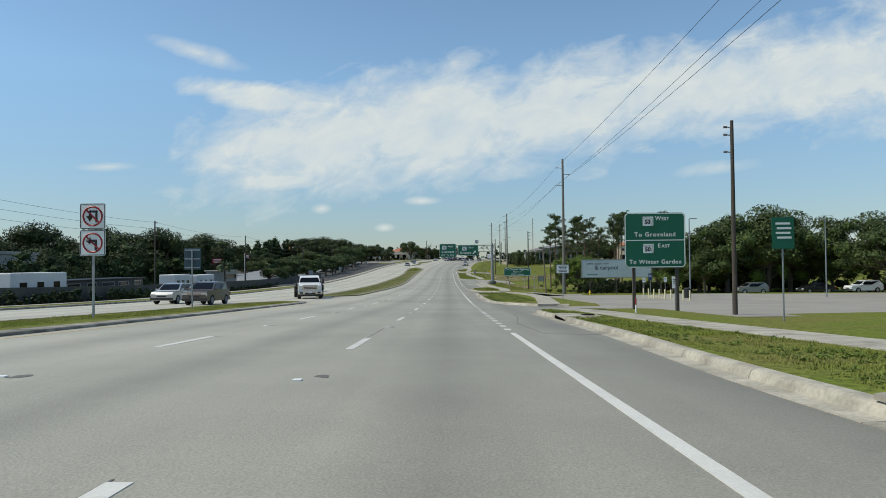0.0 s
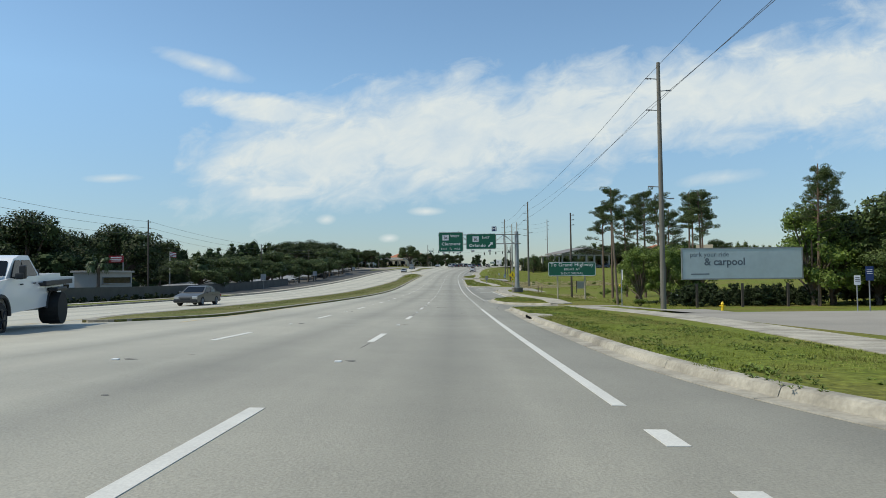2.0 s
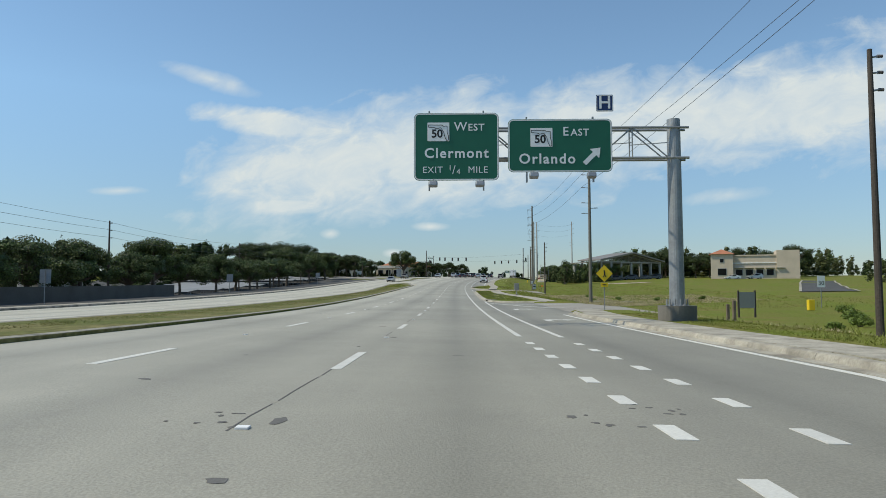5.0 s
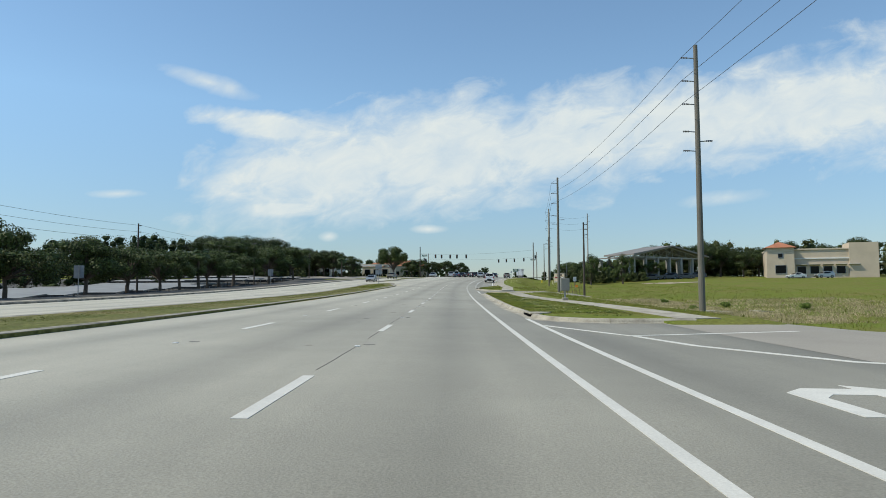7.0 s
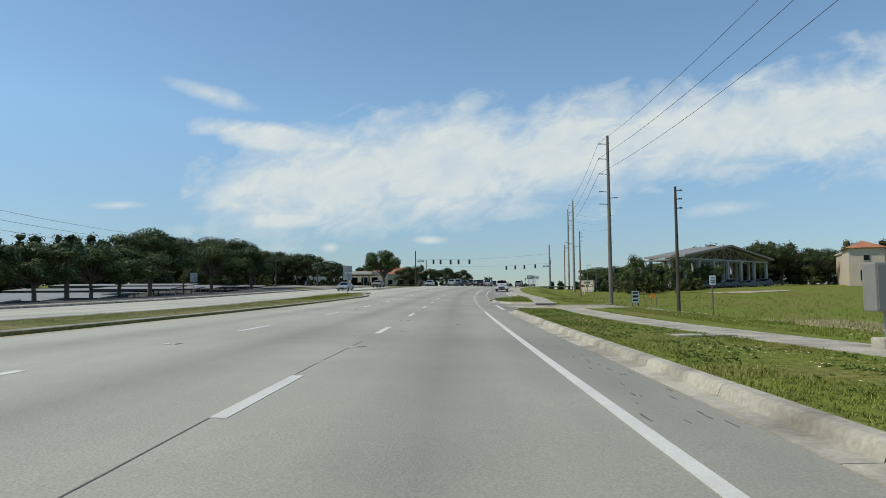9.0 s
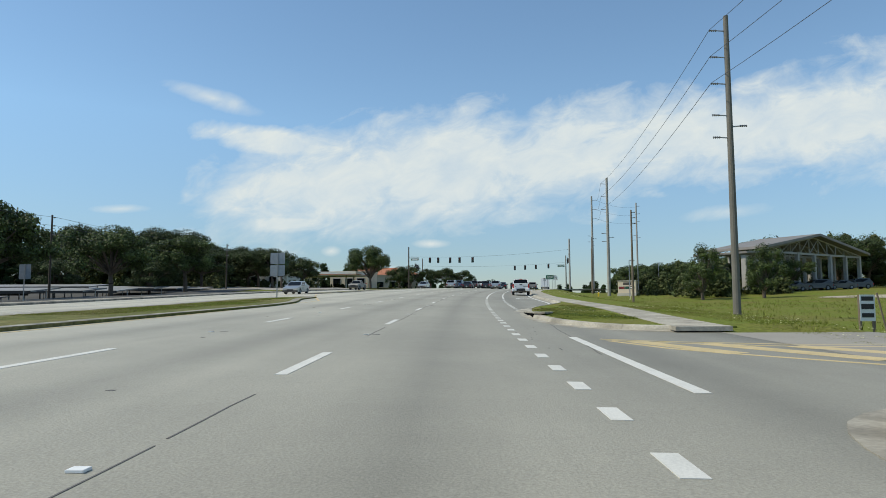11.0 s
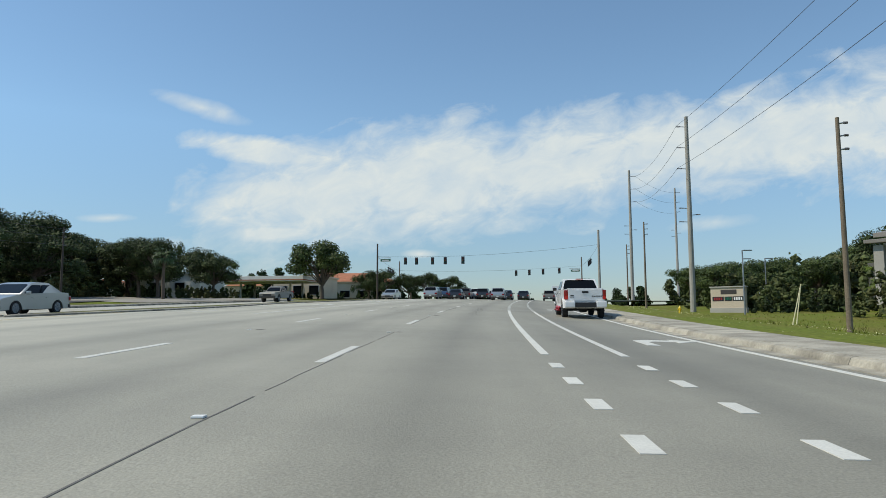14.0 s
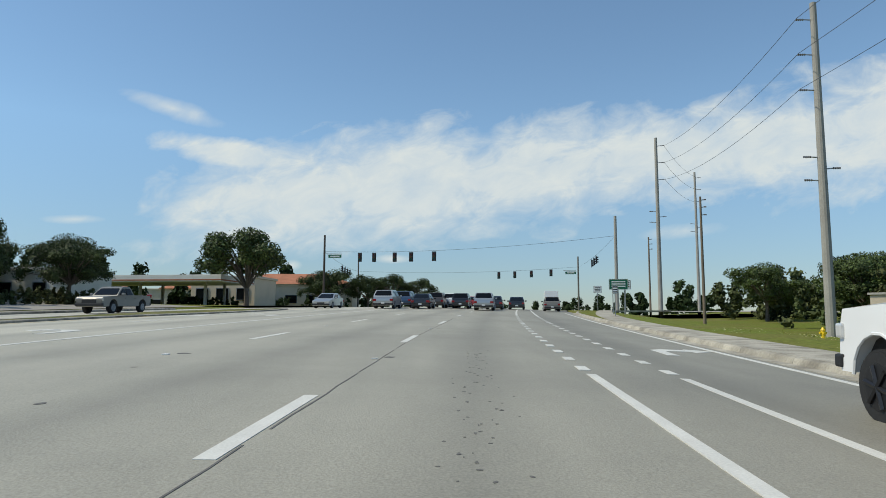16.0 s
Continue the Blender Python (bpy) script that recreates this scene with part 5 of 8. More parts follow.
TALL = [(0.9, -1), (2.6, -1), (4.3, -1)]
LOWS = [(6.3, -1), (7.0, 1), (7.7, -1)]
lines = []
for x, y, top, m in ((16.3, -14, 19.5, POLE_CONC), (17.25, 101.6, 16.6, POLE_CONC), (17.55, 201.8, 15.8, POLE_CONC), (17.2, 265.5, 16.9, POLE_CONC), (26.0, 339.5, 20.7, POLE_PALE), (32.5, 385.3, 25.0, POLE_PALE), (52.7, 422, 28.9, POLE_PALE)):
    arms = TALL + LOWS if y < 300 else [(1.0, 1 if y > 380 else -1), (3.2, 1 if y > 380 else -1), (5.4, 1 if y > 380 else -1), (9.5, -1), (10.2, 1), (10.9, -1)]
    if 90 < y < 110:
        arms = [(1.3, -1), (2.3, 1), (3.9, -1)] + [(10.2, -1), (11.2, 1)]
    ob, ends = utility_pole(x, y, top, m, arms, "tall grey utility pole with staggered insulator arms", 0.24 if y < 300 else 0.30)
    lines.append(ends)
for x, y, top, label in ((16.6, 39.6, 9.3, "dark wooden pole with small insulators"), (16.4, 139.3, 7.6, "dark wooden pole with small insulators"), (16.8, 241.5, 7.0, "dark wooden pole with small insulators"), (21.0, 304.5, 10.2, "weathered wooden pole with side brackets"), (27.3, 360, 12.6, "weathered wooden pole with side brackets"), (33.5, 392, 13.0, "weathered wooden pole with side brackets")):
    utility_pole(x, y, top, WOOD_DARK if y < 300 else WOOD_POLE, [(0.25, 1), (0.9, 1), (1.6, 1)] if y > 130 else [(0.35, -1), (0.8, -1), (1.8, -1)], label, 0.15, reach=0.5, group="distribution poles along the road")
utility_pole(16.0, 111.7, 4.1, WOOD_POLE, [], "short leaning bare wooden pole", 0.13, lean=-3.0, group="distribution poles along the road")
west_lines = []
for y, top in ((-20, 9.5), (42, 8.3), (94.8, 7.5), (137.4, 7.2), (192, 6.3), (240.5, 7.0), (292, 8.3), (345, 10.2)):
    ob, ends = utility_pole(-40.9, y, top, WOOD_DARK, [(0.25, 1), (1.1, 1), (2.0, 1)], "dark wooden pole carrying three wires", 0.14, reach=0.35, group="poles along the far side")
    west_lines.append(ends)


def wire(a, b, sag, r=0.018, n=14):
    bm = BM()
    pts = [a.lerp(b, i / n) - Vector((0, 0, sag * 4 * (i / n) * (1 - i / n))) for i in range(n + 1)]
    ring = []
    for p in pts:
        ring.append([bm.verts.new(p + Vector((math.cos(k * 2.094) * r, 0, math.sin(k * 2.094) * r))) for k in range(3)])
    for i in range(n):
        for k in range(3):
            bm.faces.new((ring[i][k], ring[i][(k + 1) % 3], ring[i + 1][(k + 1) % 3], ring[i + 1][k]))
    return solid("overhead_wire", bm, WIRE, "thin dark overhead wire between poles", "wire", "overhead wires")


for a, b in zip(lines[:-1], lines[1:]):
    for p, q in list(zip(a, b))[:3]:
        wire(p, q, 1.0, 0.02)
for a, b in zip(west_lines[:-1], west_lines[1:]):
    for p, q in zip(a, b):
        wire(p, q, 0.5, 0.016)


# ---- signs ----
def sign_thing(name, label, x, y, z=None, yaw=None, group=""):
    return thing(name, label, "sign", pose(x, y, ground_at(x, y) if z is None else z, 0, 0, heading(y) if yaw is None else yaw), group)


def posts(ob, xs, top, r=0.05, material=None, square=False, bottom=-0.2, y=0.06):
    for x in xs:
        bm = BM()
        if square:
            box(bm, (r * 2, r * 2, top - bottom), (x, y, (top + bottom) / 2), 0.008)
        else:
            rod(bm, (x, y, bottom), (x, y, top), r, r, 10)
        part("post", bm, material or STEEL, ob)


def board(ob, w, h, z, x=0.0, material=None, border=None, r=0.12, y=0.0, depth=0.012, name="panel", label=""):
    bm = BM()
    panel(bm, w, h, depth, r, (x, y, z))
    p = part(name, bm, material or SIGN_GREEN, ob, label)
    if border:
        bm = BM()
        t = 0.022 if w < 2 else 0.045
        frame_ring(bm, w - 0.03, h - 0.03, t, 0.006, r, (x, y - depth / 2 - 0.003, z))
        part("border", bm, border, p, "thin border line")
    return p


def words(p, text, size, x, z, material=None, y=-0.014, weight=0.0, spread=1.1):
    return lettering("lettering", text, size, material or SIGN_WHITE, p, (x, y, z), spread, 0.006, weight=weight)


def caps(p, text, size, x, z, y=-0.014, spread=1.1):
    """Word in small capitals: the first letter taller than the rest, on one base line."""
    words(p, text[0], size, x - size * (0.98 if text[0] == "W" else 0.86), z, y=y, weight=0.004)
    words(p, text[1:], size * 0.8, x + size * 0.27, z - size * 0.07, y=y, weight=0.004, spread=spread)


def shield(p, x, z, s, y=-0.014):
    """State route marker: white square with the outline of a peninsula and the route number."""
    bm = BM()
    panel(bm, s, s * 0.86, 0.006, 0.02, (x, y, z))
    m = part("route_marker", bm, SIGN_WHITE, p, "white square route marker")
    # outline of the state, as a thin band
    pts = [(-0.46, 0.22), (-0.46, 0.32), (0.18, 0.31), (0.22, 0.25), (0.40, 0.27), (0.40, -0.02), (0.46, -0.2), (0.46, -0.38), (0.38, -0.41), (0.30, -0.25), (0.24, 0.0), (0.10, 0.19), (-0.08, 0.14), (-0.2, 0.2)]
    bm = BM()
    for a, b in zip(pts, pts[1:] + pts[:1]):
        rod(bm, (x + a[0] * s, y - 0.005, z + a[1] * s), (x + b[0] * s, y - 0.005, z + b[1] * s), s * 0.014, None, 4)
    part("outline", bm, SIGN_BLACK, m, "black state outline")
    lettering("lettering", "50", s * 0.52, SIGN_BLACK, m, (x - s * 0.06, y - 0.006, z - s * 0.10), 1.0, 0.006, "black number", weight=0.012)
    return m


def bars(p, rows, material=None, y=-0.012):
    """Lines of writing too small to read, as plain bars: x, z, width, height."""
    for x, z, w, h in rows:
        bm = BM()
        box(bm, (w, 0.005, h), (x, y, z))
        part("text_bar", bm, material or SIGN_BLACK, p, "line of small writing")


# twin route sign on two posts
ob = sign_thing("guide_sign", "green route guide sign on two steel posts by the driveway", 10.75, 35.4)
gz = ground_at(10.75, 35.4)
# The posts' shaded side is put into this dark brown colour.
posts(ob, (-1.1, 1.15), 3.5 - gz, 0.075, WOOD_DARK, True, y=0.1)
route = board(ob, 3.15, 2.86, 2.23 - gz, material=SIGN_GREEN, border=SIGN_WHITE, r=0.2)
bm = BM()
box(bm, (3.1, 0.006, 0.045), (0, -0.009, 2.23 - gz))
part("border", bm, SIGN_WHITE, route, "white line between the two halves")
shield(route, -0.35, 3.22 - gz, 0.56)
caps(route, "WEST", 0.30, 0.47, 3.36 - gz)
words(route, "To Groveland", 0.315, 0, 2.52 - gz, weight=0.006, spread=1.2)
shield(route, -0.35, 1.80 - gz, 0.56)
caps(route, "EAST", 0.30, 0.47, 1.94 - gz)
words(route, "To Winter Garden", 0.305, 0, 1.10 - gz, weight=0.006, spread=1.15)

ob = sign_thing("street_guide_sign", "long green street guide sign on two posts over the grass", 10.9, 107.4)
gz = ground_at(10.9, 107.4)
posts(ob, (-1.3, 1.15), 3.2, 0.07, POST_TAN, y=0.1)
p = board(ob, 4.25, 1.28, -0.25 - gz, border=SIGN_WHITE)
words(p, "To Grand Highway", 0.455, 0, 0.13 - gz, weight=0.004)
words(p, "RIGHT AT", 0.30, 0, -0.28 - gz)
words(p, "NEXT SIGNAL", 0.30, 0, -0.65 - gz)

# overhead cantilever sign
ox, oy = 9.15, 141.0
oz = ground_at(ox, oy)
LIFT = 0.1
ob = thing("overhead_sign", "steel cantilever carrying two green exit panels over the lane", "sign", pose(ox, oy, oz))
bm = BM()
rod(bm, (0, 0, -0.3), (0, 0, 0.62), 0.78, 0.78, 28)
part("footing", bm, POLE_CONC, ob, "round concrete footing")
bm = BM()
rod(bm, (0, 0, 0.62), (0, 0, 5.25 - oz), 0.31, 0.27, 20)
part("column", bm, STEEL, ob, "weathered grey steel column")
bm = BM()
for k in range(12):
    a = k * math.pi / 6
    rod(bm, (0.3 * math.cos(a), 0.3 * math.sin(a), 0.62), (0.46 * math.cos(a), 0.46 * math.sin(a), 0.62), 0.05, None, 6)
    rod(bm, (0.42 * math.cos(a), 0.42 * math.sin(a), 0.6), (0.42 * math.cos(a), 0.42 * math.sin(a), 0.9), 0.03, None, 6)
part("anchor_bolts", bm, STEEL, ob)
z1, z2 = 4.86 - oz, 3.58 - oz
for z in (z1, z2):
    for yy in (-0.25, 0.25):
        bm = BM()
        rod(bm, (0.55, yy, z), (-10.9, yy, z), 0.055, None, 8)
        part("chord", bm, STEEL, ob)
for k in range(7):
    xa, xb, zm = -0.3 - k * 1.5, -1.8 - k * 1.5, (z1 + z2) / 2
    for yy in (-0.25, 0.25):
        part("brace", rod(BM(), (xa, yy, z1 if k % 2 else z2), (xb, yy, z2 if k % 2 else z1), 0.032, None, 6), STEEL, ob)
        part("upright", rod(BM(), (xb, yy, z1), (xb, yy, z2), 0.028, None, 6), STEEL, ob)
    for z, r in ((z2, 0.025), (zm, 0.02)):
        part("brace", rod(BM(), (xa, -0.25, z), (xb, 0.25, z), r, None, 6), STEEL, ob)
for (xa, xb, za, zb, left) in ((-1.70, 1.70, 5.09, 2.36, True), (2.07, 6.22, 4.82, 2.68, False)):
    w, h, cxx, cz_ = xb - xa, za - zb, (xa + xb) / 2 - ox, (za + zb) / 2 - oz + LIFT
    p = board(ob, w, h, cz_, cxx, SIGN_GREEN, SIGN_WHITE, 0.2, y=-1.5, depth=0.03)
    for s in (-0.32, 0.32):
        bm = BM()
        box(bm, (0.06, 0.12, h + 0.5), (cxx + s * w, -1.42, cz_ - 0.15))
        box(bm, (0.06, 1.25, 0.06), (cxx + s * w, -0.85, z1))
        box(bm, (0.06, 1.25, 0.06), (cxx + s * w, -0.85, z2))
        part("hanger", bm, STEEL, p, "steel hanger")
    for s in (-0.27, 0.27):
        bm = BM()
        rod(bm, (cxx + s * w, -1.4, cz_ - h / 2 + 0.1), (cxx + s * w, -2.0, cz_ - h / 2 - 0.18), 0.025, None, 6)
        box(bm, (0.36, 0.24, 0.2), (cxx + s * w, -2.1, cz_ - h / 2 - 0.24), 0.05, Matrix.Rotation(radians(-20), 4, "X"))
        part("sign_lamp", bm, ALU, p, "grey floodlight housing")
    if left:
        shield(p, cxx - 0.72, cz_ + 0.60, 0.88, -1.522)
        caps(p, "WEST", 0.50, cxx + 0.66, cz_ + 0.80, y=-1.522)
        words(p, "Clermont", 0.56, cxx, cz_ - 0.28, y=-1.522, weight=0.012, spread=1.18)
        words(p, "EXIT", 0.37, cxx - 0.95, cz_ - 0.95, y=-1.522)
        words(p, "1", 0.30, cxx - 0.25, cz_ - 0.87, y=-1.522)
        words(p, "/", 0.48, cxx - 0.10, cz_ - 0.95, y=-1.522)
        words(p, "4", 0.30, cxx + 0.08, cz_ - 1.02, y=-1.522)
        words(p, "MILE", 0.37, cxx + 0.86, cz_ - 0.95, y=-1.522)
    else:
        shield(p, cxx - 0.74, cz_ + 0.33, 0.88, -1.522)
        caps(p, "EAST", 0.50, cxx + 0.66, cz_ + 0.55, y=-1.522)
        words(p, "Orlando", 0.57, cxx - 0.52, cz_ - 0.55, y=-1.522, weight=0.012, spread=1.18)
        bm = BM()
        a = Matrix.Rotation(radians(-45), 4, "Y")
        outline = [(-0.45, -0.09), (0.12, -0.09), (0.12, -0.26), (0.46, 0.0), (0.12, 0.26), (0.12, 0.09), (-0.45, 0.09)]
        vs = []
        for yy in (-0.004, 0.004):
            vs.append([bm.verts.new(Vector((cxx + 1.28, -1.522 + yy, cz_ - 0.42)) + a @ Vector((px, 0, pz))) for px, pz in outline])
        bm.faces.new(vs[0])
        bm.faces.new(vs[1][::-1])
        for i in range(7):
            bm.faces.new((vs[0][i], vs[1][i], vs[1][(i + 1) % 7], vs[0][(i + 1) % 7]))
        part("arrow", bm, SIGN_WHITE, p, "white exit arrow")
        h_sign = board(ob, 0.68, 0.68, 5.56 - oz, 5.95 - ox, SIGN_BLUE, SIGN_WHITE, 0.05, y=-1.5, name="hospital_panel", label="dark blue square panel")
        lettering("lettering", "H", 0.72, SIGN_WHITE, h_sign, (5.95 - ox, -1.512, 5.56 - oz), 1, 0.006, weight=0.01)

# no-turn signs on one post in the median
ob = sign_thing("no_turn_sign", "two white no-turn signs on one median post", -12.85, 24.4)
posts(ob, (0,), 4.45, 0.035, STEEL, True)


def ban_ring(p, z, left_only):
    bm = BM()
    n = 28
    for k in range(n):
        a, b = 2 * math.pi * k / n, 2 * math.pi * (k + 1) / n
        rod(bm, (0.34 * math.cos(a), -0.012, z + 0.34 * math.sin(a)), (0.34 * math.cos(b), -0.012, z + 0.34 * math.sin(b)), 0.032, None, 4)
    rod(bm, (-0.24, -0.014, z + 0.24), (0.24, -0.014, z - 0.24), 0.03, None, 4)
    part("ban_ring", bm, SIGN_RED, p, "red ring and bar")
    bm = BM()
    if left_only:
        box(bm, (0.09, 0.006, 0.30), (0.12, -0.012, z - 0.12))
        box(bm, (0.26, 0.006, 0.09), (0.03, -0.012, z + 0.07))
        rod(bm, (-0.08, -0.012, z + 0.07), (-0.26, -0.012, z + 0.07), 0.13, 0.0, 4)
    else:
        box(bm, (0.08, 0.006, 0.40), (0.14, -0.012, z - 0.02))
        box(bm, (0.30, 0.006, 0.08), (0.03, -0.012, z + 0.17))
        box(bm, (0.08, 0.006, 0.18), (-0.10, -0.012, z + 0.08))
        rod(bm, (-0.10, -0.012, z + 0.0), (-0.10, -0.012, z - 0.2), 0.13, 0.0, 4)
    part("arrow", bm, SIGN_BLACK, p, "black arrow")


p = board(ob, 0.93, 0.93, 3.98, material=SIGN_WHITE, border=SIGN_BLACK, r=0.06)
ban_ring(p, 3.98, False)
p = board(ob, 0.93, 0.93, 3.02, material=SIGN_WHITE, border=SIGN_BLACK, r=0.06)
ban_ring(p, 3.02, True)

# backs of signs for the other direction
SIGN_REAR = mat("dull_sign_rear", (0.05, 0.085, 0.105), 0.6, 0.3, grain=0.1, scale=5, stain=0.2, stain_scale=2.0, bump=0.03)
ob = sign_thing("sign_back", "dull dark back of a median sign on battens", -13.4, 35.5, at(-13.4 - xline(35.5), 35.5, 0.1).z)
posts(ob, (0,), 3.05, 0.03, STEEL, True, y=-0.05)
p = board(ob, 0.88, 1.14, 2.58, material=SIGN_REAR, r=0.05)
for z in (2.12, 2.58, 3.04):
    bm = BM()
    box(bm, (0.80, 0.03, 0.06), (0, -0.022, z), 0.006)
    part("batten", bm, ALU, p, "grey batten")
ob = sign_thing("sign_back", "bare grey back of two stacked median signs", -13.7, 276.7, at(-13.7 - xline(276.7), 276.7, 0.1).z)
posts(ob, (0,), 3.5, 0.035, STEEL, True, y=-0.05)
for z in (3.05, 2.1):
    board(ob, 1.15, 0.85, z, material=ALU, r=0.05)
ob = sign_thing("sign_back", "small grey back of a sign by the far kerb", -33.2, 276, group="signs by the far kerb")
posts(ob, (0,), 2.9, 0.03, STEEL, True, y=-0.05)
board(ob, 0.95, 1.15, 2.3, material=ALU, r=0.05)
for y in (168, 214):
    copy_thing(ob, pose(at(-31.8, y).x, y, at(-31.8, y, 0.1).z, 0, 0, heading(y)))

# small signs by the driveways
ob = sign_thing("parking_rule_sign", "white sign full of small black writing on a post", 9.75, 58.1)
posts(ob, (0,), 2.9, 0.03, STEEL, True)
p = board(ob, 1.08, 0.72, 2.62, material=SIGN_WHITE, border=SIGN_BLACK, r=0.05)
bars(p, [(0, 2.62 + 0.24 - 0.115 * k, 0.8 - 0.1 * (k % 3), 0.045) for k in range(5)])
for x, y, m, z, w, h, lab in ((14.25, 29.0, SIGN_GREEN, 3.95, 0.95, 1.35, "green sign with pale writing on a single post"), (26.4, 89.2, SIGN_BLUE, 2.4, 0.5, 0.9, "small blue sign on a thin post in the lot"), (25.5, 89.0, SIGN_WHITE, 2.0, 0.4, 0.6, "small white sign on a thin post in the lot"),
                               (28.4, 89.4, SIGN_WHITE, 2.0, 0.4, 0.6, "small white sign on a thin post in the lot"), (12.2, 222.3, SIGN_WHITE, 1.75, 0.3, 0.45, "small white notice on a wooden stake in the field"), (34.8, 178.2, SIGN_WHITE, 2.5, 0.75, 1.1, "white speed sign beside the side street"),
                               (13.4, 40.3, SIGN_WHITE, 2.0, 0.4, 0.7, "small white sign by the driveway mouth"), (11.8, 92.9, SIGN_WHITE, 2.2, 0.35, 0.7, "small pale sign on a thin post")):
    ob = sign_thing("small_sign", lab, x, y, yaw=82 if y == 92.9 else None)
    posts(ob, (0,), z + h / 2, 0.028, STEEL if y != 222.3 else WOOD_POLE, True)
    p = board(ob, w, h, z, material=m, r=0.04)
    if m == SIGN_WHITE and y == 178.2:
        lettering("lettering", "30", 0.58, SIGN_BLACK, p, (0, -0.012, z - 0.16), 1, 0.006, "black number")
    elif h < 1:
        bars(p, [(0, z + h * 0.25 - 0.11 * k, w * 0.7, 0.035) for k in range(3)], SIGN_BLACK if m == SIGN_WHITE else SIGN_WHITE)
    else:
        bars(p, [(0.05 * (k % 2), z + 0.4 - 0.2 * k, 0.62, 0.09) for k in range(4)], SIGN_WHITE)

ob = sign_thing("crossing_sign", "yellow diamond pedestrian sign with a small arrow plate", 10.15, 159.4)
posts(ob, (0,), 2.6, 0.03, STEEL, True)
bm = BM()
panel(bm, 0.82, 0.82, 0.012, 0.05)
bmesh.ops.rotate(bm, verts=bm.verts, cent=(0, 0, 0), matrix=Matrix.Rotation(radians(45), 3, "Y"))
bmesh.ops.translate(bm, verts=bm.verts, vec=(0, 0, 2.55))
p = part("diamond", bm, SIGN_YELLOW, ob)
bm = BM()
rod(bm, (0, -0.012, 2.72), (0, -0.016, 2.72), 0.06, None, 10)
rod(bm, (0, -0.012, 2.66), (0.02, -0.012, 2.48), 0.05, None, 6)
rod(bm, (0.02, -0.012, 2.48), (-0.1, -0.012, 2.3), 0.03, None, 6)
rod(bm, (0.02, -0.012, 2.48), (0.12, -0.012, 2.3), 0.03, None, 6)
part("symbol", bm, SIGN_BLACK, p, "black walking symbol")
p = board(ob, 0.5, 0.28, 1.78, material=SIGN_YELLOW, r=0.03, name="arrow_plate")
bars(p, [(0, 1.78, 0.26, 0.06)])

# bus-size banner board
bz = ground_at(27, 109.5)
ob = thing("billboard", "faded pale blue carpool billboard on posts before the trees", "billboard", pose(27.0, 109.5, bz, 0, 0, 0))
posts(ob, (-4.2, 0, 4.2), 2.2, 0.1, WOOD_DARK, True)
BOARD_BLUE = mat("faded_blue_board", (0.50, 0.57, 0.59), 0.6, grain=0.05, scale=2, stain=0.12, stain_scale=0.3, bump=0.02)
p = board(ob, 11.1, 2.85, 0.1 - bz, material=BOARD_BLUE, r=0.03, depth=0.1)
bm = BM()
frame_ring(bm, 11.2, 2.95, 0.12, 0.14, 0.03, (0, 0, 0.1 - bz))
part("board_frame", bm, STEEL, p, "grey frame")
FADED = mat("faded_letters", (0.12, 0.14, 0.17), 0.6, grain=0.05, bump=0)
lettering("lettering", "park your ride", 0.62, FADED, p, (-3.0, -0.056, 0.95 - bz), 1, 0.006, "grey lettering")
lettering("lettering", "& carpool", 0.95, FADED, p, (-1.6, -0.056, 0.25 - bz), 1, 0.006, "grey lettering", weight=0.02)
bars(p, [(-3.9, -0.85 - bz, 1.7, 0.1)], FADED, -0.056)


def bollard(x, y):
    ob = thing("bollard", "slim pale yellow parking bollard", "bollard", pose(x, y, ground_at(x, y)), "row of bollards in the lot")
    bm = BM()
    rod(bm, (0, 0, -0.1), (0, 0, 1.15), 0.075, 0.075, 12)
    part("tube", bm, BOLLARD_PAINT, ob)
    bm = BM()
    bmesh.ops.create_uvsphere(bm, u_segments=12, v_segments=6, radius=0.075, matrix=Matrix.Translation((0, 0, 1.15)))
    part("cap", bm, BOLLARD_PAINT, ob, smooth=True)
    return ob


BOLLARD_PAINT = mat("bollard_paint", (0.72, 0.66, 0.42), 0.6, grain=0.06, stain=0.1, bump=0.05)
for k in range(9):
    b = bollard(22.5 + k * 0.2, 78.8 - 1.32 * k) if k == 0 else copy_thing(b, pose(22.5 + k * 0.2, 78.8 - 1.32 * k, ground_at(22.5 + k * 0.2, 78.8 - 1.32 * k)))

# litter bin, hydrant, cabinets and stakes
ob = thing("litter_bin", "dark round litter bin in the lot", "bin", pose(25.6, 73.2, zroad(72) - 0.40))
bm = BM()
rod(bm, (0, 0, 0), (0, 0, 0.95), 0.33, 0.36, 16)
part("drum", bm, BLACK_PLASTIC, ob)
bm = BM()
rod(bm, (0, 0, 0.95), (0, 0, 1.1), 0.38, 0.2, 16)
part("lid", bm, BLACK_PLASTIC, ob)


def hydrant(x, y):
    ob = thing("fire_hydrant", "small yellow fire hydrant in the grass", "hydrant", pose(x, y, ground_at(x, y)))
    bm = BM()
    rod(bm, (0, 0, -0.1), (0, 0, 0.55), 0.11, 0.10, 12)
    part("barrel", bm, SIGN_YELLOW, ob)
    bm = BM()
    rod(bm, (0, 0, 0.55), (0, 0, 0.72), 0.13, 0.03, 12)
    part("bonnet", bm, SIGN_YELLOW, ob)
    bm = BM()
    rod(bm, (-0.2, 0, 0.42), (0.2, 0, 0.42), 0.055, None, 10)
    rod(bm, (0, -0.17, 0.38), (0, 0, 0.38), 0.07, None, 10)
    part("nozzles", bm, SIGN_YELLOW, ob)


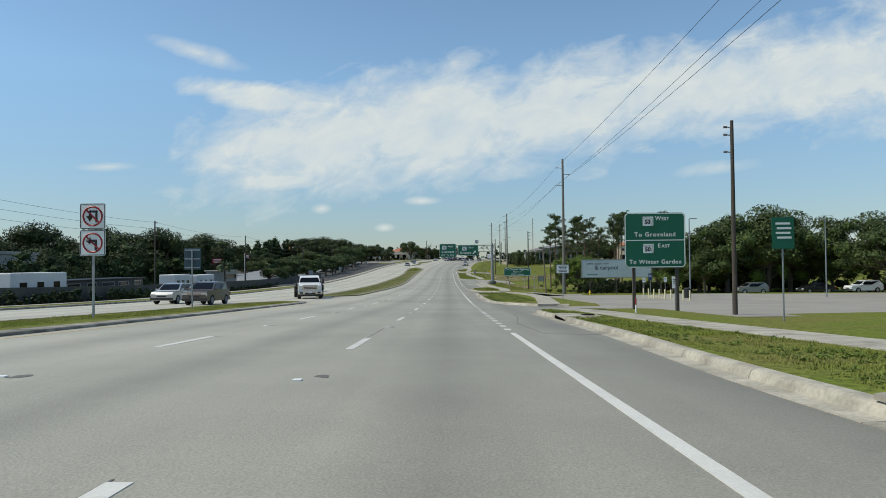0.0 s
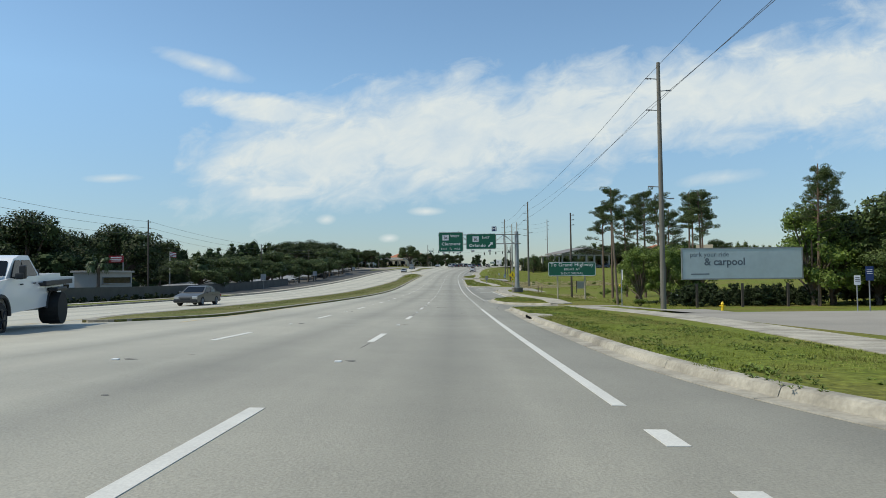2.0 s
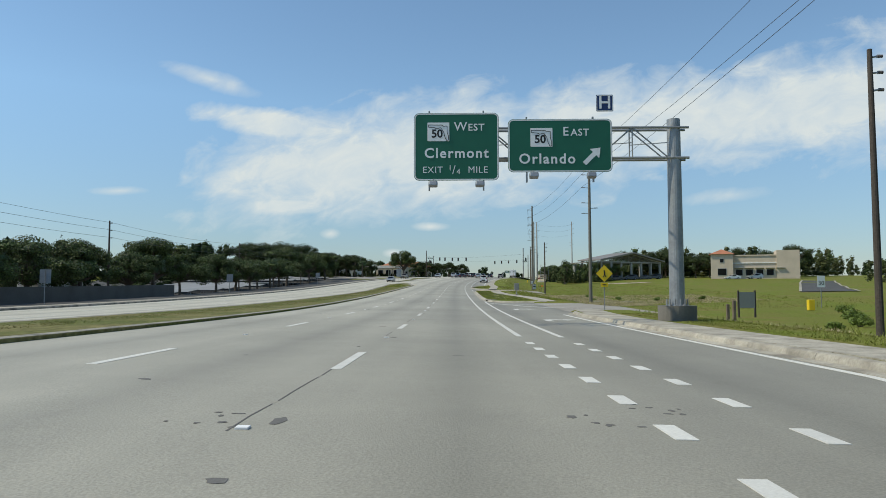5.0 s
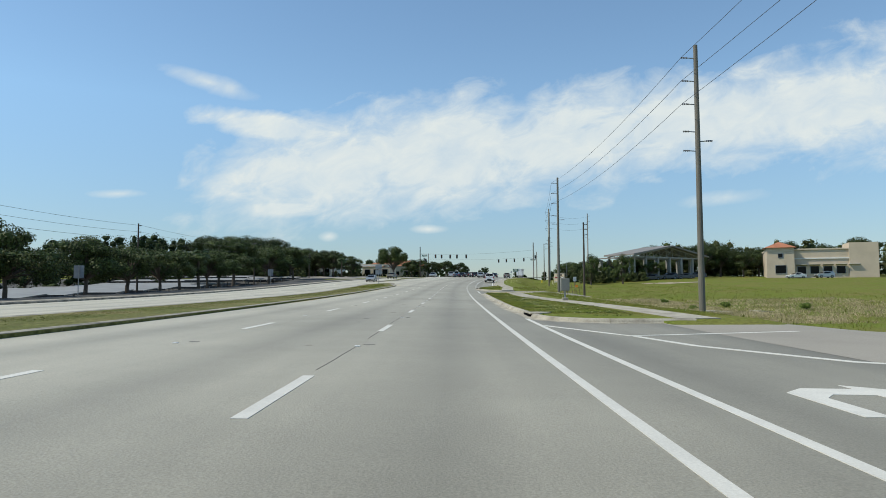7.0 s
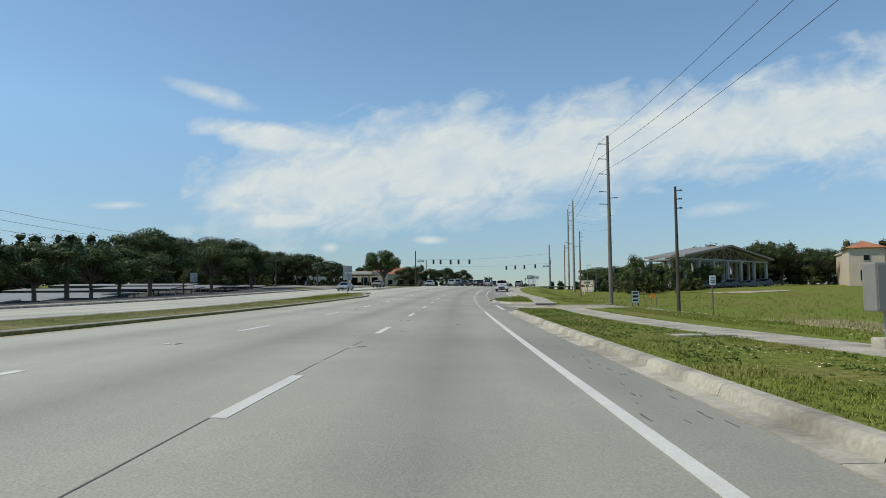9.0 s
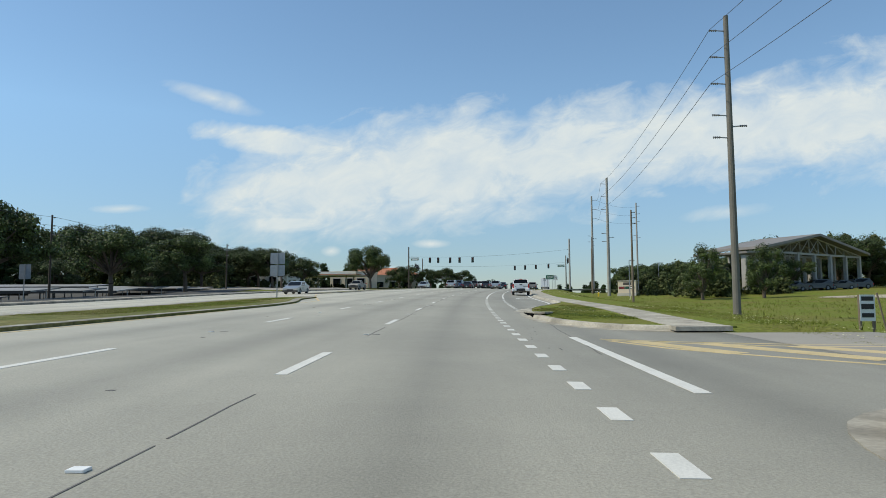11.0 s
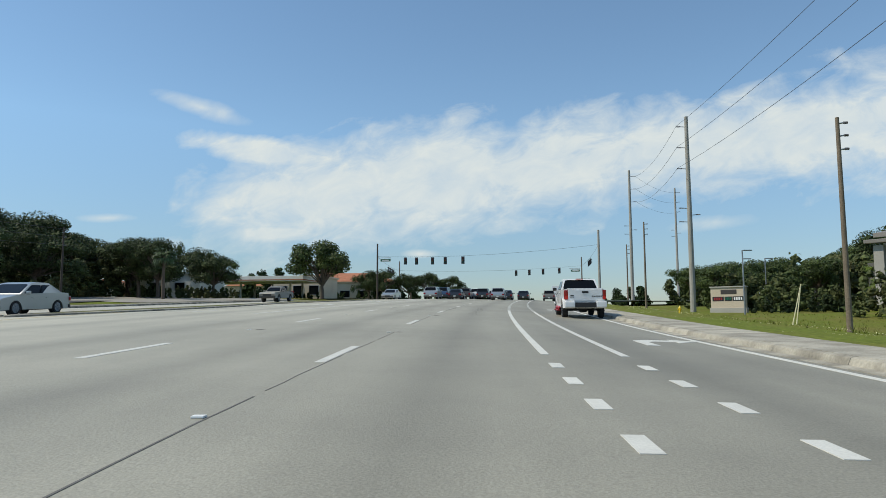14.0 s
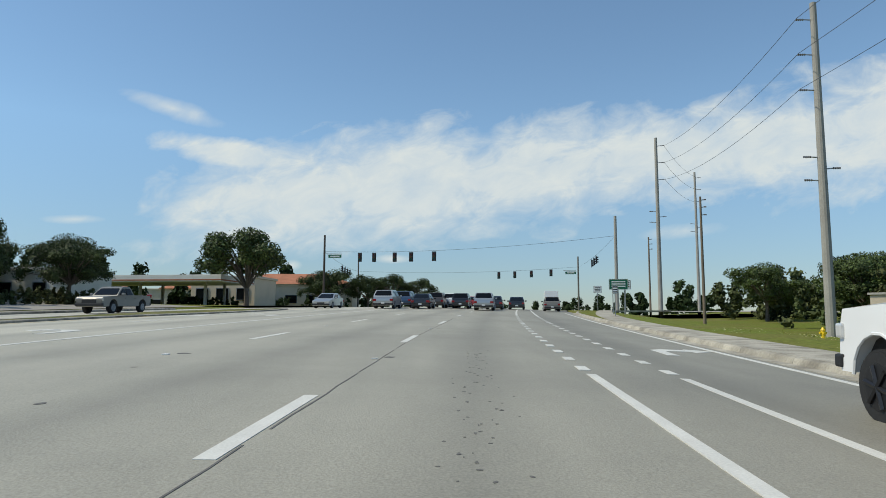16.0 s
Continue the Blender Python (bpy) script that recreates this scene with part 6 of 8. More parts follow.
hydrant(23.5, 336.2)
hydrant(20.0, 96.5)
ob = thing("utility_cabinet", "grey traffic cabinet on a short concrete pedestal", "cabinet", pose(8.0, 202.6, at(10, 202.6, 0.14).z, 0, 0, heading(202)))
bm = BM()
box(bm, (0.42, 0.42, 0.22), (0, 0, 0.11), 0.03)
part("pedestal", bm, CONCRETE, ob)
bm = BM()
rod(bm, (0, 0, 0.2), (0, 0, 0.75), 0.06, None, 10)
part("stem", bm, STEEL, ob)
bm = BM()
box(bm, (0.62, 0.42, 0.9), (0, 0, 1.15), 0.03)
p = part("case", bm, CABINET, ob)
bm = BM()
box(bm, (0.54, 0.012, 0.82), (0, -0.215, 1.15), 0.005)
part("door", bm, CABINET, p)
bm = BM()
box(bm, (0.03, 0.03, 0.12), (0.2, -0.23, 1.15), 0.005)
part("handle", bm, STEEL, p)
ob = thing("sale_sign", "small white and red realty board on two wooden stakes", "sign", pose(15.8, 250, ground_at(15.8, 250), 0, 0, 8))
posts(ob, (-0.28, 0.28), 1.7, 0.045, WOOD_POLE, True)
p = board(ob, 0.62, 1.0, 1.2, material=SIGN_WHITE, r=0.02)
bars(p, [(0, 1.55, 0.5, 0.16), (0, 1.25, 0.52, 0.2), (0, 0.92, 0.5, 0.16)], SIGN_BLACK)
for k, (dx, dy) in enumerate(((1.1, 0.6), (1.5, 0.2), (2.0, 0.9))):
    ob = thing("survey_stake", "thin leaning wooden survey stake", "stake", pose(15.8 + dx, 250 + dy, ground_at(15.8 + dx, 250 + dy), 4 * k - 6, 7 * k - 8, 0), "survey stakes")
    bm = BM()
    box(bm, (0.05, 0.05, 1.9), (0, 0, 0.85))
    part("stake", bm, WOOD_POLE, ob)
    if k == 1:
        bm = BM()
        box(bm, (0.4, 0.02, 0.35), (0.1, -0.03, 1.3))
        part("flag", bm, ORANGE, ob, "orange marker cloth")
ob = thing("field_board", "dark framed notice board on two posts seen in the field", "sign", pose(22.6, 166, ground_at(22.6, 166), 0, 0, 10))
posts(ob, (-0.7, 0.7), 2.1, 0.06, WOOD_DARK, True)
board(ob, 1.3, 1.25, 1.35, material=STUCCO_GREY, r=0.02)
ob = thing("utility_box", "yellow utility marker box in the field", "cabinet", pose(31.6, 174, ground_at(31.6, 174)) @ Matrix.Diagonal((0.75, 0.75, 0.95, 1)))
bm = BM()
box(bm, (0.7, 0.6, 1.0), (0, 0, 0.5), 0.06)
part("case", bm, SIGN_YELLOW, ob)
for k, x in enumerate((12.3, 13.2)):
    ob = thing("wood_post", "short weathered wooden post in the grass", "post", pose(x, 143 + k * 3, ground_at(x, 143 + k * 3)), "wooden posts in the grass")
    bm = BM()
    box(bm, (0.13, 0.13, 1.15), (0, 0, 0.45), 0.015)
    part("post", bm, WOOD_POLE, ob)
ob = thing("manhole_slab", "flat concrete utility slab in the verge", "slab", pose(*at(8.0, 206.5, 0.15), 0, 0, 0))
bm = BM()
box(bm, (1.4, 0.9, 0.08), (0, 0, 0), 0.015)
part("slab", bm, CONCRETE, ob)
for k, (x, y, a) in enumerate(((23.0, 314, 14), (23.5, 314.5, 9))):
    ob = thing("guy_guard", "slanting pale yellow guy wire guard", "post", pose(x, y, ground_at(x, y), 0, a, 0), "guy wire guards")
    bm = BM()
    rod(bm, (0, 0, 0), (0, 0, 2.6), 0.04, 0.03, 8)
    part("guard", bm, BOLLARD_PAINT, ob)

# station price sign
mz = ground_at(28.3, 336.4)
ob = thing("monument_sign", "beige monument sign with red and dark price panels", "sign", pose(28.3, 336.4, mz, 0, 0, -44))
bm = BM()
box(bm, (3.5, 0.6, 0.5), (0, 0, 0.2), 0.03)
part("base", bm, STUCCO_GREY, ob)
bm = BM()
box(bm, (3.3, 0.45, 2.0), (0, 0, 1.4), 0.03)
p = part("body", bm, STUCCO, ob)
bm = BM()
box(bm, (3.5, 0.65, 0.12), (0, 0, 2.45), 0.02)
part("cap", bm, STUCCO_GREY, ob)
bm = BM()
box(bm, (1.5, 0.03, 0.42), (0.1, -0.235, 1.98), 0.03)
part("logo_panel", bm, CAR_BROWN, p, "dark brown blank logo panel")
for k, (px, pw, m) in enumerate(((-0.92, 1.1, SIGN_RED), (0.05, 0.7, SIGN_GREEN), (0.98, 1.05, SIGN_WHITE))):
    bm = BM()
    box(bm, (pw, 0.03, 0.42), (px, -0.235, 1.32), 0.01)
    q = part("price_panel", bm, SIGN_BLACK, p, "black price panel")
    bars(q, [(px - pw * 0.3 + n * pw * 0.2, 1.32, pw * 0.13, 0.26) for n in range(4)], m, -0.254)


def street_lamp(x, y, h, side):
    ob = thing("lot_lamp", "slim pale pole lamp with one flat head", "street lamp", pose(x, y, ground_at(x, y)), "lamps by the station lot")
    bm = BM()
    rod(bm, (0, 0, -0.1), (0, 0, h), 0.08, 0.055, 10)
    part("pole", bm, ALU, ob)
    bm = BM()
    box(bm, (0.75, 0.28, 0.09), (side * 0.45, 0, h), 0.02)
    part("head", bm, ALU, ob)


for x, y, h, s in ((26.9, 76, 9.0, 1), (42, 76, 9.0, -1), (27.1, 330.2, 5.6, 1), (30.5, 338, 5.2, 1), (36, 345, 5.5, 1), (44, 350, 5.5, -1)):
    street_lamp(x, y, h, s)
for x, y, mtl, w, h, lab, z in ((18.1, 354.5, SIGN_GREEN, 1.5, 0.85, "green lane guide sign beside a white arrow sign", 2.4), (19.1, 356, SIGN_WHITE, 0.9, 0.75, "white lane sign with small writing", 2.4), (22.5, 377.5, SIGN_WHITE, 0.9, 0.8, "white lane sign near the corner", 2.4), (16.5, 350, SIGN_WHITE, 0.4, 0.6, "small white sign on a post", 1.9)):
    ob = sign_thing("lane_sign", lab, x, y)
    posts(ob, (-w * 0.3, w * 0.3) if w > 1 else (0,), z + h / 2, 0.03, STEEL, True)
    p = board(ob, w, h, z, material=mtl, border=SIGN_WHITE if mtl == SIGN_GREEN else SIGN_BLACK, r=0.05)
    bars(p, [(0, z + 0.2 - 0.18 * k, w * 0.72, 0.08) for k in range(3)], SIGN_WHITE if mtl == SIGN_GREEN else SIGN_BLACK)


# ---- signals at the junction ----
def signal_head(p, drop, yaw, group):
    """A three-lens signal hung under a wire at p."""
    ob = thing("traffic_signal", "black three-lens traffic signal hanging from a span wire", "traffic signal", pose(p.x, p.y, p.z, 0, 0, yaw), group)
    bm = BM()
    rod(bm, (0, 0, 0), (0, 0, -drop), 0.025, None, 6)
    part("hanger", bm, STEEL, ob)
    bm = BM()
    box(bm, (0.36, 0.24, 1.12), (0, 0, -drop - 0.56), 0.03)
    case = part("housing", bm, BLACK_PLASTIC, ob)
    bm = BM()
    box(bm, (0.62, 0.02, 1.4), (0, 0.09, -drop - 0.56), 0.005)
    part("backplate", bm, BLACK_PLASTIC, ob)
    for k, m in enumerate((LENS_RED, LENS_AMBER, LENS_GREEN)):
        z = -drop - 0.2 - 0.36 * k
        bm = BM()
        rod(bm, (0, -0.11, z), (0, -0.135, z), 0.145, None, 14)
        part("lens", bm, m, case, "dark glass lens")
        bm = BM()
        arc = [[bm.verts.new((r * math.cos(radians(-10 + q * 22.2)), y, z + r * math.sin(radians(-10 + q * 22.2)))) for r, y in ((0.150, -0.12), (0.165, -0.12), (0.165, -0.32), (0.150, -0.32))] for q in range(10)]
        for a, b in zip(arc[:-1], arc[1:]):
            for q in range(4):
                bm.faces.new((a[q], a[(q + 1) % 4], b[(q + 1) % 4], b[q]))
        bm.faces.new(arc[0][::-1])
        bm.faces.new(arc[-1])
        part("visor", bm, BLACK_PLASTIC, case)
    return ob


LENS_RED = mat("red_lens", (0.16, 0.01, 0.01), 0.2, grain=0, bump=0)
LENS_AMBER = mat("amber_lens", (0.16, 0.07, 0.01), 0.2, grain=0, bump=0)
LENS_GREEN = mat("green_lens", (0.01, 0.09, 0.06), 0.2, grain=0, bump=0)


def span_pole(x, y, top, r, material, label):
    g = ground_at(x, y)
    ob = thing("signal_pole", label, "pole", pose(x, y, g), "poles of the signal spans")
    bm = BM()
    rod(bm, (0, 0, -0.3), (0, 0, top - g), r, r * 0.75, 12)
    part("shaft", bm, material, ob)
    return ob


span_pole(-12.7, 408.8, 15.1, 0.2, WOOD_DARK, "dark strain pole of the signal span")
span_pole(27.0, 385.3, 14.8, 0.24, POLE_PALE, "pale concrete strain pole of the signal span")
span_pole(-11.1, 452, 15.0, 0.2, POLE_CONC, "pale concrete strain pole across the junction")
span_pole(34.4, 437, 14.7, 0.2, POLE_CONC, "pale concrete strain pole across the junction")
P1, P2, P3, P4 = Vector((-12.7, 408.8, 12.5)), Vector((27, 385.3, 12.3)), Vector((-11.1, 452, 12.6)), Vector((34.4, 437, 12.6))


def span(a, b, sag, spots, yaw, drop=0.25):
    wire(a, b, sag, 0.02)
    for f in spots:
        signal_head(a.lerp(b, f) - Vector((0, 0, sag * 4 * f * (1 - f))), drop, yaw, "signals over the junction")


span(P1, P2, 0.75, (0.148, 0.205, 0.285, 0.347, 0.431), -9)
span(P3, P4, 0.7, (0.66, 0.73, 0.802, 0.886), -12)
span(P2, P4, 0.5, (0.40, 0.46, 0.52), 80)
span(P1, P3, 0.5, (0.45, 0.53, 0.61, 0.69), -85)
for x, y, z in ((-11.3, 408.4, 11.7), (32.6, 437.2, 11.4)):
    ob = thing("street_name_sign", "green street name blade on an arm", "sign", pose(x, y, z, 0, 0, -10))
    bm = BM()
    rod(bm, (-1.2, 0, 0.5), (1.4, 0, 0.5), 0.04, None, 6)
    part("arm", bm, STEEL, ob)
    p = board(ob, 2.2, 0.6, 0.0, 0.3, SIGN_GREEN, SIGN_WHITE, 0.05)
    bars(p, [(0.3, 0.0, 1.5, 0.16)], SIGN_WHITE)


# ---- buildings ----
def window_unit(parent, size, place, turn=0.0):
    m = Matrix.Translation(place) @ Matrix.Rotation(radians(turn), 4, "Z")
    w, h = size
    bm = BM()
    frame_ring(bm, w, h, 0.08, 0.14, 0.02, (0, 0, 0))
    bm.transform(m)
    f = part("window", bm, ALU, parent)
    bm = BM()
    box(bm, (w - 0.1, 0.03, h - 0.1), (0, 0.02, 0))
    bm.transform(m)
    part("pane", bm, GLASS_DARK, f, "dark window pane")


def block(name, label, x, y, w, d, h, wall, roof, windows=(), turn=0.0, parapet=0.4, z=None):
    ob = thing(name, label, "building", pose(x, y, ground_at(x, y) if z is None else z, 0, 0, turn))
    bm = BM()
    box(bm, (w, d, h + 0.6), (0, 0, h / 2 - 0.3))
    part("wall", bm, wall, ob)
    bm = BM()
    box(bm, (w + 0.5, d + 0.5, parapet), (0, 0, h + parapet / 2 - 0.003), 0.05)
    part("roof", bm, roof, ob)
    for wx, wz, ww, wh in windows:
        window_unit(ob, (ww, wh), (wx, -d / 2 - 0.05, wz))
    return ob


def hip_roof(ob, w, d, z, h, mtl, x=0.0, y=0.0):
    bm = BM()
    r = min(w, d) / 2
    c = [bm.verts.new((x + sx * w / 2, y + sy * d / 2, z)) for sx, sy in ((-1, -1), (1, -1), (1, 1), (-1, 1))]
    t = [bm.verts.new((x - max(w / 2 - r, 0.1), y, z + h)), bm.verts.new((x + max(w / 2 - r, 0.1), y, z + h))]
    bm.faces.new(c[::-1])
    for q in ((c[0], c[1], t[1], t[0]), (c[1], c[2], t[1]), (c[2], c[3], t[0], t[1]), (c[3], c[0], t[0])):
        bm.faces.new(q)
    part("roof", bm, mtl, ob, "orange tiled hip roof")


# gabled open-sided pavilion on the rise
pz = ground_at(56, 334) + 0.1
ob = thing("pavilion", "open gabled canopy building with steel trusses on columns", "building", pose(56.0, 331, pz, 0, 0, 33))
Wd, Dp, EZ, AZ = 27.5, 9.0, 7.2 - pz, 9.55 - pz
bm = BM()
for yy0, yy1 in ((-1.2, Dp),):
    v = [bm.verts.new(p) for p in ((-Wd / 2 - 0.8, yy0, EZ - 0.15), (0, yy0, AZ), (Wd / 2 + 0.8, yy0, EZ - 0.15), (-Wd / 2 - 0.8, yy1, EZ - 0.15), (0, yy1, AZ), (Wd / 2 + 0.8, yy1, EZ - 0.15))]
    v2 = [bm.verts.new(p.co + Vector((0, 0, 0.38))) for p in v]
    for a, b, c, d in ((0, 1, 4, 3), (1, 2, 5, 4)):
        bm.faces.new((v[a], v[b], v[c], v[d]))
        bm.faces.new((v2[d], v2[c], v2[b], v2[a]))
    for a, b in ((0, 1), (1, 2), (2, 5), (5, 4), (4, 3), (3, 0)):
        bm.faces.new((v[a], v2[a], v2[b], v[b]))
part("roof", bm, ROOF_METAL, ob, "grey-brown sheet roof")
# Trusses and columns are greyed in colour for the shade below the roof.
for k, yy in enumerate((0.0, 4.2, 8.4)):
    bm = BM()
    box(bm, (Wd, 0.25, 0.3), (0, yy, EZ - 0.45))
    for s in (-1, 1):
        rod(bm, (0, yy, AZ - 0.2), (s * Wd / 2, yy, EZ - 0.3), 0.12, None, 6)
        for q in range(5):
            xa = s * (q + 0.5) * Wd / 11
            zt = AZ - 0.2 - (AZ - EZ) * abs(xa) / (Wd / 2)
            rod(bm, (xa, yy, EZ - 0.45), (xa, yy, zt), 0.08, None, 6)
            rod(bm, (xa, yy, EZ - 0.45), (xa - s * Wd / 11, yy, zt + 0.4 * (q > 0)), 0.06, None, 6)
    part("truss", bm, STUCCO_GREY, ob, "pale steel truss")
    for xx in (-Wd / 2 + 0.5, -9, -4.5, 0, 4.5, 9, Wd / 2 - 0.5):
        bm = BM()
        box(bm, (0.5, 0.5, EZ - 0.3), (xx, yy, (EZ - 0.3) / 2 - 0.1), 0.03)
        part("column", bm, STUCCO_GREY, ob)
bm = BM()
box(bm, (17, 2.5, 3.4), (-8.5, 7.2, 1.6))
part("shop_wall", bm, WALL_UNDER_ROOF, ob, "inner wall darkened for the shade under the roof")
bm = BM()
box(bm, (9, 0.3, 0.8), (-7, 5.8, 2.7))
part("sign_band", bm, SIGN_RED, ob, "dark red band over the shop door")
for k in range(4):
    window_unit(ob, (2.4, 2.0), (-14.3 + 2.9 * k, 5.88, 1.3))
bm = BM()
box(bm, (4.6, 9.0, 0.3), (-Wd / 2 - 2.6, 3.4, EZ - 0.72), 0.03, Matrix.Rotation(radians(-4), 4, "Y"))
part("wing_roof", bm, ROOF_METAL, ob, "lower sheet roof of the side wing")
for xx, wide in ((-4.0, 0.8), (-1.4, 0.5)):
    for yy in (-0.2, 7.0):
        bm = BM()
        box(bm, (wide, wide, EZ - 0.9), (-Wd / 2 + xx, yy, (EZ - 0.9) / 2 - 0.3), 0.03)
        part("column", bm, STUCCO_GREY, ob)
ob = block("bank_building", "cream stucco building with orange tiled towers", 97.5, 338, 25, 15, 7.0, STUCCO, STUCCO, [(-4.5 + 3.0 * k, 1.8, 2.1, 2.0) for k in range(5)], -20)
for k in range(5):
    bm = BM()
    box(bm, (2.5, 1.1, 0.12), (-4.5 + 3.0 * k, -8.1, 3.1), 0, Matrix.Rotation(radians(-18), 4, "X"))
    part("awning", bm, STUCCO_GREY, ob, "pale grey awning")
bm = BM()
box(bm, (25.3, 0.3, 0.35), (0, -7.6, 4.8), 0.03)
part("ledge", bm, WHITE_WALL, ob, "pale stone ledge")
bm = BM()
box(bm, (6.5, 9, 9.0), (9.6, -3.5, 4.2))
part("end_block", bm, STUCCO, ob)
for x, w in ((-9.6, 6.5),):
    bm = BM()
    box(bm, (w, 7, 8.0), (x, -6, 3.7))
    part("tower", bm, STUCCO, ob)
    window_unit(ob, (2.6, 2.2), (x, -9.56, 2.0))
    window_unit(ob, (1.2, 1.2), (x, -9.56, 5.6))
    hip_roof(ob, w + 1.2, 8.2, 7.68, 1.7, ROOF_TILE, x, -6)
# far side
block("yard_office", "grey flat-roofed building beside the yard", -73, 91, 26, 16, 9.2, STUCCO_GREY, STUCCO_GREY, [(6, 6.4, 2.2, 1.6), (10, 6.4, 2.2, 1.6)])
ob = thing("gas_canopy", "flat white filling station canopy on columns", "building", pose(-37.5, 404, ground_at(-37.5, 404), 0, 0, -10))
cz0 = 7.0 - ground_at(-37.5, 404)
bm = BM()
box(bm, (27, 11, 0.95), (0, 0, cz0 + 0.45), 0.04)
part("deck", bm, WHITE_WALL, ob)
bm = BM()
box(bm, (27.05, 11.05, 0.18), (0, 0, cz0 + 0.2))
part("stripe", bm, ROOF_TILE, ob, "faded red stripe round the deck")
for xx in (-10, 0, 10):
    for yy in (-3, 3):
        bm = BM()
        box(bm, (0.35, 0.35, cz0 + 0.4), (xx, yy, (cz0 - 0.3) / 2), 0.03)
        part("column", bm, STUCCO_GREY, ob)
block("station_shop", "pale station shop with dark windows", -29, 418, 11, 9, 4.4, STUCCO, STUCCO, [(-3.5, 1.8, 2.2, 2.0), (0, 1.8, 2.2, 2.0), (3.5, 1.8, 2.2, 2.0)], -10, z=ground_at(-29, 418))
block("white_shop", "small white building beside the palms", -45, 389, 12, 9, 3.8, WHITE_WALL, WHITE_WALL, [(-2, 1.7, 1.8, 1.4), (2.5, 1.7, 1.8, 1.4)], -8, z=ground_at(-45, 389))
ob = block("red_roof_shop", "low shop with an orange tiled roof behind the oak", -25, 454, 26, 12, 4.6, STUCCO, STUCCO, [(-9 + 4.5 * k, 1.8, 2.6, 1.8) for k in range(5)], 0, z=ground_at(-25, 454))
hip_roof(ob, 27, 13, 5.0, 2.6, ROOF_TILE)
ob = block("plaza", "long plaza with orange tiled roofs on the rise", -95, 520, 70, 20, 6.0, STUCCO, STUCCO, [(-30 + 6 * k, 2.0, 3.5, 2.2) for k in range(11)], 0, z=ground_at(-95, 520))
for x in (-26, 0, 26):
    hip_roof(ob, 14, 22, 6.4, 4.0, ROOF_TILE, x, 0)


def carport(x, y, w, group="rows of yard carports"):
    g = ground_at(x, y)
    ob = thing("carport", "long low carport with a pale sheet roof on dark posts", "carport", pose(x, y, g, 0, 0, 0), group)
    bm = BM()
    box(bm, (w, 5.6, 0.14), (0, 0, 2.75), 0, Matrix.Rotation(radians(5), 4, "X"))
    part("roof_sheet", bm, ROOF_PALE, ob)
    # Shade under the roof edge is given as a black fascia.
    bm = BM()
    box(bm, (w, 0.08, 0.32), (0, -2.78, 2.42))
    part("fascia", bm, SIGN_BLACK, ob, "fascia coloured black for its shade")
    for k in range(5):
        bm = BM()
        box(bm, (0.14, 0.14, 2.9), (-w / 2 + 0.5 + k * (w - 1) / 4, 0.4, 1.3))
        part("post", bm, STEEL, ob)
    return ob


cp = carport(-63, 192, 26)
for k in range(1, 13):
    y = 192 + 10.5 * k
    copy_thing(cp, pose(-62.5 - (k % 3) * 0.8, y, ground_at(-62.5, y), 0, 0, 0))
for k in range(6):
    y = 296 + 9.2 * k
    copy_thing(cp, pose(-49.7 + 0.5 * (k % 2), y, zroad(y) - 2.0 - 0.12 * (k % 3), 0, 0, 1.5 - 1.4 * (k % 3)) @ Matrix.Diagonal((0.46, 1, 1, 1)))


def yard_wall():
    ob = thing("yard_wall", "low masonry wall along the storage yard, darkened for its shaded face", "wall", kind="structure")
    verts, faces = [], []
    n = 60
    for i in range(n + 1):
        y = 40 + (204 - 40) * i / n
        p = Vector((-38.2, y, ground_at(-38.2, y)))
        top = 2.45
        verts += [p + Vector((0, 0, -0.3)), p + Vector((0.2, 0, -0.3)), p + Vector((0.2, 0, top)), p + Vector((0, 0, top))]
    for i in range(n):
        a = 4 * i
        for k in range(4):
            faces.append((a + k, a + (k + 1) % 4, a + 4 + (k + 1) % 4, a + 4 + k))
    raw("wall_body", verts, faces, WALL_DARKENED, ob)


yard_wall()


def trailer(x, y, w, d, h, turn, label):
    ob = thing("motorhome", label, "trailer", pose(x, y, ground_at(x, y), 0, 0, turn), "vehicles parked in the yard")
    bm = BM()
    box(bm, (w, d, h - 0.5), (0, 0, 0.5 + (h - 0.5) / 2), 0.12)
    p = part("body", bm, WHITE_WALL, ob)
    bm = BM()
    box(bm, (w * 0.96, 0.02, 0.3), (0, -d / 2 - 0.006, 1.2))
    part("stripe", bm, CAR_RED if int(y) % 2 else CAR_BLUE, p, "coloured side stripe")
    for k in range(3):
        bm = BM()
        box(bm, (1.1, 0.03, 0.6), (-w * 0.3 + k * w * 0.3, -d / 2 - 0.008, h * 0.68), 0.01)
        part("window", bm, GLASS_DARK, p)
    for s in (-0.3, 0.32):
        bm = BM()
        rod(bm, (s * w, -d / 2 + 0.05, 0.4), (s * w, -d / 2 + 0.35, 0.4), 0.4, None, 14)
        part("wheel", bm, RUBBER, ob)


for x, y, w, h, lab in ((-42.2, 68.3, 9.0, 3.9, "white motorhome with a red stripe parked behind the wall"), (-42.2, 105.2, 6.6, 3.75, "white box trailer parked behind the wall"), (-42.4, 115.8, 9.0, 3.65, "white motorhome parked behind the wall"), (-42.4, 167.5, 9.0, 2.95, "white and red bus parked under the trees"), (-44.0, 186, 8.0, 3.0, "long white bus parked under the trees")):
    trailer(x, y, w, 2.4, h, 90 + rng.uniform(-3, 3), lab)
ob = block("storage_row", "long low grey storage building with dark openings", -48.5, 86, 34, 4.5, 3.95, WALL_DARKENED, SIGN_BLACK, [(-15.2 + 4.3 * k, 3.35, (3.0, 2.2, 3.3)[k % 3], 0.62) for k in range(8)], 90, 0.16, -4.55)
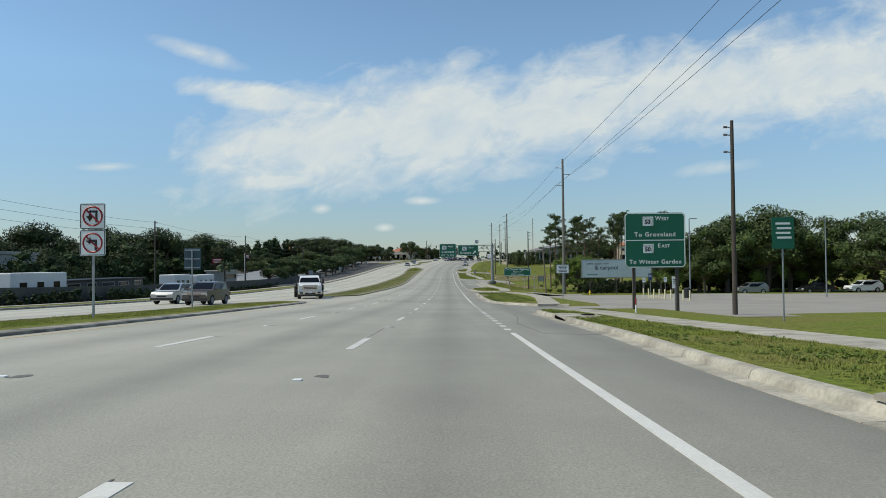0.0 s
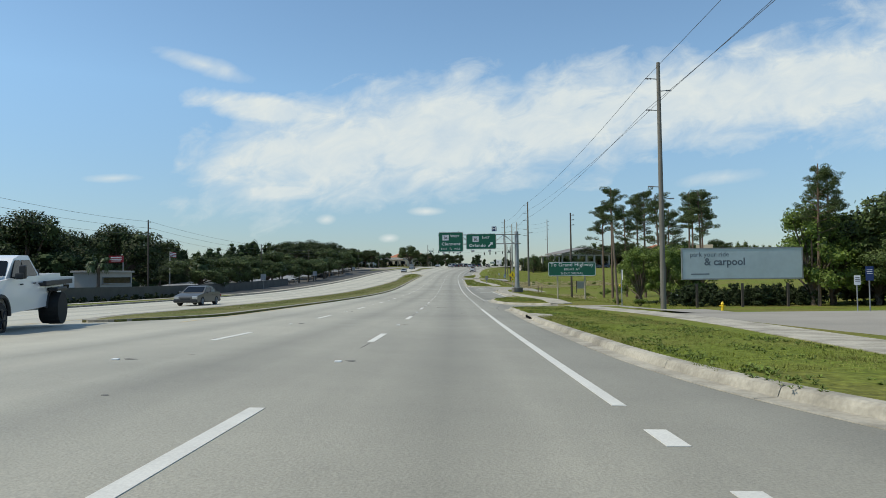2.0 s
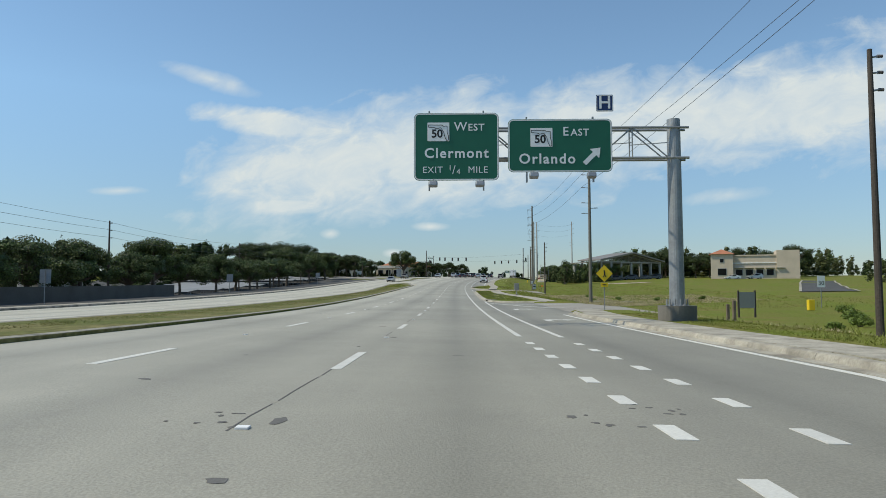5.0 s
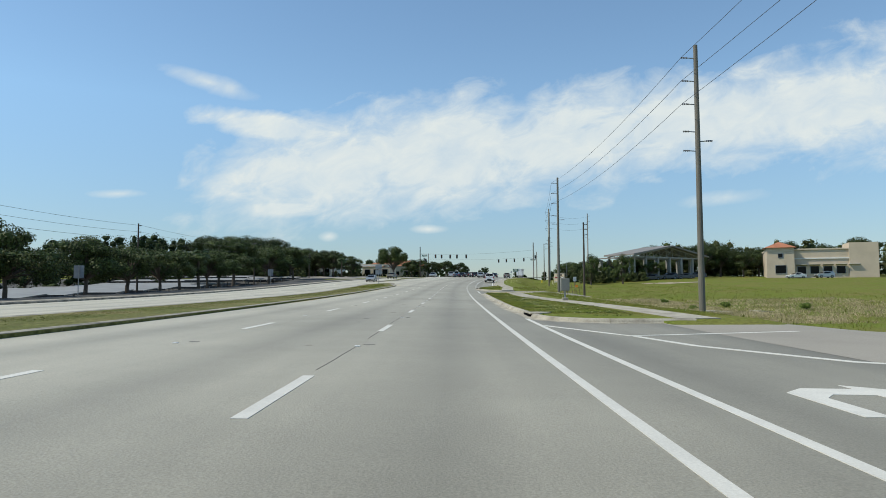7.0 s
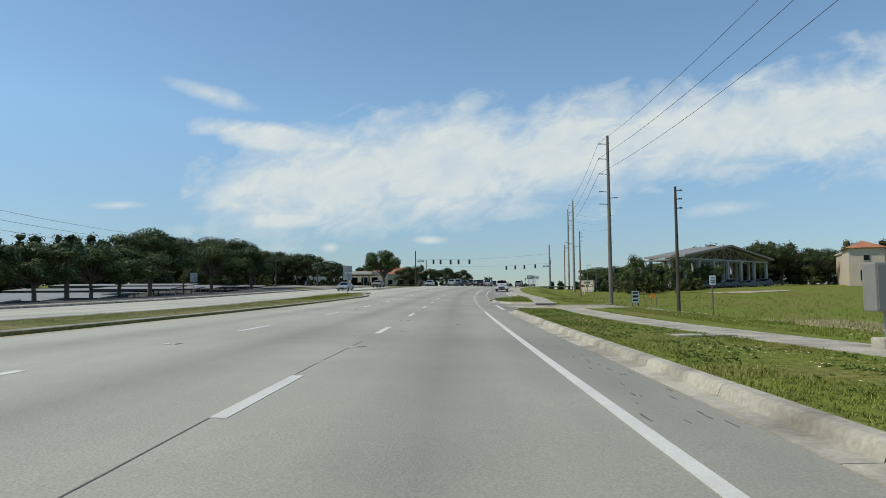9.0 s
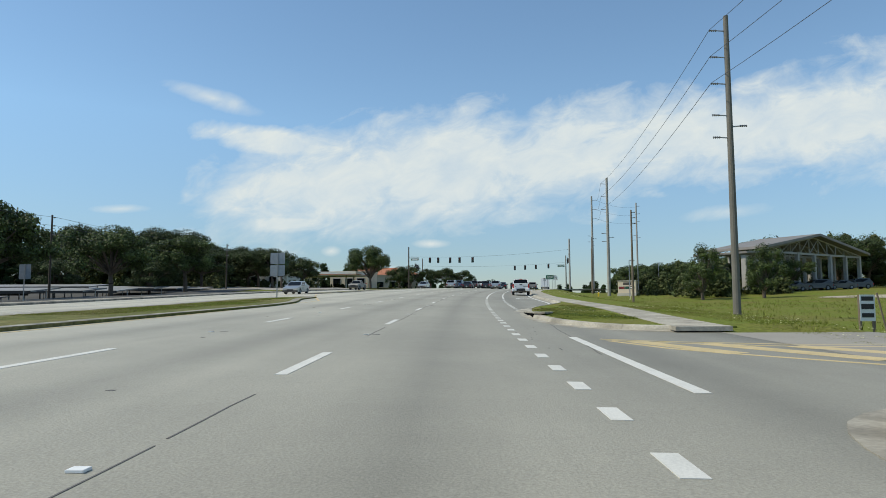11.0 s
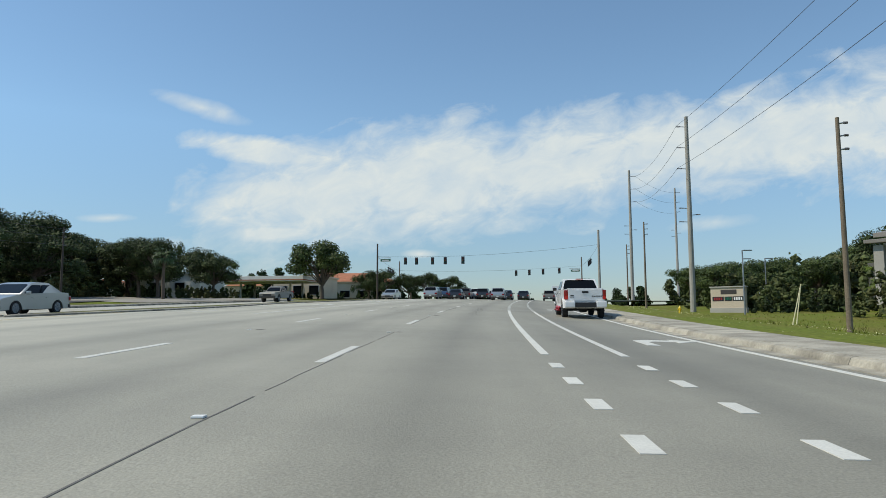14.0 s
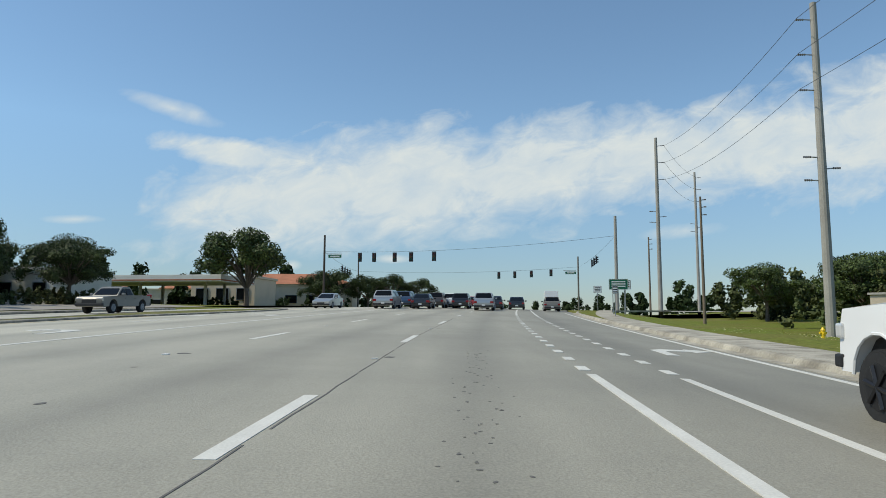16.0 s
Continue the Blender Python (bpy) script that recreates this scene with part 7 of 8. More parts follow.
block("yard_shed", "small grey flat-roofed shed behind the yard wall", -43.6, 131, 8.2, 3.2, 4.2, STUCCO_GREY, STUCCO_GREY, [(0, 3.25, 7.2, 0.9)], 90, 0.25)
ob = thing("yard_sign", "red sign panel with pale writing above the yard", "sign", pose(-49.5, 146, ground_at(-49.5, 146)))
yz = 2.2 - ground_at(-49.5, 146)
posts(ob, (1.0,), yz + 0.5, 0.06, STEEL, True)
p = board(ob, 2.2, 1.0, yz, material=SIGN_RED, r=0.04)
bars(p, [(0, yz + 0.26, 1.6, 0.12), (0, yz - 0.02, 1.7, 0.12), (0, yz - 0.28, 1.4, 0.1)], SIGN_WHITE)
ob = thing("flagpole", "white flagpole with a small hanging flag", "flagpole", pose(-49, 164, ground_at(-49, 164)))
fz = 4.0 - ground_at(-49, 164)
bm = BM()
rod(bm, (0, 0, -0.1), (0, 0, fz), 0.07, 0.04, 10)
part("pole", bm, SIGN_WHITE, ob)
for k in range(7):
    bm = BM()
    for q in range(4):
        box(bm, (0.3, 0.02, 0.13), (0.15 + q * 0.27, 0.08 * math.sin(q * 1.1), fz - 0.2 - 0.13 * k - 0.05 * q))
    part("stripe", bm, SIGN_RED if k % 2 == 0 else SIGN_WHITE, ob, "flag stripe")


# ---- vehicles ----
def prism(bm, pts, half, top_half=None, z_split=None):
    """Side outline of (y, z) made solid across x; above z_split it narrows to top_half."""
    reach = max(abs(p[0]) for p in pts)

    def hw(z, y=0.0):
        if top_half is None or z <= z_split:
            return half * (1 - 0.10 * max(0.0, (abs(y) / reach - 0.72) / 0.28) ** 2) - (0.04 * max(0.0, z - 0.75) if top_half is None else 0)
        zt = max(p[1] for p in pts)
        return half + (top_half - half) * (z - z_split) / (zt - z_split)
    l = [bm.verts.new((-hw(z, y), y, z)) for y, z in pts]
    r = [bm.verts.new((hw(z, y), y, z)) for y, z in pts]
    f1, f2 = bm.faces.new(l), bm.faces.new(r[::-1])
    n = len(pts)
    rim = []
    for i in range(n):
        f = bm.faces.new((l[i], r[i], r[(i + 1) % n], l[(i + 1) % n]))
        rim.append(f)
    return f1, f2


def arch(yc, r, z0, n=8):
    return [(yc + r * math.cos(radians(a)), z0 + max(r * math.sin(radians(a)), 0)) for a in np.linspace(0, 180, n)]


SHAPES = {
    "sedan": dict(L=4.75, w=0.90, low=0.24, axle=(1.42, -1.36), wr=0.33, body=[(2.36, 0.35), (2.38, 0.62), (2.2, 0.74), (1.05, 0.93), (-1.6, 0.99), (-2.25, 0.96), (-2.36, 0.72), (-2.36, 0.35)], cab=[(1.1, 0.92), (0.2, 1.40), (-0.2, 1.45), (-0.95, 1.42), (-1.75, 0.98)]),
    "suv": dict(L=4.7, w=0.93, low=0.30, axle=(1.38, -1.38), wr=0.36, body=[(2.3, 0.4), (2.33, 0.75), (2.15, 0.95), (1.05, 1.08), (-2.2, 1.12), (-2.32, 0.8), (-2.3, 0.4)], cab=[(1.15, 1.07), (0.35, 1.60), (-0.2, 1.68), (-1.75, 1.65), (-2.22, 1.12)]),
    "pickup": dict(L=5.81, w=1.0, low=0.50, axle=(1.96, -1.74), wr=0.41, body=[(2.88, 0.62), (2.9, 1.0), (2.80, 1.24), (1.55, 1.35), (1.3, 1.37), (-0.62, 1.39), (-0.66, 1.39), (-2.82, 1.41), (-2.86, 0.95), (-2.84, 0.66)], cab=[(1.42, 1.36), (0.72, 1.84), (0.2, 1.94), (-0.42, 1.93), (-0.80, 1.38)]),
    "small_pickup": dict(L=4.9, w=0.84, low=0.38, axle=(1.5, -1.4), wr=0.33, body=[(2.42, 0.5), (2.45, 0.8), (2.35, 0.92), (1.0, 1.0), (-0.5, 1.02), (-2.4, 1.0), (-2.42, 0.55)], cab=[(1.05, 1.0), (0.45, 1.45), (0.1, 1.52), (-0.35, 1.5), (-0.6, 1.02)]),
}


def wheel_set(ob, s, rim):
    width = 0.25
    for y in s["axle"]:
        for side in (-1, 1):
            bm = BM()
            x = side * (s["w"] - 0.13)
            rod(bm, (x - width / 2, y, s["wr"]), (x + width / 2, y, s["wr"]), s["wr"], None, 24)
            es = [e for e in bm.edges if len(e.link_faces) == 2 and any(len(f.verts) > 4 for f in e.link_faces)]
            bmesh.ops.bevel(bm, geom=es, offset=0.035, segments=2, affect="EDGES")
            tyre = part("tyre", bm, RUBBER, ob)
            bm = BM()
            xo = side * (s["w"] - 0.13 + width / 2)
            rod(bm, (xo - side * 0.03, y, s["wr"]), (xo + side * 0.006, y, s["wr"]), s["wr"] * 0.66, s["wr"] * 0.62, 20)
            for k in range(6):
                a = radians(60 * k + 10)
                rod(bm, (xo + side * 0.012, y, s["wr"]), (xo + side * 0.012, y + s["wr"] * 0.58 * math.cos(a), s["wr"] * (1 + 0.58 * math.sin(a))), 0.03, None, 5)
            part("rim", bm, rim, tyre)


def cut_corners(quad, f=0.16):
    """A quad's outline with its corners cut off."""
    out = []
    for k in range(4):
        a, b, c = quad[k - 1], quad[k], quad[(k + 1) % 4]
        out += [b.lerp(a, f * 0.6), b.lerp(b.lerp(a, f * 0.5).lerp(b.lerp(c, f * 0.5), 0.5), 0.6), b.lerp(c, f * 0.6)]
    return out


def pane(name, quad, out, ob):
    """A thin dark window, raised a little off the body along out."""
    bm = BM()
    pts = cut_corners([Vector(q) for q in quad])
    top, low = [bm.verts.new(p + out * 0.014) for p in pts], [bm.verts.new(p - out * 0.02) for p in pts]
    bm.faces.new(top)
    bm.faces.new(low[::-1])
    for k in range(len(pts)):
        q = (k + 1) % len(pts)
        bm.faces.new((top[k], low[k], low[q], top[q]))
    return part(name, bm, GLASS_DARK, ob, "dark tinted window")


def cabin(ob, s, paint):
    """Painted roof and pillars with a pane in each opening; returns the height of the belt line."""
    cab, w = s["cab"], s["w"]
    zb, zt = cab[0][1], max(p[1] for p in cab)
    hb, ht = w - 0.04, w - 0.21
    bm = BM()
    prism(bm, [(cab[0][0] + 0.06, zb - 0.08)] + cab + [(cab[-1][0] - 0.05, zb - 0.08)], hb, ht, zb)
    es = [e for e in bm.edges if len(e.link_faces) == 2 and abs(e.calc_face_angle(0)) > 0.12 and min(v.co.z for v in e.verts) > zb - 0.02]
    bmesh.ops.bevel(bm, geom=es, offset=0.075, segments=3, affect="EDGES")
    part("cabin", bm, paint, ob, "painted roof and pillars", smooth=True)

    def hw(z):
        return hb + (ht - hb) * (z - zb) / (zt - zb)

    def edge(points, z):
        for (ya, za), (yb, zb_) in zip(points[:-1], points[1:]):
            if min(za, zb_) <= z <= max(za, zb_):
                return ya + (yb - ya) * (z - za) / (zb_ - za or 1)
        return points[-1][0]
    for name, a, b, sign in (("windshield", cab[0], cab[1], 1), ("rear_window", cab[-1], cab[-2], -1)):
        lo, hi = 0.08, 0.90
        p = [(a[0] + (b[0] - a[0]) * f, a[1] + (b[1] - a[1]) * f) for f in (lo, hi)]
        out = Vector((0, sign * abs(b[1] - a[1]), abs(b[0] - a[0]))).normalized()
        pane(name, [(-(hw(p[0][1]) - 0.09), *p[0]), (hw(p[0][1]) - 0.09, *p[0]), (hw(p[1][1]) - 0.10, *p[1]), (-(hw(p[1][1]) - 0.10), *p[1])], out, ob)
    front, rear = cab[:3], cab[::-1][:3]
    z0, z1 = zb + 0.03, zt - 0.13
    mid = (cab[0][0] + cab[-1][0]) / 2 - 0.02
    for side in (-1, 1):
        out = Vector((side, 0, (hb - ht) / (zt - zb))).normalized()
        for ya0, ya1, yb0, yb1 in ((edge(front, z0) - 0.16, edge(front, z1) - 0.12, mid + 0.04, mid + 0.04), (mid - 0.04, mid - 0.04, edge(rear, z0) + 0.16, edge(rear, z1) + 0.12)):
            pane("side_window", [(side * hw(z0), ya0, z0), (side * hw(z0), yb0, z0), (side * hw(z1), yb1, z1), (side * hw(z1), ya1, z1)], out, ob)
    return zb


def vehicle(name, label, place, shape, paint, group="", rim=None, bed=True):
    s = SHAPES[shape]
    ob = thing(name, label, "car" if "pickup" not in shape else "pickup truck", place, group)
    low, w = s["low"], s["w"]
    bottom = []
    for y in s["axle"][::-1]:
        bottom += [(yy, zz) for yy, zz in arch(y, s["wr"] + 0.07, low + 0.02)][::-1]
    outline = [p for p in s["body"]][::1]
    pts = [(outline[0][0] - 0.05, low)] + outline + [(outline[-1][0] + 0.05, low)] + bottom
    bm = BM()
    prism(bm, pts, w)
    es = [e for e in bm.edges if len(e.link_faces) == 2 and abs(e.calc_face_angle(0)) > 0.3 and all(v.co.z > low + 0.25 for v in e.verts)]
    bmesh.ops.bevel(bm, geom=es, offset=0.085 if shape != "pickup" else 0.06, segments=4, affect="EDGES")
    body = part("body", bm, paint, ob, smooth=True)
    cab = s["cab"]
    zs_ = cabin(ob, s, paint)
    yf, yr = s["body"][0][0], s["body"][-1][0]
    for side in (-1, 1):
        bm = BM()
        box(bm, (0.38, 0.14, 0.18), (side * (w - 0.24), yf - 0.05, s["body"][1][1] - 0.02), 0.03)
        part("headlight", bm, LAMP_CLEAR, ob)
        if "pickup" != shape:
            bm = BM()
            box(bm, (0.3, 0.1, 0.2), (side * (w - 0.17), yr + 0.0, s["body"][-2][1] - 0.02), 0.03)
            part("tail_light", bm, LAMP_RED, ob)
        bm = BM()
        box(bm, (0.2, 0.12, 0.16), (side * (w + 0.12), cab[0][0] - 0.28, zs_ + 0.06), 0.04)
        part("mirror", bm, BLACK_PLASTIC if shape == "pickup" else paint, ob)
        for q in range(2):
            bm = BM()
            box(bm, (0.03, 0.16, 0.035), (side * (w + 0.008), cab[0][0] - 0.75 - q * 0.95, zs_ - 0.16), 0.008)
            part("door_handle", bm, BLACK_PLASTIC if shape == "pickup" else paint, ob)
    bm = BM()
    box(bm, (w * (1.0 if "pickup" in shape else 0.8), 0.05, 0.24 if "pickup" in shape else 0.13), (0, yf + 0.015, s["body"][1][1] - 0.13), 0.02)
    part("grille", bm, BLACK_PLASTIC, ob)
    bm = BM()
    box(bm, (0.3, 0.02, 0.15), (0, yr - 0.05 if shape != "pickup" else yr - 0.16, s["low"] + 0.22))
    part("plate", bm, PLATE, ob)
    bm = BM()
    box(bm, (w * 1.9, 0.16, 0.16), (0, yf - 0.02, low + 0.12), 0.03)
    box(bm, (w * 1.9, 0.16, 0.16), (0, yr + 0.04, low + 0.12), 0.03)
    part("bumper_trim", bm, BLACK_PLASTIC, ob)
    wheel_set(ob, s, rim or ALU)
    bm = BM()
    for side in (-1, 1):
        for y in s["axle"]:
            box(bm, (0.5, 0.8, 0.34), (side * (w - 0.42), y, low + 0.26))
    box(bm, (w * 1.5, s["L"] - 0.6, 0.16), (0, 0, low + 0.06))
    part("underbody", bm, BLACK_PLASTIC, ob)
    return ob


def white_truck():
    y0 = 306.0
    u0 = 7.2
    c = at(u0, y0, 0.0)
    ob = vehicle("pickup_truck", "white crew-cab pickup with red step bars in turn lane", pose(c.x, c.y, c.z, math.degrees(math.atan(0.037)), 0, heading(y0)), "pickup", CAR_WHITE, rim=RIM_DARK)
    for side in (-1, 1):
        bm = BM()
        box(bm, (0.16, 0.10, 0.46), (side * 0.885, -2.835, 1.14), 0.03)
        box(bm, (0.05, 0.24, 0.44), (side * 0.958, -2.74, 1.14), 0.02)
        part("tail_light", bm, LAMP_RED, ob, "dark red wraparound tail light")
        bm = BM()
        box(bm, (0.50, 0.34, 0.30), (side * 0.74, -2.92, 0.69), 0.06)
        part("bumper_corner", bm, CAR_WHITE, ob, "white bumper corner")
        step = BM()
        rod(step, (side * 1.04, -0.75, 0.50), (side * 1.04, 1.25, 0.50), 0.045, None, 8)
        box(step, (0.10, 1.9, 0.06), (side * 0.98, 0.25, 0.53), 0.02)
        for y in (-0.35, 0.9):
            box(step, (0.2, 0.36, 0.04), (side * 1.08, y, 0.36), 0.01)
            for e in (-0.16, 0.16):
                rod(step, (side * 1.08, y + e, 0.36), (side * 1.04, y + e * 1.3, 0.5), 0.025, None, 6)
        part("step_bar", step, RED_STEEL, ob, "red tubular step bar")
        for y in SHAPES["pickup"]["axle"]:
            bm = BM()
            for k in range(9):
                a, b = radians(k * 20), radians((k + 1) * 20)
                r = 0.49
                rod(bm, (side * 0.985, y + r * math.cos(a), 0.5 + r * math.sin(a)), (side * 0.985, y + r * math.cos(b), 0.5 + r * math.sin(b)), 0.022, None, 6)
            part("arch_trim", bm, CAR_WHITE, ob)
    for side in (-1, 1):
        for y in (1.32, 0.28, -0.64):
            bm = BM()
            rod(bm, (side * 0.999, y, 0.68), (side * 0.999, y, 0.75), 0.006, None, 6)
            rod(bm, (side * 0.999, y, 0.75), (side * 0.976, y, 1.33), 0.006, None, 6)
            part("door_seam", bm, BLACK_PLASTIC, ob, "dark door gap")
        bm = BM()
        box(bm, (0.012, 0.22, 0.03), (side * 0.999, 1.0, 0.86))
        part("door_badge", bm, BLACK_PLASTIC, ob, "small dark door badge")
        bm = BM()
        box(bm, (0.02, 0.1, 0.05), (side * 0.99, 1.62, 1.13), 0.005)
        part("fender_vent", bm, BLACK_PLASTIC, ob, "black fender vent")
        bm = BM()
        box(bm, (0.13, 0.03, 0.15), (side * 0.885, -2.885, 1.02), 0.01)
        part("lower_lens", bm, LAMP_LIT, ob, "lit red lower lens")
    bm = BM()
    box(bm, (1.7, 0.06, 0.05), (0, -2.84, 1.42), 0.02)
    part("gate_spoiler", bm, CAR_WHITE, ob, "white lip along the tailgate top")
    bm = BM()
    box(bm, (1.02, 0.28, 0.24), (0, -2.93, 0.66), 0.03)
    part("bumper_step", bm, BLACK_PLASTIC, ob, "black bumper centre")
    bm = BM()
    box(bm, (1.62, 0.05, 0.55), (0, -2.86, 1.12), 0.025)
    gate = part("tailgate", bm, CAR_WHITE, ob)
    bm = BM()
    box(bm, (0.30, 0.03, 0.10), (0, -2.89, 1.27), 0.01)
    part("handle", bm, BLACK_PLASTIC, gate, "black tailgate handle")
    bm = BM()
    for k in range(6):
        box(bm, (0.055, 0.012, 0.055), (0.33 + k * 0.088, -2.888, 1.07))
    part("badge_bars", bm, BLACK_PLASTIC, gate, "row of small black badge letters as bars")
    bm = BM()
    box(bm, (0.16, 0.012, 0.05), (-0.62, -2.888, 1.10), 0.01)
    box(bm, (0.18, 0.012, 0.025), (-0.62, -2.888, 1.03))
    part("badge", bm, BLACK_PLASTIC, gate, "small black badge")
    bm = BM()
    box(bm, (0.36, 0.06, 0.045), (0, -0.50, 1.925), 0.012)
    part("brake_light", bm, LAMP_LIT, ob, "lit high red brake light")
    bm = BM()
    box(bm, (1.72, 2.0, 0.05), (0, -1.80, 1.405), 0.01)
    part("bed_cover", bm, BLACK_PLASTIC, ob, "dark bed interior")
    bm = BM()
    rod(bm, (-0.75, -1.74, 0.42), (0.75, -1.74, 0.42), 0.07, None, 8)
    box(bm, (0.4, 0.4, 0.3), (0, -1.74, 0.44), 0.08)
    rod(bm, (0.45, -2.9, 0.42), (0.45, -1.9, 0.42), 0.04, None, 8)
    part("axle_beam", bm, BLACK_PLASTIC, ob)


white_truck()


def work_truck():
    y0, u0 = 65.7, -11.65
    c = at(u0, y0, 0.0)
    s = SHAPES["pickup"]
    ob = vehicle("work_truck", "white heavy pickup with black flatbed waiting to turn", pose(c.x, c.y, c.z, math.degrees(math.atan(-0.03)), 0, 193) @ Matrix.Diagonal((1.1, 1.05, 1.13, 1)), "pickup", CAR_WHITE, rim=RIM_DARK)
    bm = BM()
    prism(bm, [(2.86, 1.02), (2.9, 1.22), (2.72, 1.34), (1.2, 1.44), (1.0, 1.40), (1.0, 1.05)], 0.86)
    es = [e for e in bm.edges if abs(e.calc_face_angle(0)) > 0.3]
    bmesh.ops.bevel(bm, geom=es, offset=0.06, segments=3, affect="EDGES")
    part("hood", bm, CAR_WHITE, ob, "tall white hood", smooth=True)
    bm = BM()
    box(bm, (1.84, 0.2, 0.2), (0, 2.86, 0.46), 0.04)
    part("valance", bm, BLACK_PLASTIC, ob, "black lower valance")
    for side in (-1, 1):
        for y in s["axle"]:
            bm = BM()
            for k in range(10):
                a, b = radians(k * 18), radians((k + 1) * 18)
                rod(bm, (side * 0.99, y + 0.5 * math.cos(a), 0.47 + 0.5 * math.sin(a)), (side * 0.99, y + 0.5 * math.cos(b), 0.47 + 0.5 * math.sin(b)), 0.05, None, 6)
            part("arch_trim", bm, BLACK_PLASTIC, ob, "black wheel arch trim")
        bm = BM()
        box(bm, (0.16, 0.14, 0.34), (side * 1.16, 1.05, 1.52), 0.04)
        rod(bm, (side * 0.9, 1.1, 1.36), (side * 1.16, 1.08, 1.42), 0.03, None, 6)
        part("tow_mirror", bm, BLACK_PLASTIC, ob, "tall black tow mirror")
    bm = BM()
    box(bm, (2.2, 2.4, 0.1), (0, -1.95, 1.14), 0.02)
    box(bm, (1.9, 0.06, 0.34), (0, -0.8, 1.38), 0.02)
    for side in (-1, 1):
        box(bm, (0.1, 2.4, 0.14), (side * 1.1, -1.95, 1.16), 0.02)
    part("flatbed", bm, BLACK_PLASTIC, ob, "black steel flatbed")
    for side in (-1, 1):
        bm = BM()
        rod(bm, (side * 0.95, -1.74, 0.43), (side * 1.28, -1.74, 0.43), 0.45, None, 22)
        part("dual_tyre", bm, RUBBER, ob)
        bm = BM()
        box(bm, (0.28, 0.9, 0.1), (side * 1.14, -1.74, 0.98), 0.04)
        part("fender", bm, BLACK_PLASTIC, ob)
    bm = BM()
    box(bm, (2.02, 0.22, 0.28), (0, 2.95, 0.68), 0.04)
    part("front_bumper", bm, CHROME, ob, "chrome front bumper")
    bm = BM()
    frame_ring(bm, 1.25, 0.52, 0.09, 0.06, 0.06, (0, 2.94, 1.05))
    for k in range(3):
        box(bm, (1.1, 0.05, 0.06), (0, 2.94, 0.93 + k * 0.12))
    part("grille_frame", bm, CHROME, ob, "chrome barred grille")
    bm = BM()
    box(bm, (1.22, 0.06, 0.50), (0, 2.9, 1.05), 0.02)
    part("grille_back", bm, BLACK_PLASTIC, ob, "dark grille opening")
    bm = BM()
    box(bm, (0.9, 0.06, 0.12), (0, 3.05, 0.62), 0.02)
    part("bumper_opening", bm, BLACK_PLASTIC, ob, "black bumper opening")
    for side in (-1, 1):
        bm = BM()
        box(bm, (0.26, 0.06, 0.14), (side * 0.72, 3.05, 0.66), 0.02)
        part("bumper_opening", bm, BLACK_PLASTIC, ob, "black fog lamp opening")
    bm = BM()
    box(bm, (0.3, 0.02, 0.13), (0, 3.09, 0.70), 0.005)
    part("plate", bm, PLATE, ob)
    for side in (-1, 1):
        bm = BM()
        box(bm, (0.3, 0.08, 0.34), (side * 0.8, 2.9, 1.06), 0.03)
        part("headlight", bm, LAMP_CLEAR, ob)


work_truck()


def park(name, label, x, y, shape, paint, yaw, group="traffic on the highway", rim=None):
    u = x - xline(y)
    slope = (zroad(y + 2) - zroad(y - 2)) / 4
    pitch = math.degrees(math.atan(slope)) * math.cos(radians(yaw))
    return vehicle(name, label, pose(x, y, at(u, y, 0).z, pitch, 0, yaw), shape, paint, group, rim)


park("suv", "dark bronze suv driving in the far lanes", -17.6, 49.5, "suv", CAR_BROWN, 178)
park("hatchback", "pale silver hatchback driving in the far lanes", -22.2, 55.0, "suv", CAR_SILVER, 178)
park("sedan", "dark grey sedan driving in the far lanes", -19.0, 97, "sedan", CAR_GREY, 179)
park("sedan", "silver sedan driving in the far lanes", -17.9, 301, "sedan", CAR_SILVER, 176)
ob = park("old_pickup", "old dull grey-brown small pickup in the far lanes", -17.5, 346, "small_pickup", CAR_TAN, 172)
ob.matrix_basis = ob.matrix_basis @ Matrix.Diagonal((1.12, 1.15, 1.12, 1))
park("sedan", "silver sedan coming from the junction", -6.6, 368, "sedan", CAR_SILVER, 170)
for nm, lab, x, y, shape, paint in (
    ("estate_car", "silver wagon waiting in the turn lane", -0.6, 363.5, "suv", CAR_SILVER), ("suv", "blue suv waiting in the turn lane", 0.9, 371, "suv", CAR_BLUE), ("sedan", "black sedan waiting at the signals", 2.7, 367.5, "sedan", CAR_BLACK),
    ("suv", "dark suv waiting in the queue", 4.3, 375.5, "suv", CAR_BROWN), ("suv", "white suv waiting in the queue", 6.0, 379.5, "suv", CAR_WHITE), ("suv", "black suv waiting in the queue", 7.0, 376, "suv", CAR_BLACK),
    ("minivan", "silver minivan waiting in the near lane", 8.5, 365.5, "suv", CAR_SILVER), ("sedan", "dark sedan waiting in the near lane", 10.4, 374, "sedan", CAR_BLACK), ("sedan", "black sedan moving off at the signals", 13.5, 379, "sedan", CAR_BLACK),
    ("suv", "tan suv waiting in the turn lane", 17.6, 379.5, "suv", CAR_TAN), ("sedan", "red sedan in the queue", 9.2, 384, "sedan", CAR_RED), ("suv", "grey suv in the queue", 5.2, 386.5, "suv", CAR_GREY)):
    park(nm, lab, x, y, shape, paint, heading(y), "queue at the signals")
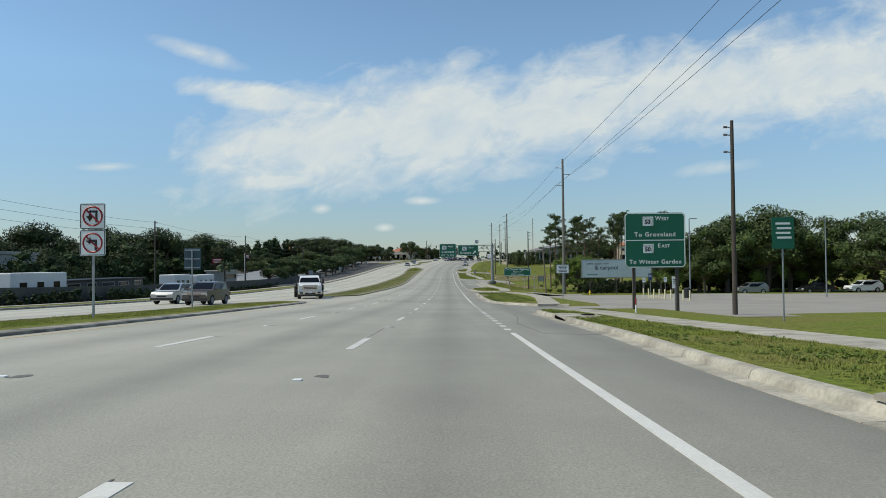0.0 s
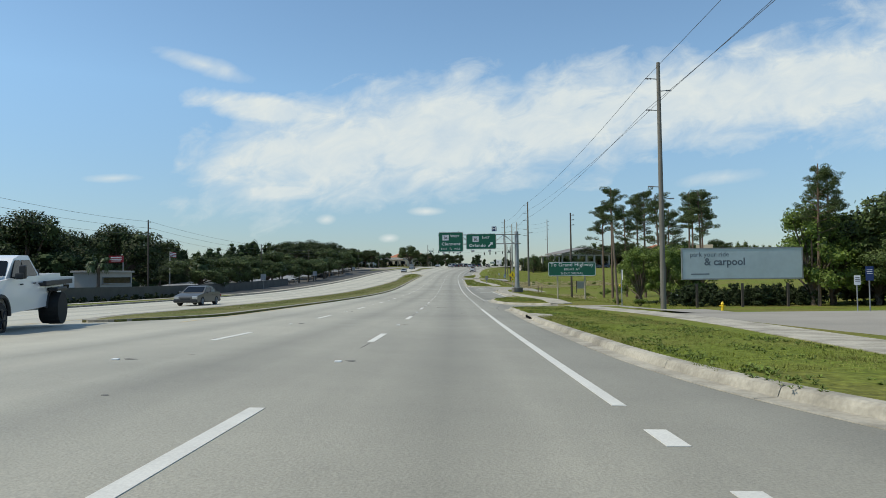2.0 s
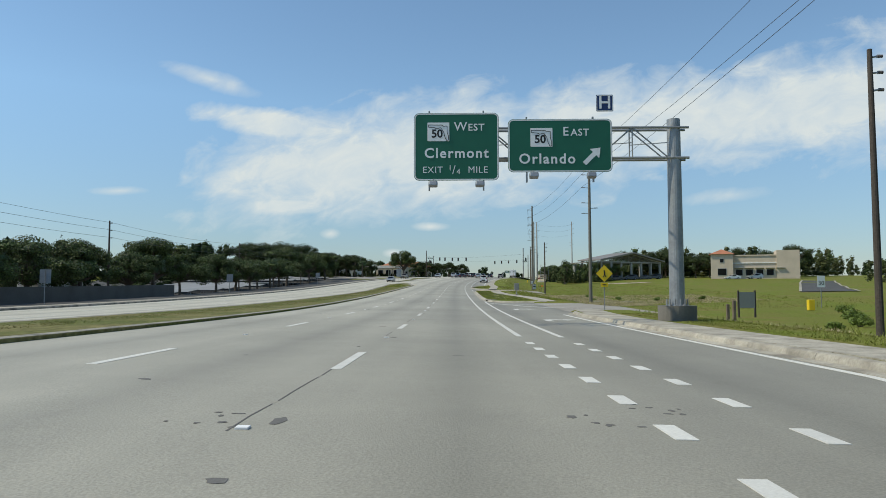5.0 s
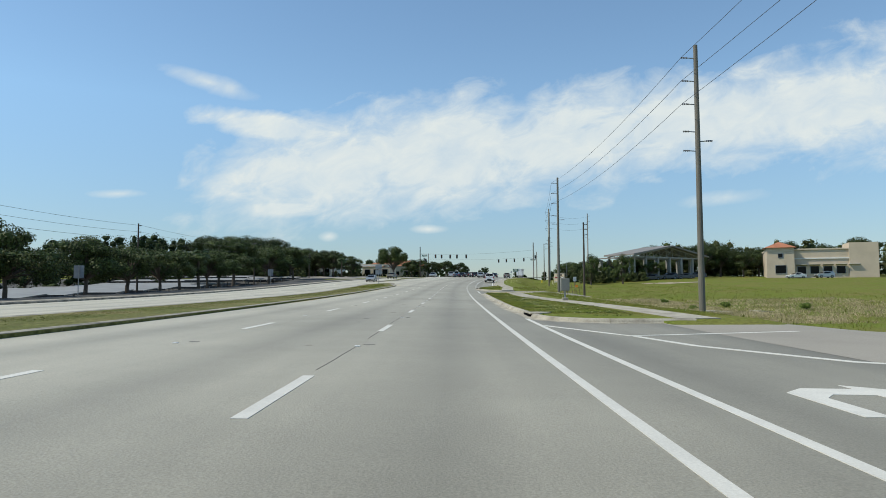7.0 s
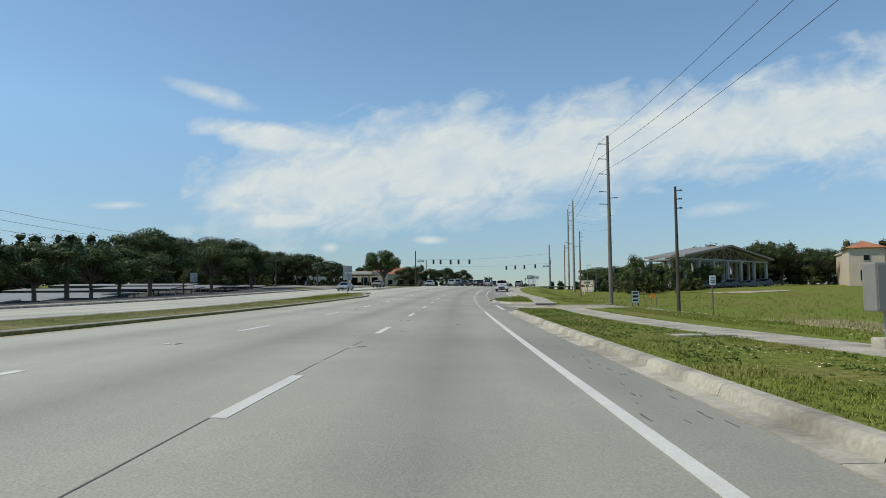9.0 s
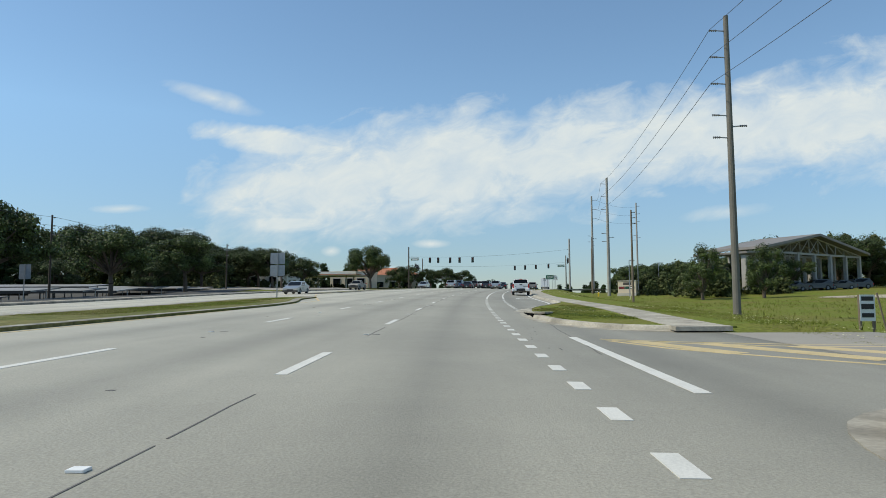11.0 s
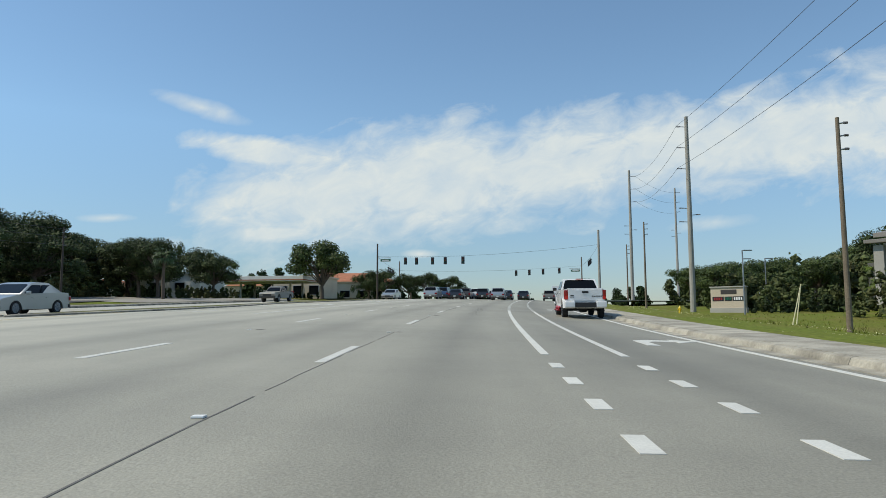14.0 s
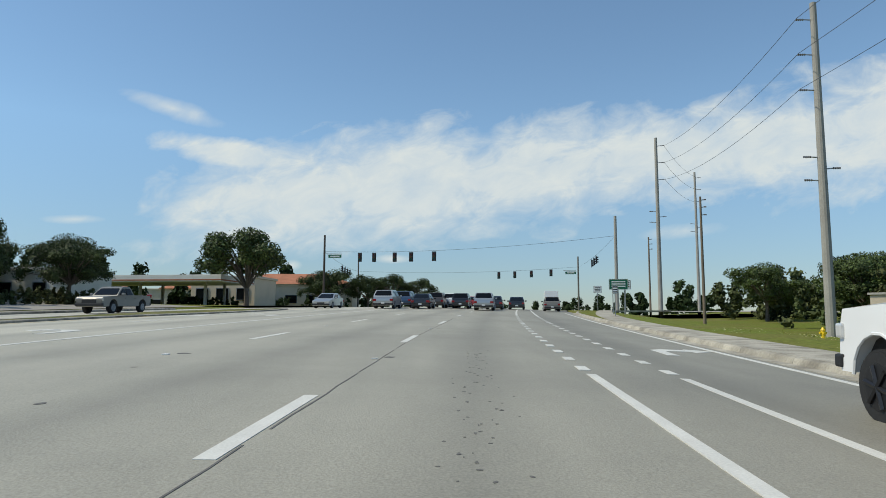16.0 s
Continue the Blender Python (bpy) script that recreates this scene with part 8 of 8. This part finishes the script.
# box truck beyond the junction
ob = thing("box_truck", "white box truck beyond the junction", "truck", pose(26.2, 424, at(26.2 - xline(424), 424).z, 0, 0, heading(424)))
bm = BM()
box(bm, (2.4, 6.0, 2.5), (0, -0.8, 2.2), 0.05)
part("box", bm, CAR_WHITE, ob)
bm = BM()
box(bm, (2.1, 1.9, 1.9), (0, 3.1, 1.5), 0.15)
part("cab", bm, CAR_WHITE, ob)
for y in (-2.2, 3.0):
    for sx in (-0.95, 0.95):
        bm = BM()
        rod(bm, (sx - 0.15, y, 0.48), (sx + 0.15, y, 0.48), 0.48, None, 18)
        part("wheel", bm, RUBBER, ob)
# Black paint on the pavilion's cars stands for the shade under its roof.
for k, (x, y, paint, lab) in enumerate(((34.5, 147, CAR_WHITE, "white pickup parked behind the trees"), (44, 99.5, CAR_SILVER, "silver car parked beyond the lot"), (51, 95, CAR_BLACK, "black car parked beyond the lot"), (57, 94, CAR_WHITE, "white car parked beyond the lot"), (50, 326.5, CAR_BLACK, "car parked by the pavilion, black for the roof's shade"), (55, 329, CAR_BLACK, "car parked by the pavilion, black for the roof's shade"), (60, 331.5, CAR_GREY, "grey car parked by the pavilion"), (64, 334, CAR_BLACK, "dark car parked by the pavilion"), (86, 326, CAR_WHITE, "white car parked by the cream building"), (92, 324, CAR_SILVER, "silver car parked by the cream building"), (31.5, 137, CAR_WHITE, "white car parked among the pines"))):
    vehicle("parked_car", lab, pose(x, y, ground_at(x, y), 0, 0, 95), "suv" if k % 2 else "sedan", paint, "cars parked beyond the lot")

ring = [(46.5 + 6.0 * math.cos(a) * (1 + 0.25 * math.sin(3 * a)), 297 + 6.5 * math.sin(a) * (1 + 0.2 * math.cos(2 * a))) for a in np.linspace(0, 6.283, 25)[:-1]]
sand = [(46.5, 297)] + [(46.5 + (u - 46.5) * f, 297 + (y - 297) * f) for f in (0.5, 1.0) for u, y in ring]
tagged(raw("sand_patch", [at(u, y, ground_dz(u, y) + 0.06) for u, y in sand], [(0, 1 + k, 1 + (k + 1) % 24) for k in range(24)] + [(1 + k, 25 + k, 25 + (k + 1) % 24, 1 + (k + 1) % 24) for k in range(24)], DIRT), "bare pale sand patch in the field", "ground", kind="structure")

for k, (x, y, a) in enumerate(((15.2, 203.6, 20), (19.6, 204.5, -12), (23.5, 206, 35))):
    ob = thing("concrete_slab", "broken pale concrete slab in the field", "slab", pose(x, y, ground_at(x, y), 2, 3, a), "broken slabs in the field")
    bm = BM()
    slab(bm, [(-1.1, -0.5), (0.2, -0.62), (1.2, -0.4), (1.0, 0.5), (-0.2, 0.6), (-1.0, 0.35)], -0.1, 0.12)
    part("slab", bm, CONCRETE, ob)
